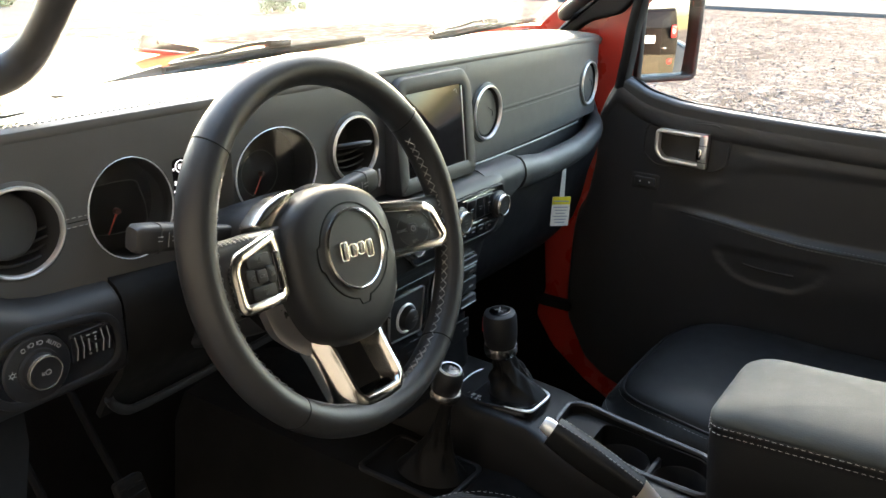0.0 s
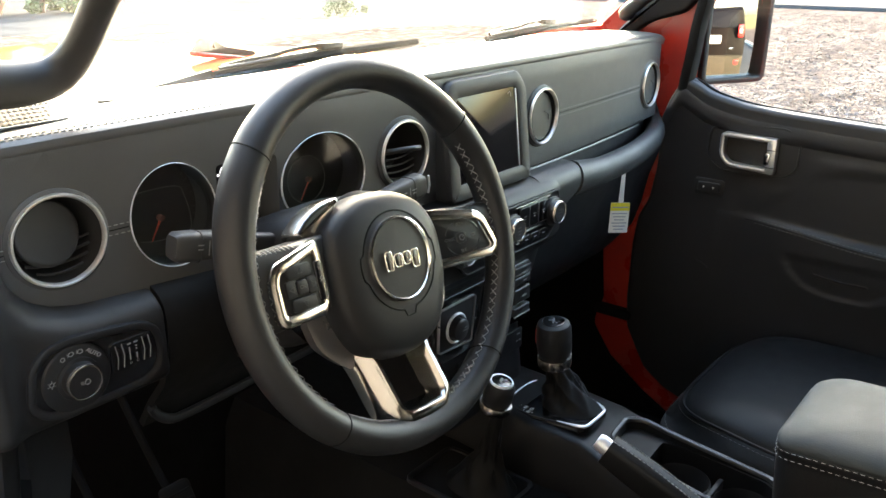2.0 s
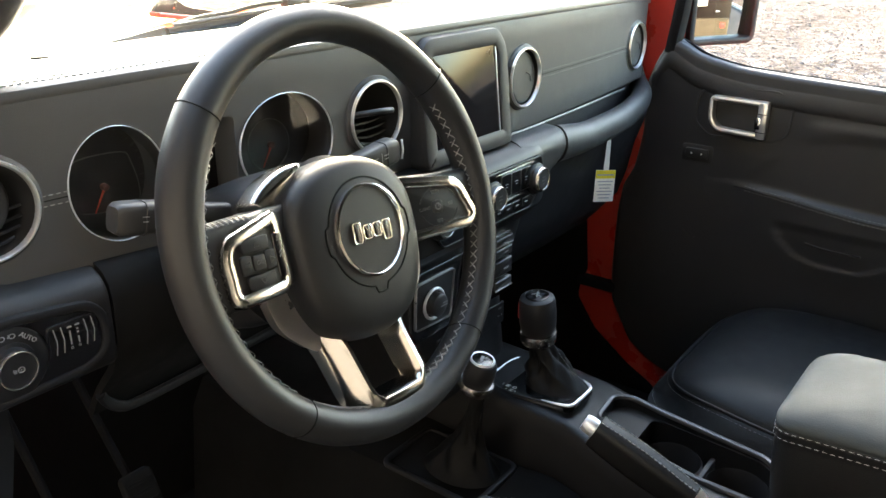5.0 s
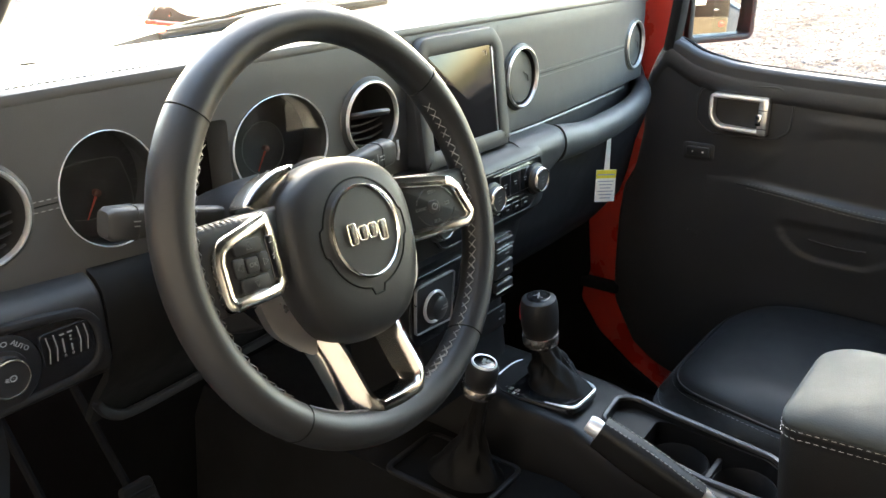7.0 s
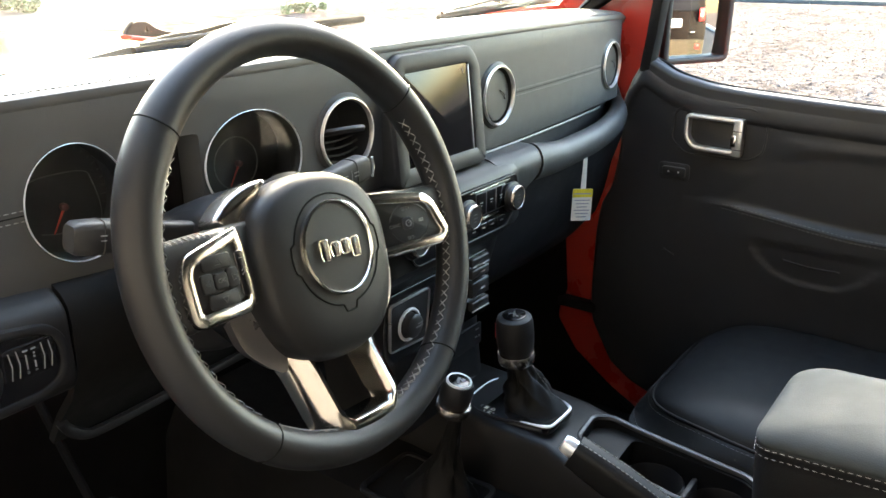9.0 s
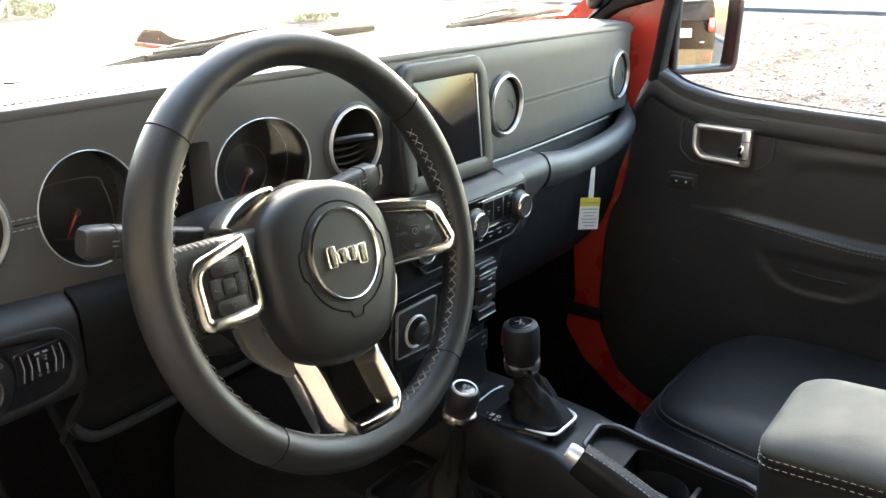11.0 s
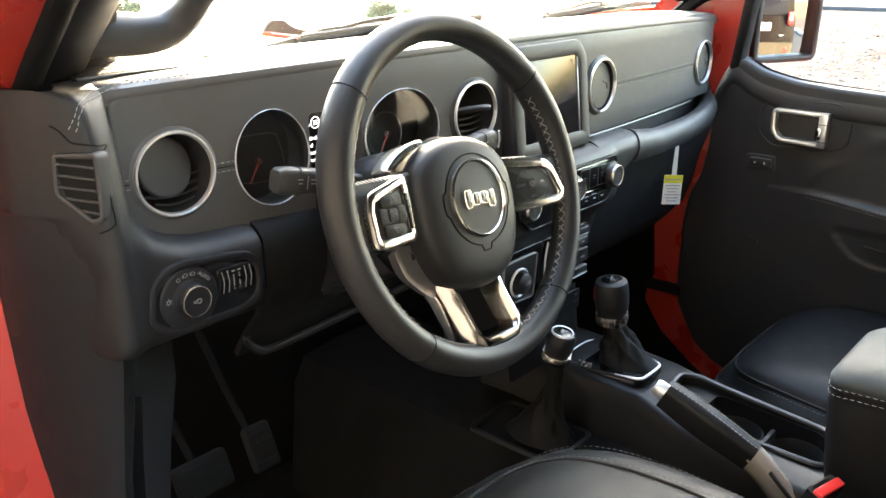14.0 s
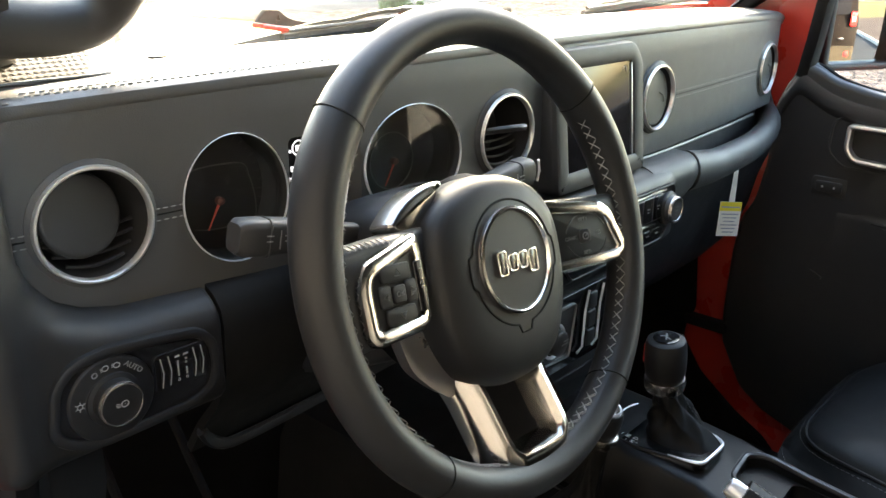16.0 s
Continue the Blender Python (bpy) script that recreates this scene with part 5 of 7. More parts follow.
groove = [(0.0045 + r * math.cos(radians(d)), -0.009 + r * math.sin(radians(d)), 0.0097 - 0.9 * max(0.0, r - 0.049)) for d, r in [(d, 0.0495 + (0.006 if 262 <= d <= 278 else 0.0) + (0.003 if d <= 14 or d >= 346 or 166 <= d <= 194 else 0.0)) for d in range(0, 360, 4)]]
part("cover_groove", tube(snap([MW @ Vector(p) for p in groove], [hub], 0.0), 0.0010, 6, closed=True), M_RUBBER, hub)
# Badge drawn as plain raised chrome-edged shapes.
for x, w, h, dy in ((-0.019, 0.009, 0.018, 0.0), (-0.0065, 0.0095, 0.012, -0.001), (0.0055, 0.0095, 0.012, -0.001), (0.018, 0.0095, 0.017, -0.0035)):
    mm = me_ @ Matrix.Translation((x, dy, 0.002))
    part("badge_mark", slab(rrect(w, h, 0.003), 0.0015, mm, 0.0004), M_GLOSS, hub)
    part("badge_edge", frame_ring(rrect(w + 0.002, h + 0.002, 0.0036), 0.0016, 0.0022, mm, 0.0005), M_CHROME, hub)

# Side spokes with silver frames and button pads.
def sink(bm):
    """Let a spoke's parts dip under the edge of the cover."""
    for v in bm.verts:
        v.co.z -= 0.34 * max(0.0, 0.112 - abs(v.co.x)) if v.co.x > 0 else 0.3 * max(0.0, 0.118 + v.co.x)
    return put(bm, MW)


for s in (-1, 1):
    if s > 0:
        outl = round_poly([(0.052, -0.022), (0.054, -0.0335), (0.150, -0.0345), (0.161, -0.024), (0.1435, 0.0105), (0.131, 0.0195), (0.050, 0.033)], [0.006, 0.006, 0.008, 0.008, 0.006, 0.008, 0.006], 4)
    else:
        outl = round_poly([(-0.0895, 0.016), (-0.0925, 0.0315), (-0.150, 0.0185), (-0.157, 0.004), (-0.156, -0.031), (-0.148, -0.0375), (-0.095, -0.0365), (-0.0885, -0.028)], [0.004, 0.005, 0.008, 0.008, 0.006, 0.006, 0.006, 0.005], 4)
    body = [(0.05, -0.030), (0.16, -0.037), (0.176, -0.034), (0.178, 0.010), (0.172, 0.024), (0.12, 0.026), (0.05, 0.034)]
    if s < 0:
        body = [(-0.05, 0.034), (-0.12, 0.032), (-0.172, 0.030), (-0.178, 0.010), (-0.176, -0.040), (-0.155, -0.040), (-0.05, -0.034)]
    sp = part("spoke", sink(slab(round_poly(body, 0.01), 0.006, None, 0.006, back=-0.026)), M_WHEEL, sw)
    if s < 0:
        bm = bmesh.new()
        for i in range(9):
            rod(bm, Vector((-0.118 - 0.005 * i, 0.0285, 0.006)), Vector((-0.121 - 0.005 * i, 0.0325, 0.001)), 0.0006)
        part("stitching", put(bm, MW), M_THREAD, sp)
    part("silver_frame", sink(frame_ring(inset(outl, -0.0008), 0.0118, 0.0140, None, 0.0034, back=-0.014)), M_BRIGHT, sp, "satin silver frame")
    part("pad", sink(slab(inset(outl, 0.0095), 0.0105, None, 0.001, back=-0.004)), M_PLASTIC, sp)
    cx = 0.106 if s > 0 else -0.1235
    mbtn = MW @ Matrix.Translation((cx, -0.006, 0.0112))
    if s < 0:
        for dx, dy, w, h in ((0, 0.0145, 0.027, 0.0115), (0, -0.0145, 0.027, 0.0115), (-0.0118, 0, 0.0105, 0.0155), (0.0118, 0, 0.0105, 0.0155)):
            part("button", slab(rrect(w, h, 0.003), 0.0025, mbtn @ Matrix.Translation((dx, dy, -0.001)), 0.001), M_PLASTIC, sp)
        part("button", slab(rrect(0.0115, 0.0125, 0.0025), 0.0026, mbtn, 0.001), M_PLASTIC, sp)
        words("button_word", "OK", 0.005, mbtn @ Matrix.Translation((0, 0, 0.0027)), M_MARK, sp)
        for dx, dy, turn in ((0, 0.0145, 0), (0, -0.0145, 180), (-0.0122, 0, 90), (0.0122, 0, -90)):
            tri = [(-0.0028, -0.002, 0), (0.0028, -0.002, 0), (0, 0.0028, 0)]
            part("arrow_mark", tube(tri, 0.0003, 4, mbtn @ Matrix.Translation((dx, dy, 0.0027)) @ Matrix.Rotation(radians(turn), 4, "Z"), closed=True), M_MARK, sp)
        part("phone_button", slab(rrect(0.0085, 0.036, 0.0025), 0.0015, mbtn @ Matrix.Translation((0.0215, 0.001, 0)), 0.001), M_GLOSS, sp)
        bars("phone_mark", [(0.0215, 0.004, 0.004, 0.0009, 40), (0.0215, 0.001, 0.004, 0.0009, 40), (0.0215, 0.013, 0.003, 0.0008)], mbtn @ Matrix.Translation((0, 0, 0.0022)), M_MARK, sp)
    else:
        def on_pad(dx, dy, lift=0.0):
            """A place on the pad, which leans towards the hub."""
            x = cx + dx
            lean = -math.atan(0.34) if x < 0.110 else 0.0
            return MW @ Matrix.Translation((x, -0.006 + dy, 0.0108 + lift - 0.34 * max(0.0, 0.112 - x))) @ Matrix.Rotation(lean, 4, "Y")

        part("button", slab(rrect(0.012, 0.012, 0.004), 0.0014, on_pad(-0.002, 0), 0.0008), M_SATIN, sp)
        for k in range(4):
            arc = [on_pad(0, 0) @ Vector((0.0215 * math.cos(radians(q)), 0.0195 * math.sin(radians(q)), 0.0002)) for q in range(90 * k + 18, 90 * k + 75, 8)]
            part("button_edge", tube(arc, 0.0005, 5), M_SATIN, sp)
        for text, dx, dy in (("SET+", -0.001, 0.0145), ("CANC", -0.0155, 0), ("RES", 0.0155, 0), ("SET-", -0.001, -0.0145)):
            words("button_word", text, 0.0046, on_pad(dx, dy, 0.0002), M_MARK, sp)
        part("cruise_mark", ring(0.003, 0.0004, on_pad(-0.002, 0, 0.0015), 14), M_INK_DIM, sp)
        bars("cruise_hand", [(0.001, 0.001, 0.003, 0.0006, 45)], on_pad(-0.002, 0, 0.0015), M_INK_DIM, sp)

# Silver carrier behind the cover, and the lower spoke: a deep narrow U.
loops = []
for k, w in ((1.0, -0.046), (1.03, -0.044), (1.045, -0.036), (1.04, -0.030), (1.02, -0.027), (0.9, -0.026)):
    ring_ = []
    for x, y in shield(k):
        if y > 0.02:
            f = min(1.0, (y - 0.02) / 0.05)
            x, y = x * (1 - 0.10 * f), y - 0.014 * f
        if y < -0.07 and abs(x) < 0.05:
            y = y + 0.016 * (1 - abs(x) / 0.05)
        if y < 0.0:
            f = 1 - 0.045 * min(1.0, -y / 0.03)
            x, y = x * f, y * f
        ring_.append((x, y, w))
    loops.append(ring_)
part("carrier", shell(loops, MW), M_SPOKE, sw, "satin silver surround of the cover", angle=50)
SW = round_poly([(-0.036, 0.0640), (-0.056, 0.0628), (-0.080, 0.0540), (-0.099, 0.0375), (-0.091, 0.0290), (-0.064, 0.0250), (-0.056, 0.040), (-0.046, 0.052)], [0.006, 0.02, 0.02, 0.004, 0.003, 0.003, 0.01, 0.01], 5)
part("shoulder", slab(SW, -0.012, MW, 0.0045, back=-0.036, steps=4), M_BRIGHT, sw, "satin silver shoulder of the cover")
half = [(0.090, -0.034, -0.022), (0.072, -0.054, -0.026), (0.054, -0.069, -0.023), (0.043, -0.081, -0.018), (0.0392, -0.108, -0.007), (0.0385, -0.143, 0.0075), (0.0360, -0.1540, 0.0110), (0.0255, -0.1625, 0.0125)]
U = [(-x, y, w) for x, y, w in half] + [(0.0, -0.1630, 0.0125)] + half[::-1]
loops = []
for i, (x, y, w) in enumerate(U):
    p, q = Vector(U[max(0, i - 1)][:2]), Vector(U[min(len(U) - 1, i + 1)][:2])
    t = (q - p).normalized()
    nn = Vector((-t.y, t.x))
    sec = [(0.0058, 0.0), (0.0072, -0.0014), (0.0095, -0.0075), (0.0165, -0.024), (-0.0165, -0.026), (-0.0150, -0.0185), (-0.0125, -0.0110), (-0.0070, -0.0050), (0.0002, -0.0012), (0.0020, 0.0)]
    if abs(x) < 0.028:
        sec = [(0.0058, 0.0), (0.0070, -0.0014), (0.0082, -0.0075), (0.0110, -0.024), (-0.0120, -0.026), (-0.0115, -0.0120), (-0.0110, -0.0040), (-0.0100, -0.0016), (-0.0085, -0.0006), (0.0020, 0.0006)]
    loops.append([(x + nn.x * a, y + nn.y * a, w + d) for a, d in sec])
part("lower_spoke", shell(loops, MW), M_SPOKE, sw, "satin silver U-shaped lower spoke", angle=30)
for s in (-1, 1):
    ARM = [(-0.097, -0.044), (-0.074, -0.044), (-0.066, -0.062), (-0.046, -0.086), (-0.056, -0.100), (-0.070, -0.090), (-0.090, -0.071)]
    poly = round_poly([(-s * x, y) for x, y in ARM], [0.004, 0.004, 0.01, 0.006, 0.006, 0.01, 0.01], 4)
    part("spoke_arm", slab(poly if s < 0 else poly[::-1], -0.0235, MW, 0.003, back=-0.038), M_ARM, sw, "satin silver arm behind the cover")
part("wheel_boss", lathe([(0.055, -0.09), (0.062, -0.05), (0.066, -0.03), (0.05, -0.02), (0, -0.02)], MW), M_PLASTIC, sw)

# ---- steering column with its stalks ----
col = thing("steering_column", "black steering column shroud with two control stalks", "steering column")
MC = basis((-0.364, -0.183, 1.313), (1, 0, 0), (0, math.sin(0.30), math.cos(0.30)))
loops = []
for w, rx, top, bot in ((-0.055, 0.058, 0.052, -0.060), (-0.075, 0.068, 0.060, -0.072), (-0.11, 0.070, 0.062, -0.078), (-0.15, 0.069, 0.058, -0.08), (-0.20, 0.068, 0.05, -0.08)):
    loops.append([(x, y, w) for x, y in round_poly([(-rx, bot), (rx, bot), (rx, top * 0.75), (rx * 0.6, top), (-rx * 0.6, top), (-rx, top * 0.75)], 0.018, 4)])
part("shroud", shell(loops, MC), M_PLASTIC, col)
for s, end in ((-1, (-0.536, -0.080, 1.343)), (1, (-0.200, -0.086, 1.332))):
    base = Vector((-0.364 + 0.062 * s, -0.086, 1.322))
    e = Vector(end)
    d = (e - base)
    n = d.normalized()
    loops = []
    for t, hw, hh in ((0.0, 0.007, 0.007), (0.25, 0.008, 0.009), (0.4, 0.0095, 0.0115), (0.62, 0.0105, 0.0130), (0.86, 0.011, 0.0140), (0.98, 0.011, 0.0135), (1.02, 0.009, 0.0105)):
        p = base + d * t
        up = Vector((0, 0, 1)) - n * n.z
        up.normalize()
        side = n.cross(up)
        loops.append([tuple(p + side * (u * 1) + up * v) for u, v in rrect(2 * hw, 2 * hh, hw * 0.6, 3)])
    stalk = part("stalk", shell(loops), M_DASH, col, "black control stalk")
    up = (Vector((0, 0, 1)) - n * n.z).normalized()
    side = n.cross(up)
    part("ring_gap", tube([tuple(base + d * 0.80 + side * u + up * v) for u, v in rrect(0.0216, 0.0276, 0.006, 4)], 0.0009, 5, closed=True), M_DIAL, stalk)
    mm = basis(base + d * 0.72 + Vector((0, -0.0128, 0)), (n.x * s, n.y * s, n.z * s), (0, 0, 1))
    bars("stalk_marks", [(-0.012, 0.003, 0.006, 0.001), (-0.012, -0.001, 0.005, 0.001), (0.004, 0.003, 0.007, 0.001), (0.004, -0.001, 0.006, 0.001), (-0.003, 0, 0.0008, 0.014)], mm, M_INK_DIM, stalk)
    if s > 0:
        part("stalk_edge", tube([e + Vector((0.002, -0.012, 0.012)), e + Vector((0.004, -0.012, 0.0)), e + Vector((0.004, -0.010, -0.01))], 0.0014, 6), M_PLATE, stalk)


# ---- centre console ----
con = thing("centre_console", "black plastic centre console with cup holders", "console")
loops = []
for y, x0, x1, z in ((0.07, 0.004, 0.118, 0.945), (0.0, 0.006, 0.122, 0.948), (-0.08, -0.002, 0.126, 0.943), (-0.13, -0.016, 0.127, 0.9405), (-0.17, -0.014, 0.128, 0.938), (-0.22, -0.010, 0.130, 0.933), (-0.30, -0.034, 0.122, 0.922), (-0.42, -0.056, 0.112, 0.915), (-0.50, -0.062, 0.104, 0.912), (-0.58, -0.062, 0.104, 0.912)):
    loops.append([(x, y, zz) for x, zz in ((x0 - 0.05, 0.60), (x0 - 0.035, 0.80), (x0 - 0.014, z - 0.05), (x0 - 0.008, z - 0.025), (x0 - 0.003, z - 0.009), (x0 + 0.001, z - 0.003), (x0 + 0.007, z), (x1 - 0.012, z), (x1 - 0.003, z - 0.004), (x1, z - 0.012), (x1 + 0.006, 0.80), (x1 + 0.012, 0.60))])
bm = shell(loops)
bmesh.ops.triangulate(bm, faces=[f for f in bm.faces if len(f.verts) > 4])
body = part("body", bm, M_CON, con)
CUP = round_poly([(0.004, -0.480), (0.020, -0.498), (0.058, -0.500), (0.074, -0.484), (0.094, -0.455), (0.106, -0.308), (0.112, -0.262), (0.098, -0.242), (0.04, -0.248), (0.016, -0.31), (0.004, -0.40)], 0.008, 3)
DEEP = round_poly([(0.006, -0.476), (0.021, -0.494), (0.057, -0.496), (0.072, -0.481), (0.091, -0.453), (0.103, -0.315), (0.098, -0.300), (0.026, -0.304), (0.017, -0.32), (0.007, -0.40)], 0.008, 3)
cut(body, shell([[(x, y, z) for x, y in CUP] for z in (0.912, 1.0)]), shell([[(x, y, z) for x, y in DEEP] for z in (0.842, 1.0)]))
part("cup_rim", tube([(x, y, 0.9160 + 0.065 * (max(0, y + 0.43)) ** 1.1) for x, y in inset(CUP, -0.004)], 0.0048, 8, closed=True), M_SATIN, con, "satin black raised rim")
for y in (-0.350, -0.440):
    part("cup_well", lathe([(0.040, 0.0), (0.0405, 0.050), (0.0385, 0.052), (0.0375, 0.050), (0.037, 0.0)], face_up(0.050 + 0.06 * (y + 0.40), y, 0.843), 36), M_PLASTIC, con)
for y in (-0.350, -0.440):
    part("cup_mat", lathe([(0.036, 0), (0.036, 0.003), (0, 0.003)], face_up(0.050 + 0.06 * (y + 0.40), y, 0.843), 30), M_RUBBER, con)
part("cup_divider", rbox(0.052, -0.395, 0.872, 0.07, 0.008, 0.05, 0.003), M_PLASTIC, con)
tagged(part("tunnel", shell([[(x, y, z) for x, z in ((-0.19, 0.58), (-0.165, 0.80), (-0.14, 0.845), (-0.05, 0.855), (0.05, 0.855), (0.16, 0.82), (0.19, 0.58))] for y in (0.4, 0.1, -0.2, -0.6)]), M_CARPET), "black carpeted transmission tunnel", "tunnel", kind="structure")

# ---- gear lever ----
gl = thing("gear_lever", "black gear lever with a leather boot and silver collar", "gear lever")
PL = round_poly([(0.003, -0.212), (0.011, -0.2215), (0.070, -0.2205), (0.083, -0.192), (0.100, -0.094), (0.096, -0.082), (0.071, -0.0755), (0.036, -0.0767), (0.013, -0.083), (-0.001, -0.105), (-0.0066, -0.137), (-0.001, -0.174)], 0.006, 4)
mp = face_up(0, -0.14, 0.941, -3) @ Matrix.Translation((0, 0.14, 0))
part("gate_plate", slab(PL, 0.002, mp, 0.0008, back=-0.006), M_GLOSS, gl)
part("plate_edge", frame_ring(PL, 0.0028, 0.0035, mp, 0.0010), M_PLASTIC, gl)
for line in ([(0.026, -0.0790), (0.036, -0.0783), (0.053, -0.0772), (0.071, -0.0772), (0.086, -0.0800), (0.096, -0.0845)],
             [(0.092, -0.128), (0.083, -0.188), (0.078, -0.204), (0.070, -0.216), (0.056, -0.2195), (0.025, -0.2197), (0.012, -0.2185), (0.006, -0.211), (0.003, -0.195), (0.0015, -0.176)]):
    part("plate_trim", tube([Vector((x, y, 0.0036)) for x, y, _ in smooth_path([(x, y, 0) for x, y in line], 5)], lambda f: 0.0008 + 0.0016 * min(1.0, 5 * f, 5 * (1 - f)), 8, mp), M_PLATE, gl, "pale silver trim")
for i, letter in enumerate("PRND"):
    words("gate_letter", letter, 0.0090, mp @ Matrix.Translation((0.0128, -0.0925 - 0.0110 * i, 0.0023)), M_PAPER, gl)
words("gate_letter", "M", 0.0080, mp @ Matrix.Translation((0.0035, -0.1255, 0.0023)), M_PAPER, gl)
bars("gate_marks", [(0.0035, -0.1165, 0.003, 0.0008), (0.0035, -0.1315, 0.003, 0.0008), (0.0035, -0.1315, 0.0008, 0.003)], mp @ Matrix.Translation((0, 0, 0.0023)), M_INK, gl)
loops = []
top = Vector((0.050, -0.139, 1.012))
basec = Vector((0.058, -0.170, 0.943))
for i in range(17):
    t = i / 16
    c = basec.lerp(top, t)
    rx = 0.026 * (1 - t) ** 1.7 + 0.0145
    ry = 0.036 * (1 - t) ** 1.7 + 0.0145
    k = 64
    lp_ = []
    for j in range(k):
        a = 2 * math.pi * j / k
        f = 1 + 0.20 * math.sin(3 * a + 5 * t) * math.sin(math.pi * t) + 0.20 * (0.5 - abs(math.sin(4 * a - 6 * t))) * math.sin(math.pi * t)
        lp_.append((c.x + rx * f * math.cos(a), c.y + ry * f * math.sin(a), c.z + 0.004 * math.sin(5 * a + 8 * t) * math.sin(math.pi * t)))
    loops.append(lp_)
boot = part("boot", shell(loops), M_BOOT, gl, "creased black leather boot", angle=60)
for da in (0.0, 0.14):
    pts = []
    for i in range(9):
        t = i / 8
        c = basec.lerp(top, t)
        a = -0.95 + da
        rx, ry = 0.026 * (1 - t) ** 1.7 + 0.0155, 0.036 * (1 - t) ** 1.7 + 0.0155
        f = 1 + 0.20 * math.sin(3 * a + 5 * t) * math.sin(math.pi * t) + 0.20 * (0.5 - abs(math.sin(4 * a - 6 * t))) * math.sin(math.pi * t)
        pts.append((c.x + rx * f * math.cos(a), c.y + ry * f * math.sin(a), c.z))
    part("stitching", stitches(pts, 0.004, 0.002, 0.0005), M_THREAD_DARK, boot)
mk1 = basis((0.050, -0.139, 1.007), (1, 0, 0.10), (0, 1, -0.02))
part("collar", lathe([(0.0215, -0.002), (0.0245, 0.0), (0.0258, 0.003), (0.0262, 0.013), (0.0255, 0.0165), (0.018, 0.017)], mk1), M_COLLAR, gl, "satin silver collar")
part("collar_button", lathe([(0.0065, 0), (0.0065, 0.004), (0.005, 0.005), (0, 0.005)], basis((0.050 - 0.0175, -0.139 - 0.0172, 1.013), (0.78, -0.62, 0), (0, 0, 1)), 20), M_GLOSS, gl)
part("knob", lathe([(0.0225, 0.015), (0.0245, 0.02), (0.0262, 0.033), (0.0265, 0.050), (0.0257, 0.064), (0.0238, 0.0705), (0.020, 0.0730), (0.0, 0.0735)], mk1), M_PLASTIC, gl, "matt black knob")
part("release_button", slab(rrect(0.013, 0.026, 0.006), 0.0305, basis((0.050, -0.139, 1.054), (-0.89, -0.45, 0), (0, 0, 1)), 0.003, back=0.018), M_BUCKLE, gl, "red shift release button")
part("knob_badge", lathe([(0.0165, 0.0730), (0.0165, 0.0747), (0.015, 0.0751), (0, 0.0751)], mk1, 30), M_GLOSS, gl)
bars("badge_marks", [(0.0, 0.0, 0.016, 0.002, 25), (0.0, 0.003, 0.010, 0.0015, -50), (-0.002, -0.004, 0.010, 0.0015, 70)], mk1 @ Matrix.Translation((0, 0, 0.0753)), M_MARK, gl)

# ---- transfer lever ----
tl = thing("transfer_lever", "short black four-wheel-drive lever with a silver knob cap", "gear lever")
loops = []
top, basec = Vector((-0.096, -0.136, 0.985)), Vector((-0.088, -0.105, 0.856))
for i in range(19):
    t = i / 18
    c = basec.lerp(top, t)
    r = 0.047 * (1 - t) ** 2.6 + 0.0105
    loops.append([(c.x + r * 0.75 * (1 + (0.2 * math.sin(4 * a + 6 * t) + 0.16 * (1 - 2 * abs(math.sin(3.5 * a + 9 * t)))) * math.sin(math.pi * t)) * math.cos(a), c.y + r * (1 + (0.16 * math.sin(6 * a - 7 * t) + 0.06 * math.sin(11 * a + 8 * t)) * math.sin(math.pi * t)) * math.sin(a), c.z) for a in [2 * math.pi * j / 64 for j in range(64)]])
part("boot", shell(loops), M_BOOT, tl, "creased black leather boot", angle=60)
for da in (0.0, 0.16):
    pts = []
    for i in range(10):
        t = i / 9
        c = basec.lerp(top, t)
        r, a = 0.047 * (1 - t) ** 2.6 + 0.0115, -0.5 + da
        pts.append((c.x + r * 0.75 * (1 + (0.2 * math.sin(4 * a + 6 * t) + 0.16 * (1 - 2 * abs(math.sin(3.5 * a + 9 * t)))) * math.sin(math.pi * t)) * math.cos(a), c.y + r * (1 + (0.16 * math.sin(6 * a - 7 * t) + 0.06 * math.sin(11 * a + 8 * t)) * math.sin(math.pi * t)) * math.sin(a), c.z + 0.001))
    part("stitching", stitches(pts, 0.004, 0.0025, 0.0005), M_THREAD_DARK, tl)
part("boot_frame", frame_ring(round_poly([(-0.065, -0.095), (0.05, -0.095), (0.05, 0.07), (-0.065, 0.07)], 0.02), 0.008, 0.006, face_up(-0.085, -0.075, 0.852), 0.002), M_PLASTIC, tl)
mk2 = basis((-0.091, -0.127, 0.988), (1, 0, -0.02), (0, 1, 0.22))
part("collar", lathe([(0.014, 0.001), (0.0215, 0.003), (0.0235, 0.007), (0.0235, 0.013), (0.0225, 0.016), (0.017, 0.017)], mk2), M_COLLAR, tl, "satin silver collar")
part("knob", lathe([(0.017, 0.009), (0.0195, 0.016), (0.0215, 0.030), (0.0212, 0.042), (0.0185, 0.0495), (0.0, 0.051)], mk2), M_PLASTIC, tl)
part("knob_cap", lathe([(0.0170, 0.0490), (0.0169, 0.0512), (0.0160, 0.0524), (0.0146, 0.0522), (0.0140, 0.0510)], mk2, 40), M_PLATE, tl, "pale silver cap ring")
part("cap_disc", lathe([(0.0146, 0.0505), (0.0140, 0.0517), (0.008, 0.0524), (0.0, 0.0526)], mk2, 40), M_GLOSS, tl, "glossy dark cap disc")
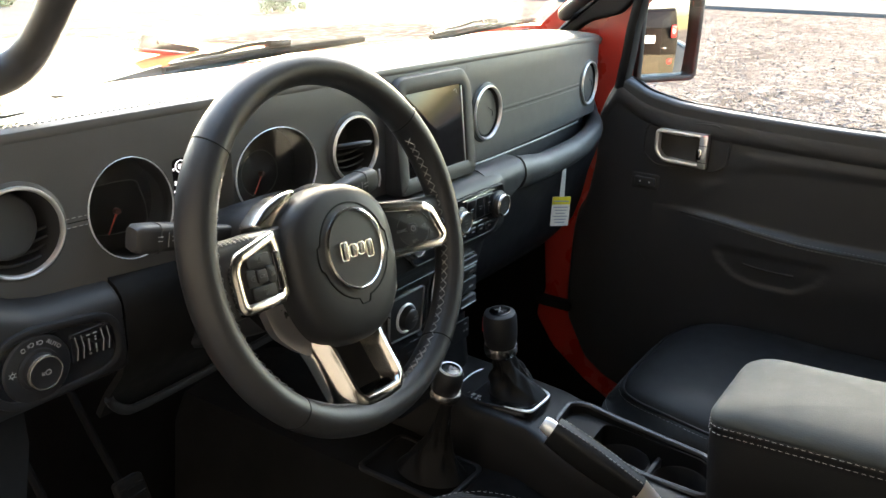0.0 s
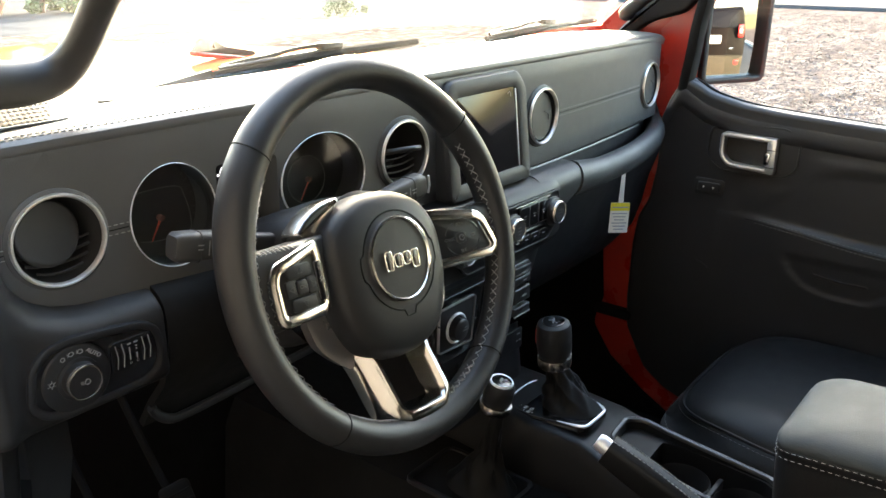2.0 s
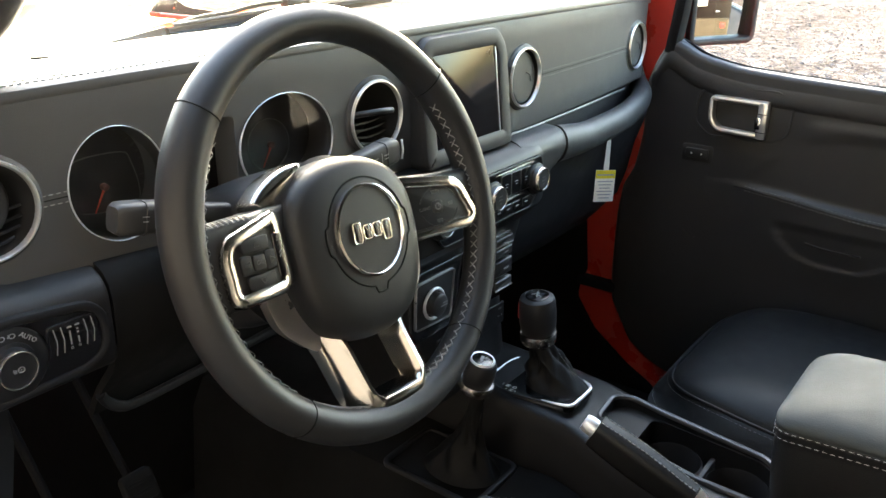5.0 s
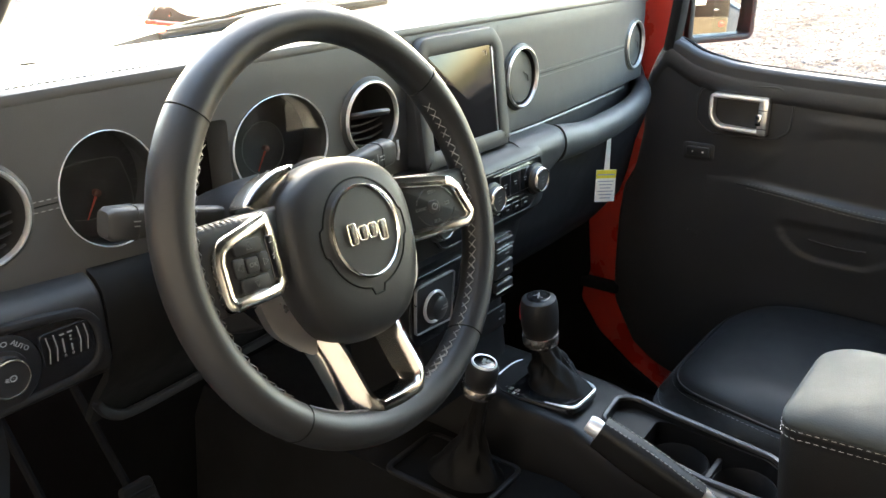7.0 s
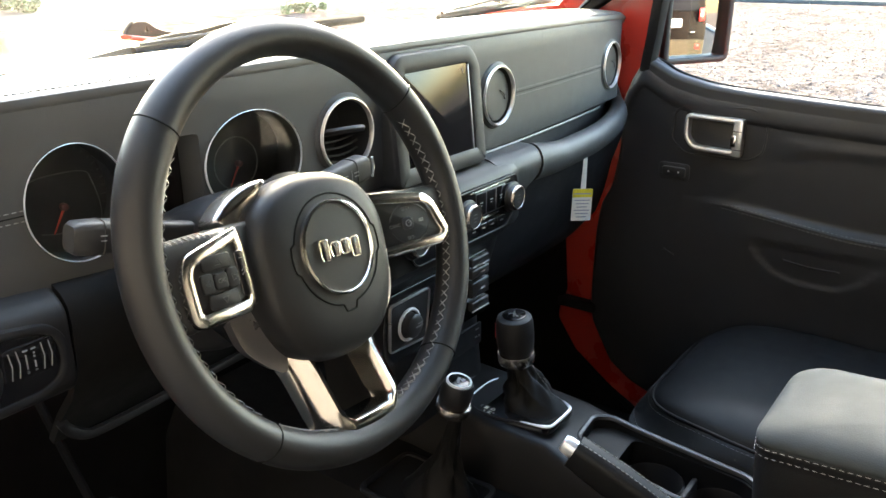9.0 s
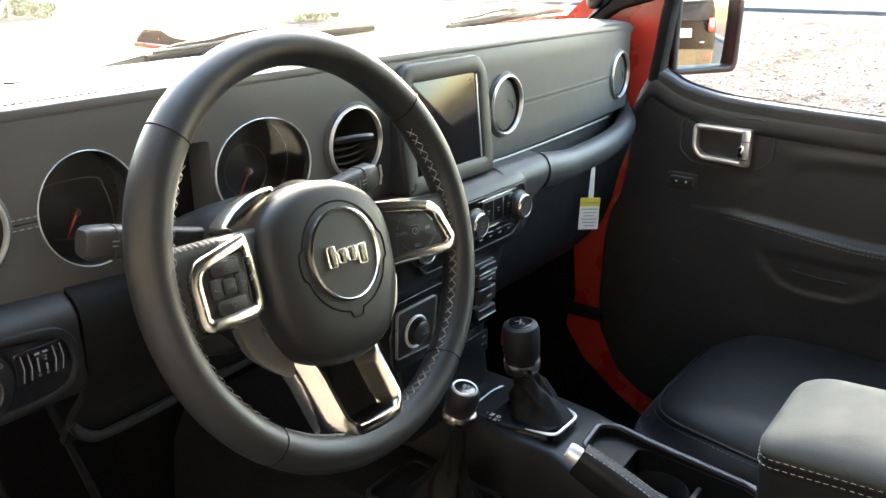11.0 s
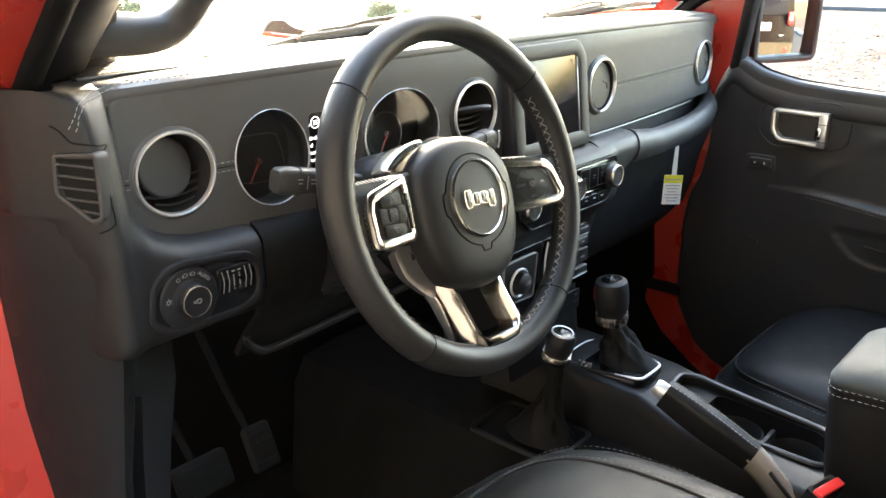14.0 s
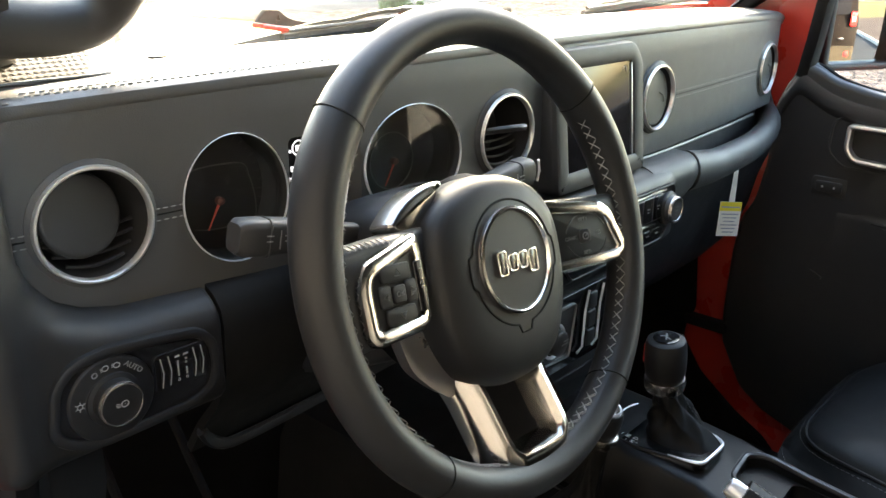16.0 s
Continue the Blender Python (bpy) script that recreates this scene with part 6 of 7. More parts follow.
bars("cap_marks", [(0.0, 0.001, 0.009, 0.004, 20), (0.003, -0.004, 0.006, 0.006, -15), (-0.006, -0.003, 0.004, 0.004, 8)], mk2 @ Matrix.Translation((0, 0, 0.0527)), M_MARK, tl)

# ---- hand brake ----
hb = thing("hand_brake", "black leather hand brake lever with silver button", "hand brake")
A, B, C2 = Vector((-0.092, -0.304, 1.000)), Vector((-0.070, -0.420, 0.9400)), Vector((-0.056, -0.482, 0.872))
grip = [A.lerp(B, t / 8) for t in range(9)]
loops = []
for i, p in enumerate(grip):
    f = i / 8
    k = 0.0155 + 0.0022 * math.sin(math.pi * min(1, f * 1.1))
    ax = (B - A).normalized()
    side = ax.cross(Vector((0, 0, 1))).normalized()
    up = side.cross(ax).normalized()
    sec = round_poly([(-k, -k * 1.15), (k, -k * 1.15), (k * 1.05, k * 0.75), (k * 0.55, k * 1.15), (-k * 0.55, k * 1.15), (-k * 1.05, k * 0.75)], k * 0.35, 3)
    loops.append([tuple(p + side * u + up * v) for u, v in sec])
part("grip", shell(loops), M_SEAT, hb, "stitched black leather grip", angle=50)
d = (B - A).normalized()
part("button", tube([A - d * 0.016, A - d * 0.010, A + d * 0.002], lambda f: 0.0095 if f < 0.1 else 0.0115, 20), M_PLATE, hb, "bright silver release button")
for off in (-0.0075, 0.0075):
    ax = (B - A).normalized()
    side = ax.cross(Vector((0, 0, 1))).normalized()
    up = side.cross(ax).normalized()
    pts = [A.lerp(B, t / 8) + side * off + up * (1.16 * (0.0155 + 0.0022 * math.sin(math.pi * min(1, t / 8 * 1.1)))) for t in range(9)]
    part("stitching", stitches(pts, 0.004, 0.002, 0.0006), M_THREAD, hb)
part("stem", tube([B - d * 0.004, B.lerp(C2, 0.2), B.lerp(C2, 0.5), C2, C2 + (C2 - B) * 0.3], lambda f: 0.0165 - 0.002 * f, 12, flat=1.15), M_STEM, hb, "satin silver lever stem", angle=60)
for off in (-0.0065, 0.0065):
    part("stem_slot", tube([B.lerp(C2, 0.25) + Vector((-0.006 + off, -0.0125, 0.0085)), B.lerp(C2, 1.0) + Vector((-0.006 + off, -0.0115, 0.008))], 0.0028, 6), M_DIAL, hb)
part("gaiter", shell([[(C2.x + (x + 0.0) * s, C2.y + y * s, C2.z - 0.04 + z) for x, y in ellipse(0.024, 0.055, 20)] for s, z in ((1.25, -0.09), (1.0, -0.02), (0.75, 0.02), (0.5, 0.035))]), M_SEAT, hb)

# ---- seat-belt buckle ----
bk = thing("seat_belt_buckle", "black seat-belt buckle with a red release button", "seat-belt buckle")
mbk = basis((-0.144, -0.530, 0.982), (0.97, -0.22, -0.04), (0.2, 0.90, 0.36))
part("housing", slab(rrect(0.050, 0.020, 0.004), 0.0, mbk, back=-0.07), M_PLASTIC, bk)
part("release_button", slab(rrect(0.048, 0.012, 0.003, cy=-0.003), 0.005, mbk, 0.002), M_BUCKLE, bk, "red release button")
part("slot", slab(rrect(0.032, 0.002, 0.0008, cy=0.0082), 0.001, mbk, 0.0005), M_DIAL, bk)
part("strap", slab(rrect(0.045, 0.006, 0.002), -0.068, mbk, back=-0.35), M_RUBBER, bk)

# ---- armrest ----
ar = thing("armrest", "centre armrest with pale grey leather top and dark sides", "armrest")
AX0, AX1, AYF, AZ = -0.084, 0.098, -0.496, 1.078


def lid_outline(grow):
    """Plan of the lid, counter-clockwise, its front corners rounded."""
    return round_poly([(AX0 - grow, -0.95), (AX1 + grow, -0.95), (AX1 + grow, AYF + grow), (AX0 - grow, AYF + grow)], [0.02, 0.02, 0.035, 0.030], 6)


def rise(y):
    return 0.027 * (1 - math.exp(-max(0.0, AYF - y) / 0.17))


loops = []
for g, z in ((0.0, -0.006), (0.0012, 0.0), (0.001, 0.005), (-0.002, 0.010), (-0.008, 0.015), (-0.018, 0.0185)):
    loops.append([(x, y, AZ + rise(y) + z) for x, y in lid_outline(g)])
mid = Vector(((AX0 + AX1) / 2, AYF - 0.20))
for f, z in ((0.25, 0.0218), (0.55, 0.0226), (0.9, 0.0228)):
    loops.append([(mid.x + (x - mid.x) * (1 - f), y + (mid.y - y) * f if y > mid.y else y, AZ + rise(y + (mid.y - y) * f if y > mid.y else y) + z) for x, y in lid_outline(-0.018)])
part("grey_top", shell(loops), M_GREY, ar, "pale grey leather top", angle=80)
loops = []
for g, z in ((-0.004, 0.0), (0.0, -0.004), (0.001, -0.010), (-0.001, -0.018), (0.0, -0.024), (-0.002, -0.07), (-0.006, -0.12)):
    loops.append([(x, y, AZ + rise(y) + z) for x, y in lid_outline(g)])
loops.append([(x, y, 0.905) for x, y in lid_outline(-0.012)])
part("box", shell(loops[::-1]), M_SEAT, ar, "dark leather-covered box", angle=60)
for dz in (-0.006, -0.015):
    pts = [p for p in lid_outline(0.0013)]
    k = len(pts)
    path = [(x, y, AZ + rise(y) + dz) for x, y in pts]
    path = path[14:] + path[:1]
    part("stitching", stitches(path, 0.0050, 0.0028, 0.00036), M_THREAD, ar)
part("hinge_block", rbox(0.015, -0.60, 0.90, 0.17, 0.18, 0.03, 0.008), M_PLASTIC, ar)

# ---- seats ----
def seat(x0, x1, yf, yb, zt, label, insert):
    """A seat cushion: domed base with bolsters, a raised insert, piping and stitching."""
    s = thing("front_seat", label, "seat", group="front seats")
    cx, hw = (x0 + x1) / 2, (x1 - x0) / 2
    cy, hl = (yf + yb) / 2, (yf - yb) / 2
    def h(u, v):
        a = abs(u) ** 3.2 + max(0.0, v) ** 3.4
        edge = max(0.0, 1 - min(1.0, a))
        bol = 0.016 * math.exp(-((abs(u) - 0.72) / 0.16) ** 2)
        return zt - 0.07 * (1 - edge ** 0.45) + bol * edge - 0.012 * (1 - u * u) * 0.5 - 0.012 * (1 - min(1, abs(v + 0.3)))
    rows = []
    n = 34
    for j in range(n + 1):
        v = -1 + 2 * j / n
        row = []
        for i in range(n + 1):
            u = -1 + 2 * i / n
            # squash the square onto a rounded outline
            fx = u * math.sqrt(1 - 0.20 * max(0, v) ** 4)
            fy = v * math.sqrt(1 - 0.22 * u ** 4) if v > 0 else v
            row.append((cx + hw * fx, cy + hl * fy, h(u, v)))
        rows.append(row)
    bm = sheet(rows)
    # skirt down to the base
    bmesh.ops.recalc_face_normals(bm, faces=bm.faces)
    rim = [e for e in bm.edges if len(e.link_faces) == 1]
    ext = bmesh.ops.extrude_edge_only(bm, edges=rim)
    for v in [g for g in ext["geom"] if isinstance(g, bmesh.types.BMVert)]:
        v.co.z = zt - 0.17
        v.co.x = cx + (v.co.x - cx) * 0.93
        v.co.y = cy + (v.co.y - cy) * 0.95
    part("cushion", bm, M_SEAT, s, "smooth black leather cushion", angle=70)
    # raised insert with piping round it
    def top(px, py):
        u, v = (px - cx) / hw, (py - cy) / hl
        return h(max(-1, min(1, u)), max(-1, min(1, v)))
    iw = hw * insert
    outl = round_poly([(cx - iw * 0.86, cy - hl), (cx + iw * 0.86, cy - hl), (cx + iw, cy + hl * 0.30), (cx + iw * 0.80, cy + hl * (0.90 if insert > 0.7 else 0.84)), (cx - iw * 0.80, cy + hl * (0.90 if insert > 0.7 else 0.84)), (cx - iw, cy + hl * 0.30)], [0.01, 0.01, 0.12, 0.10, 0.10, 0.12], 8)
    def ringpts(d, lift):
        return [(x, y, top(x, y) + lift) for x, y in inset(outl, d)]
    loops = [ringpts(0.0, -0.001), ringpts(0.004, 0.003), ringpts(0.012, 0.006)]
    ctr = (cx, cy - hl * 0.1)
    for f in (0.85, 0.6, 0.35, 0.1):
        loops.append([(ctr[0] + (x - ctr[0]) * f, ctr[1] + (y - ctr[1]) * f, top(ctr[0] + (x - ctr[0]) * f, ctr[1] + (y - ctr[1]) * f) + 0.007) for x, y in inset(outl, 0.012)])
    part("insert", shell(loops, None, False, True), M_SEAT, s, "smooth black leather centre panel", angle=70)
    part("piping", tube(ringpts(-0.002, 0.001), 0.0025, 6, closed=True), M_SEAT, s)
    part("stitching", stitches(ringpts(-0.009, 0.0010), 0.0045, 0.003, 0.00036), M_THREAD_DARK, s)
    part("stitching", stitches(ringpts(-0.062 if insert < 0.7 else -0.03, 0.0010), 0.0045, 0.003, 0.00036), M_THREAD_DARK, s)
    # backrest and headrest, leaning back
    rows = []
    for j in range(13):
        q = j / 12
        z, y = zt - 0.03 + 0.60 * q, yb - 0.015 - 0.16 * q
        w = hw * (0.94 - 0.18 * q ** 2)
        rows.append([(cx + w * math.cos(a) * (1 if abs(math.cos(a)) < 0.8 else 1.0), y + (0.075 - 0.02 * q) * math.sin(a) + (0.02 * abs(math.cos(a)) ** 3 if math.sin(a) > 0 else 0), z) for a in [2 * math.pi * k / 28 for k in range(28)]])
    part("backrest", shell(rows), M_SEAT, s, "black leather backrest", angle=70)
    part("headrest", rbox(cx, yb - 0.20, zt + 0.68, hw * 0.95, 0.09, 0.16, 0.035, None, 4), M_SEAT, s)
    part("seat_base", rbox(cx, cy - 0.03, zt - 0.24, hw * 1.5, hl * 1.5, 0.16, 0.02), M_PLASTIC, s)
    return s


seat(0.190, 0.675, -0.215, -0.80, 0.912, "smooth black leather passenger seat cushion with grey stitching", 0.90)
seat(-0.660, -0.176, -0.188, -0.79, 1.003, "black leather driver's seat cushion with twin grey stitching", 0.62)

# ---- pedals ----
for x, z, w, hgt in ((-0.50, 0.86, 0.085, 0.055), (-0.40, 0.86, 0.045, 0.07)):
    p = thing("pedal", "dark rubber-faced foot pedal under the dashboard", "pedal", group="pedals")
    mpd = face_rear(x, 0.19, z, 25)
    part("pad", slab(rrect(w, hgt, 0.008), 0.012, mpd, 0.004), M_RUBBER, p)
    part("ridge", join(*[rbox(0, -hgt * 0.3 + hgt * 0.2 * i, 0.013, w * 0.8, 0.004, 0.003, 0.001, mpd) for i in range(4)]), M_RUBBER, p)
    part("arm", tube([(x, 0.20, z), (x + 0.01, 0.28, z + 0.06), (x + 0.01, 0.40, z + 0.22)], 0.006, 8), M_CARPET, p)

# ---- pillar grab handle ----
gh = thing("grab_handle", "black padded grab handle on the windscreen pillar", "grab handle")
path = smooth_path([(-0.69, 0.060, 1.486), (-0.63, 0.057, 1.484), (-0.582, 0.056, 1.481), (-0.553, 0.049, 1.487), (-0.539, 0.028, 1.510), (-0.537, -0.020, 1.558), (-0.541, -0.10, 1.635), (-0.60, -0.155, 1.69), (-0.68, -0.175, 1.71)], 6)
part("loop", tube(path, lambda f: 0.0145 + 0.0075 * max(0.0, 1 - f / 0.42), 16, flat=1.15), M_DASH, gh)
bm = shell([[(x, y + dy, z) for x, dy, z in ((-0.70, 0, z0), (-0.645 + k, -0.012, z0), (-0.620 + k, 0.0, z0), (-0.612 + k, 0.02, z0), (-0.70, 0.04, z0))] for y, z0, k in ((0.090, 1.440, 0.012), (0.080, 1.455, 0.016), (0.055, 1.482, 0.006), (0.028, 1.508, -0.002), (-0.06, 1.590, -0.018), (-0.15, 1.67, -0.028))])
part("mount", bm, M_DASH, gh)

# ---- passenger door ----
dr = thing("passenger_door", "closed passenger door with black trim and silver handle", "door")
OUT = [(-0.05, 0.66), (0.0, 0.694), (0.050, 0.785), (0.055, 0.853), (0.052, 0.986), (0.044, 1.051), (0.022, 1.092), (0.010, 1.166), (0.010, 1.27), (-0.004, 1.310), (-0.030, 1.358), (-0.060, 1.346), (-0.094, 1.329), (-0.16, 1.3145), (-0.24, 1.308), (-0.34, 1.303), (-0.46, 1.298), (-0.75, 1.292), (-1.05, 1.288), (-1.05, 0.60), (-0.16, 0.62)]
DP = [(-y, z) for y, z in OUT]
md = basis((0.690, 0, 0), (0, -1, 0), (0, 0, 1))
fine = round_poly(DP, 0.012, 3)
fine = fine[::-1]
bm = slab(fine, 0.0, md, 0.010, back=-0.045, steps=4)
panel = part("trim_panel", bm, M_DOOR, dr, "black moulded door trim")
part("outer_skin", slab(fine, 0.0, basis((0.752, 0, -0.035), (0, -1, 0), (0, 0, 1)), back=-0.02), M_RED, dr, "orange-red outer skin")
pts = [(0.719, y - 0.003, z - 0.002) for y, z in OUT[10:19]]
part("window_seal", tube(smooth_path(pts, 3), 0.005, 8), M_RUBBER, dr)
BELT = [(-0.006, 1.318)] + OUT[10:19]
rows = [[(x, p.y, p.z + dz) for x, dz in ((0.724, -0.004), (0.7205, 0.0), (0.714, 0.0012), (0.706, -0.0015), (0.698, -0.0085), (0.6915, -0.019), (0.6872, -0.032), (0.6858, -0.045), (0.6872, -0.056), (0.6915, -0.062))] for p in smooth_path([(0, y, z) for y, z in BELT], 5)]
part("belt_cap", sheet(rows), M_DOOR, dr, "soft rolled top of the door trim", angle=180)
# window frame and glass
pw = part("window_glass", slab([(-y, z) for y, z in [(-0.10, 1.318), (-0.16, 1.306), (-0.46, 1.292), (-1.02, 1.285), (-1.02, 1.86), (-0.50, 1.86), (-0.10, 1.47)]][::-1], 0.0, basis((0.722, 0, 0), (0, -1, 0), (0, 0, 1)), back=-0.004), M_GLASS, dr)
pw.visible_shadow = False
# moulded lower panel: a scooped field under the belt, the padded armrest and its pull pocket
FIELD = [(-0.165, 1.090), (-0.222, 1.116), (-0.256, 1.149), (-0.283, 1.174), (-0.315, 1.194), (-0.362, 1.206), (-0.44, 1.208), (-1.05, 1.212)]
POCKET = [(-0.268, 1.045), (-0.274, 1.029), (-0.287, 1.004), (-0.316, 0.977), (-0.358, 0.966), (-0.435, 0.968), (-0.469, 0.990), (-0.490, 1.015), (-0.50, 1.045)]


def along(line, y):
    """Height of a line of (y, z) points at y."""
    for (y0, z0), (y1, z1) in zip(line, line[1:]):
        if y1 <= y <= y0:
            return z0 + (z1 - z0) * (y0 - y) / (y0 - y1)
    return line[-1][1] if y < line[-1][0] else line[0][1]


def ease(v):
    v = max(0.0, min(1.0, v))
    return v * v * (3 - 2 * v)


def seam_z(y):
    return 1.098 - 0.022 * ease((-0.18 - y) / 0.30)


def mould(y, z):
    """How far the trim stands off the flat door at (y, z)."""
    near = ease((-0.155 - y) / 0.10)
    top = along(FIELD, y)
    d = 0.0032 * ease((z - top + 0.008) / 0.024) * near * (1 - ease((z - 1.222) / 0.018)) * max(ease((-0.285 - y) / 0.05), ease((1.176 - z) / 0.025))
    pad = 0.0015 + 0.015 * near * (0.4 + 0.6 * ease((-0.2 - y) / 0.25))
    s_ = seam_z(y)
    below = ease((s_ - z + 0.008) / 0.016) * (1 - 0.75 * ease((s_ - z - 0.05) / 0.13))
    d += pad * below
    if -0.50 < y < -0.268 and z < 1.045:
        low_ = along(POCKET, y)
        d -= 0.0038 * ease((z - low_) / 0.007) * ease((-0.268 - y) / 0.012) * ease((y + 0.50) / 0.02) * ease((1.045 - z) / 0.02)
    return d * ease((z - 0.80) / 0.06) - 0.002 * (1 - near) - 0.002 * (1 - ease((z - 0.80) / 0.06))


rows = []
for i in range(101):
    y = -0.13 - 0.9 * (i / 100) ** 1.25
    rows.append([(0.6885 - mould(y, z), y, z) for z in [0.79 + 0.0045 * j for j in range(106)]])
part("armrest_pad", sheet(rows), M_DOOR, dr, "padded armrest moulding with a pull pocket", angle=180)
for dz in (0.0035, -0.0045):
    part("stitching", stitches([(0.6878 - mould(y, seam_z(y) - 0.006 + dz), y, seam_z(y) - 0.006 + dz) for y in [-0.21 - 0.02 * i for i in range(38)]], 0.005, 0.003, 0.00045), M_THREAD_DARK, dr)
part("armrest_seam", tube([(0.6882 - mould(y, seam_z(y) - 0.0065), y, seam_z(y) - 0.0065) for y in [-0.19 - 0.02 * i for i in range(39)]], 0.0009, 5), M_RUBBER, dr)
part("pocket_slot", tube(smooth_path([(0.6885 - mould(y, z) - 0.0005, y, z) for y, z in ((-0.335, 1.0085), (-0.382, 1.0045), (-0.432, 1.006))], 5), 0.0018, 8), M_PLASTIC, dr)
part("latch_cover", rbox(0, 0, 0, 0.024, 0.005, 0.003, 0.001, basis((0.689, -0.112, 0.9755), (0, -0.9, -0.42), (0, -0.42, 0.9))), M_SATIN, dr)
# handle: recess, silver D-frame and lever
mh = md @ Matrix.Translation((0.180, 1.226, 0))
HR = round_poly([(-0.082, 0.036), (-0.085, -0.02), (-0.055, -0.046), (0.07, -0.044), (0.095, -0.026), (0.098, 0.03), (0.07, 0.055), (-0.06, 0.05)], 0.012, 3)
hd = part("handle_recess", frame_ring(HR, 0.004, 0.003, mh, 0.0012, back=-0.004), M_DOOR, dr)
part("recess_plate", slab(rrect(0.088, 0.066, 0.01, cx=-0.004, cy=0.0), 0.002, mh, 0.0005), M_DIAL, hd)
HF = round_poly([(-0.054, 0.036), (-0.054, -0.012), (-0.036, -0.032), (0.050, -0.036), (0.054, 0.034)], [0.012, 0.012, 0.010, 0.004, 0.004], 4)
part("handle_frame", frame_ring(HF, 0.0095, 0.018, mh, 0.0042), M_RIM, hd, "satin silver pull handle")
part("handle_post", rbox(0.0475, -0.001, 0.0097, 0.018, 0.070, 0.0194, 0.004, mh), M_RIM, hd)
part("lock_slider", rbox(0.041, -0.006, 0.017, 0.011, 0.022, 0.008, 0.002, mh), M_CHROME, hd)
part("post_band", join(rbox(0.0475, 0.012, 0.0192, 0.018, 0.0015, 0.001, 0.0003, mh), rbox(0.0475, -0.022, 0.0192, 0.018, 0.0015, 0.001, 0.0003, mh)), M_DIAL, hd)
part("switch_plate", slab(rrect(0.062, 0.034, 0.008), 0.001, md @ Matrix.Translation((0.109, 1.143, 0)), 0.001), M_DOOR, dr)
wsw = part("lock_switch", slab(rrect(0.046, 0.019, 0.004), 0.005, md @ Matrix.Translation((0.109, 1.143, 0)), 0.0015), M_SATIN, dr)
bars("switch_marks", [(-0.010, 0, 0.003, 0.0035), (0.010, 0, 0.003, 0.0035)], md @ Matrix.Translation((0.109, 1.143, 0.0052)), M_INK, wsw)

# Black trim on the right pillar beside the windscreen.
rt = thing("pillar_grab_handle", "black plastic grab handle mount on the passenger pillar", "grab handle")
PT = round_poly([(-0.135, 1.428), (-0.100, 1.427), (-0.050, 1.462), (0.020, 1.481), (0.055, 1.521), (0.36, 1.82), (0.25, 1.84), (-0.070, 1.514), (-0.083, 1.482)], 0.012, 3)
part("mount", slab(PT, 0.0, basis((0.690, 0, 0), (0, -1, 0), (0, 0, 1)), 0.008, back=-0.02), M_PLASTIC, rt)
part("loop", tube(smooth_path([(0.690, 0.10, 1.475), (0.655, 0.085, 1.482), (0.645, 0.02, 1.53), (0.65, -0.1, 1.64), (0.69, -0.15, 1.69)], 5), 0.014, 12), M_PLASTIC, rt)

# ---- wing mirror ----
wm = thing("wing_mirror", "rectangular wing mirror with black rim and red housing", "mirror")
fwd = Vector((0.836, -0.066, 1.428))
nrm = Vector((-0.50, -0.865, 0.0125)).normalized()
uu = Vector((0, 0, 1)).cross(nrm).normalized()
mm = basis(fwd, uu, nrm.cross(uu))
# rim outline in the mirror's own plane
GW, GH = 0.136, 0.160
RIM = round_poly([(-0.084, -0.094), (0.082, -0.094), (0.088, 0.094), (-0.080, 0.094)], 0.022, 4)
part("rim", frame_ring(RIM, 0.014, 0.022, mm, 0.005, back=-0.03), M_PLASTIC, wm, "black plastic rim")
loops = [[(x, y, w) for x, y in inset(RIM, d)] for w, d in ((-0.002, 0.002), (-0.03, 0.0), (-0.06, 0.012), (-0.085, 0.035), (-0.092, 0.06))]
part("housing", shell(loops, mm), M_RED, wm, "orange-red housing")
RC = 1.5
rows = []
for j in range(17):
    v = -GH / 2 + GH * j / 16
    rows.append([(u, v, 0.006 - (u * u + v * v) / (2 * RC)) for u in [-GW / 2 + GW * i / 16 for i in range(17)]])
bm = sheet(rows)
put(bm, mm)
part("mirror_glass", bm, M_MIRROR, wm, "convex mirror glass", angle=180)
part("bracket", tube([(0.745, 0.0, 1.36), (0.77, 0.0, 1.365), (0.81, 0.0, 1.37)], 0.02, 10, flat=1.2), M_PLASTIC, wm)


# ---- parked vehicle seen in the mirror ----
M_CARPAINT = mk("dark_brown_black_paint", (0.0028, 0.002, 0.0018), 0.5, coat=0.0, vary=0.05, rough_vary=0, specular=0.03)
M_TAIL = mk("red_tail_lamp", (0.5, 0.02, 0.02), 0.15, coat=0.5)
M_WHITE = mk("white_plastic", (0.3, 0.3, 0.31), 0.5)
M_TINT = mk("tinted_window", (0.004, 0.004, 0.005), 0.3, specular=0.06)
M_BUMP = mk("tan_grey_bumper_plastic", (0.022, 0.019, 0.014), 0.85, grain=0.2, specular=0.1)
suv = thing("parked_suv", "dark brown-black upright SUV parked with its tail facing", "car")

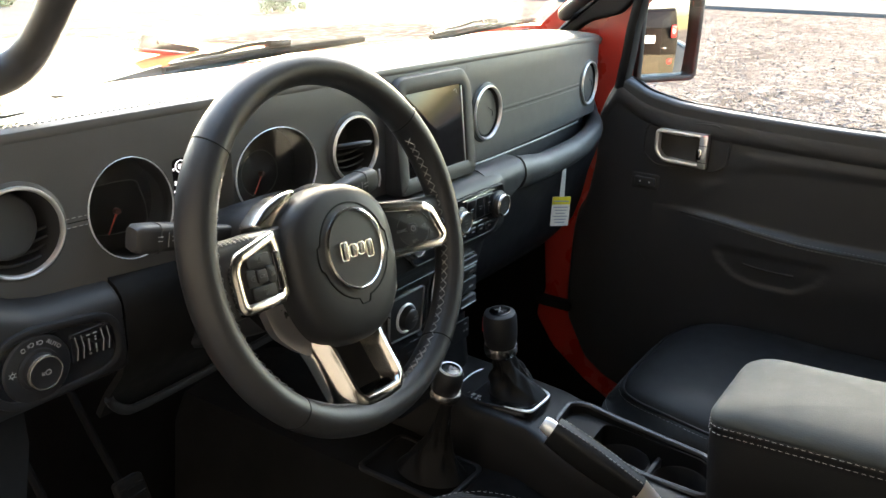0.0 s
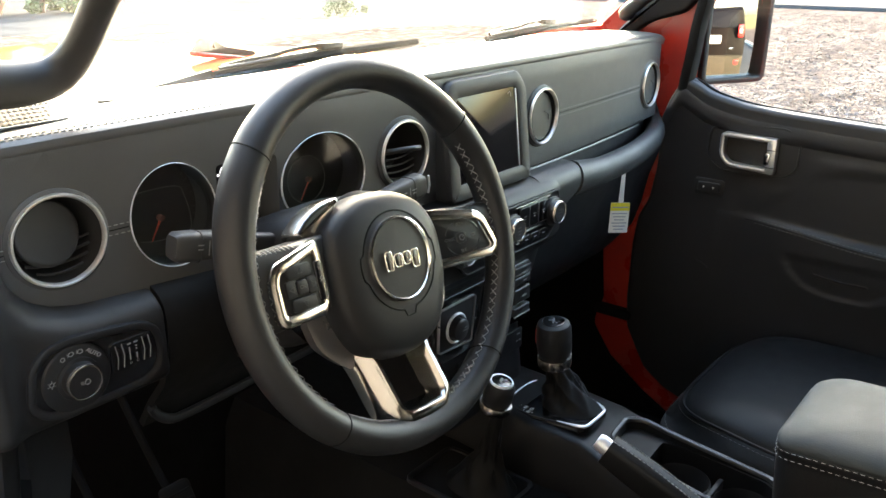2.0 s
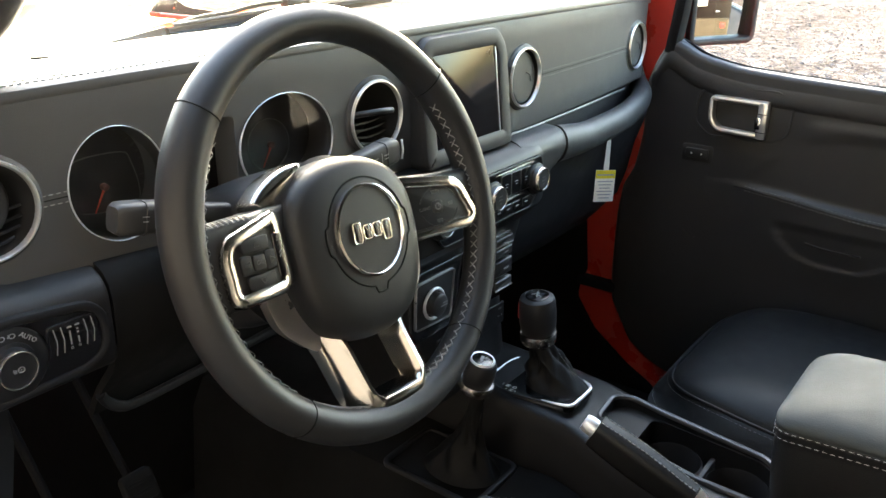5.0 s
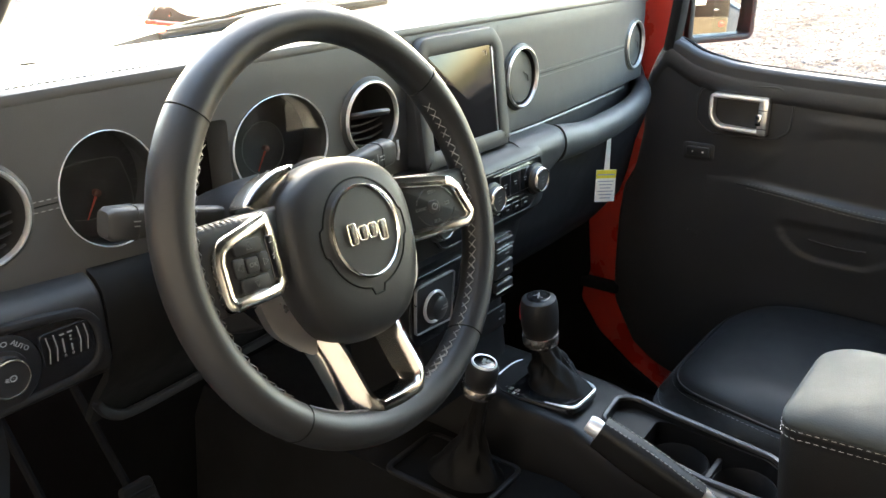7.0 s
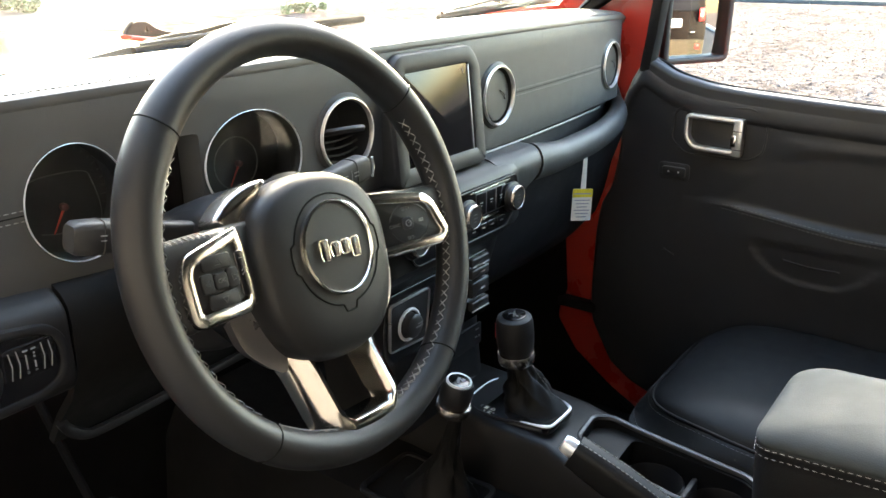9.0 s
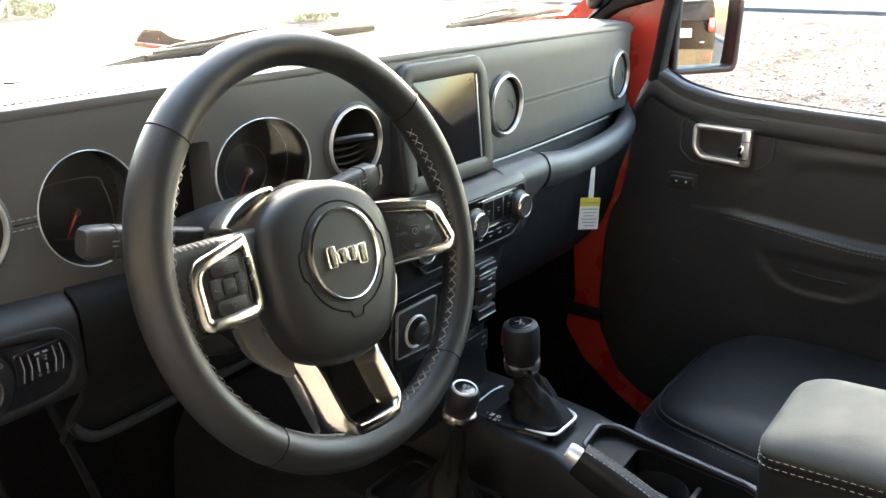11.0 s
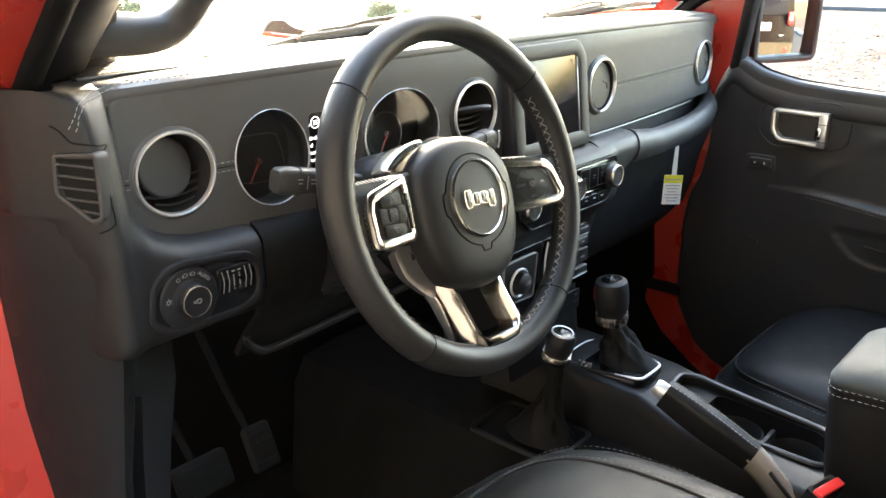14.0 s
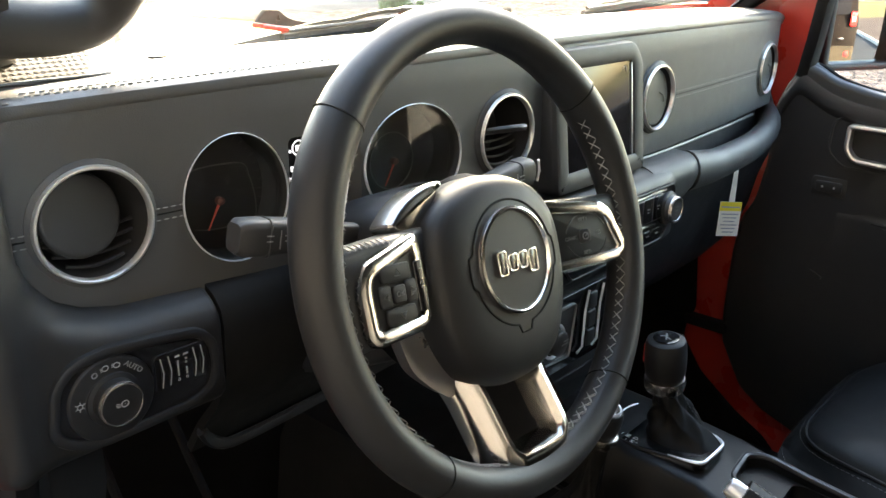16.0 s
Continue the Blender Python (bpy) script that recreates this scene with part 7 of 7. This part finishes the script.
MS = Matrix.Translation((1.34, -6.0, 0)) @ Matrix.Rotation(radians(4), 4, "Z")
prof = [(0.0, 0.55), (-0.02, 0.95), (-0.10, 1.18), (-0.22, 1.57), (-0.34, 1.65), (-2.6, 1.67), (-2.9, 1.58), (-3.4, 1.12), (-4.3, 1.02), (-4.45, 0.85), (-4.45, 0.45), (0.0, 0.45)]
loops = []
for x, k in ((-0.92, 0.05), (-0.90, 0.02), (-0.86, 0.0), (0.86, 0.0), (0.90, 0.02), (0.92, 0.05)):
    lp_ = []
    for y, z in prof:
        tumble = 1 - 0.16 * max(0, z - 1.0)
        lp_.append((x * tumble, y - k, z - k * 0.6 if z > 1.5 else z))
    loops.append(lp_)
part("body", shell(loops, MS), M_CARPAINT, suv, angle=30)
mr = MS @ basis((0, -0.155, 1.39), (-1, 0, 0), (0, -0.275, 0.96))
part("rear_window", slab(rrect(1.32, 0.36, 0.06), 0.012, mr, 0.004), M_TINT, suv)
part("window_wiper", tube([(-0.1, -0.16, 0.018), (0.3, -0.12, 0.02)], 0.01, 6, mr), M_RUBBER, suv)
mt_ = MS @ basis((0, 0.0, 0.8), (-1, 0, 0), (0, -0.03, 1))
part("bumper", slab(rrect(1.80, 0.42, 0.06, cy=-0.37), 0.09, mt_, 0.04, back=-0.2), M_BUMP, suv)
for s in (-1, 1):
    tlmp = part("tail_lamp", slab(rrect(0.16, 0.26, 0.03, cx=0.76 * s, cy=0.34), 0.03, mt_, 0.012, back=-0.1), M_TAIL, suv, "red tail lamp")
    part("lamp_centre", slab(rrect(0.08, 0.09, 0.02, cx=0.76 * s, cy=0.34), 0.034, mt_, 0.004), M_WHITE, tlmp)
    part("reflector", slab(rrect(0.12, 0.09, 0.02, cx=0.72 * s, cy=-0.30), 0.1, mt_, 0.004), M_TAIL, suv)
part("number_plate", slab(rrect(0.32, 0.17, 0.01, cx=-0.05, cy=0.18), 0.03, mt_, 0.003), M_WHITE, suv)
bars("plate_marks", [(-0.05, 0.17, 0.22, 0.05), (-0.05, 0.235, 0.14, 0.02)], mt_ @ Matrix.Translation((0, 0, 0.031)), M_PRINT, suv)
for x in (0.3, -0.35):
    part("badge_bar", slab(rrect(0.13, 0.03, 0.008, cx=x * 1.5, cy=-0.02), 0.03, mt_, 0.004), M_CHROME, suv)
for x in (-0.80, 0.80):
    for y in (-0.75, -3.45):
        wh = part("wheel", lathe([(0.20, -0.1), (0.33, -0.1), (0.35, -0.07), (0.35, 0.07), (0.33, 0.1), (0.2, 0.1), (0.2, -0.1)], MS @ basis((x, y, 0.35), (0, 1, 0), (0, 0, 1)), 32), M_TYRE, suv)
        part("rim", lathe([(0.2, -0.08), (0.2, 0.08), (0.12, 0.06), (0.0, 0.07)], MS @ basis((x, y, 0.35), (0, 1, 0), (0, 0, 1)), 24), M_SILVER, wh)
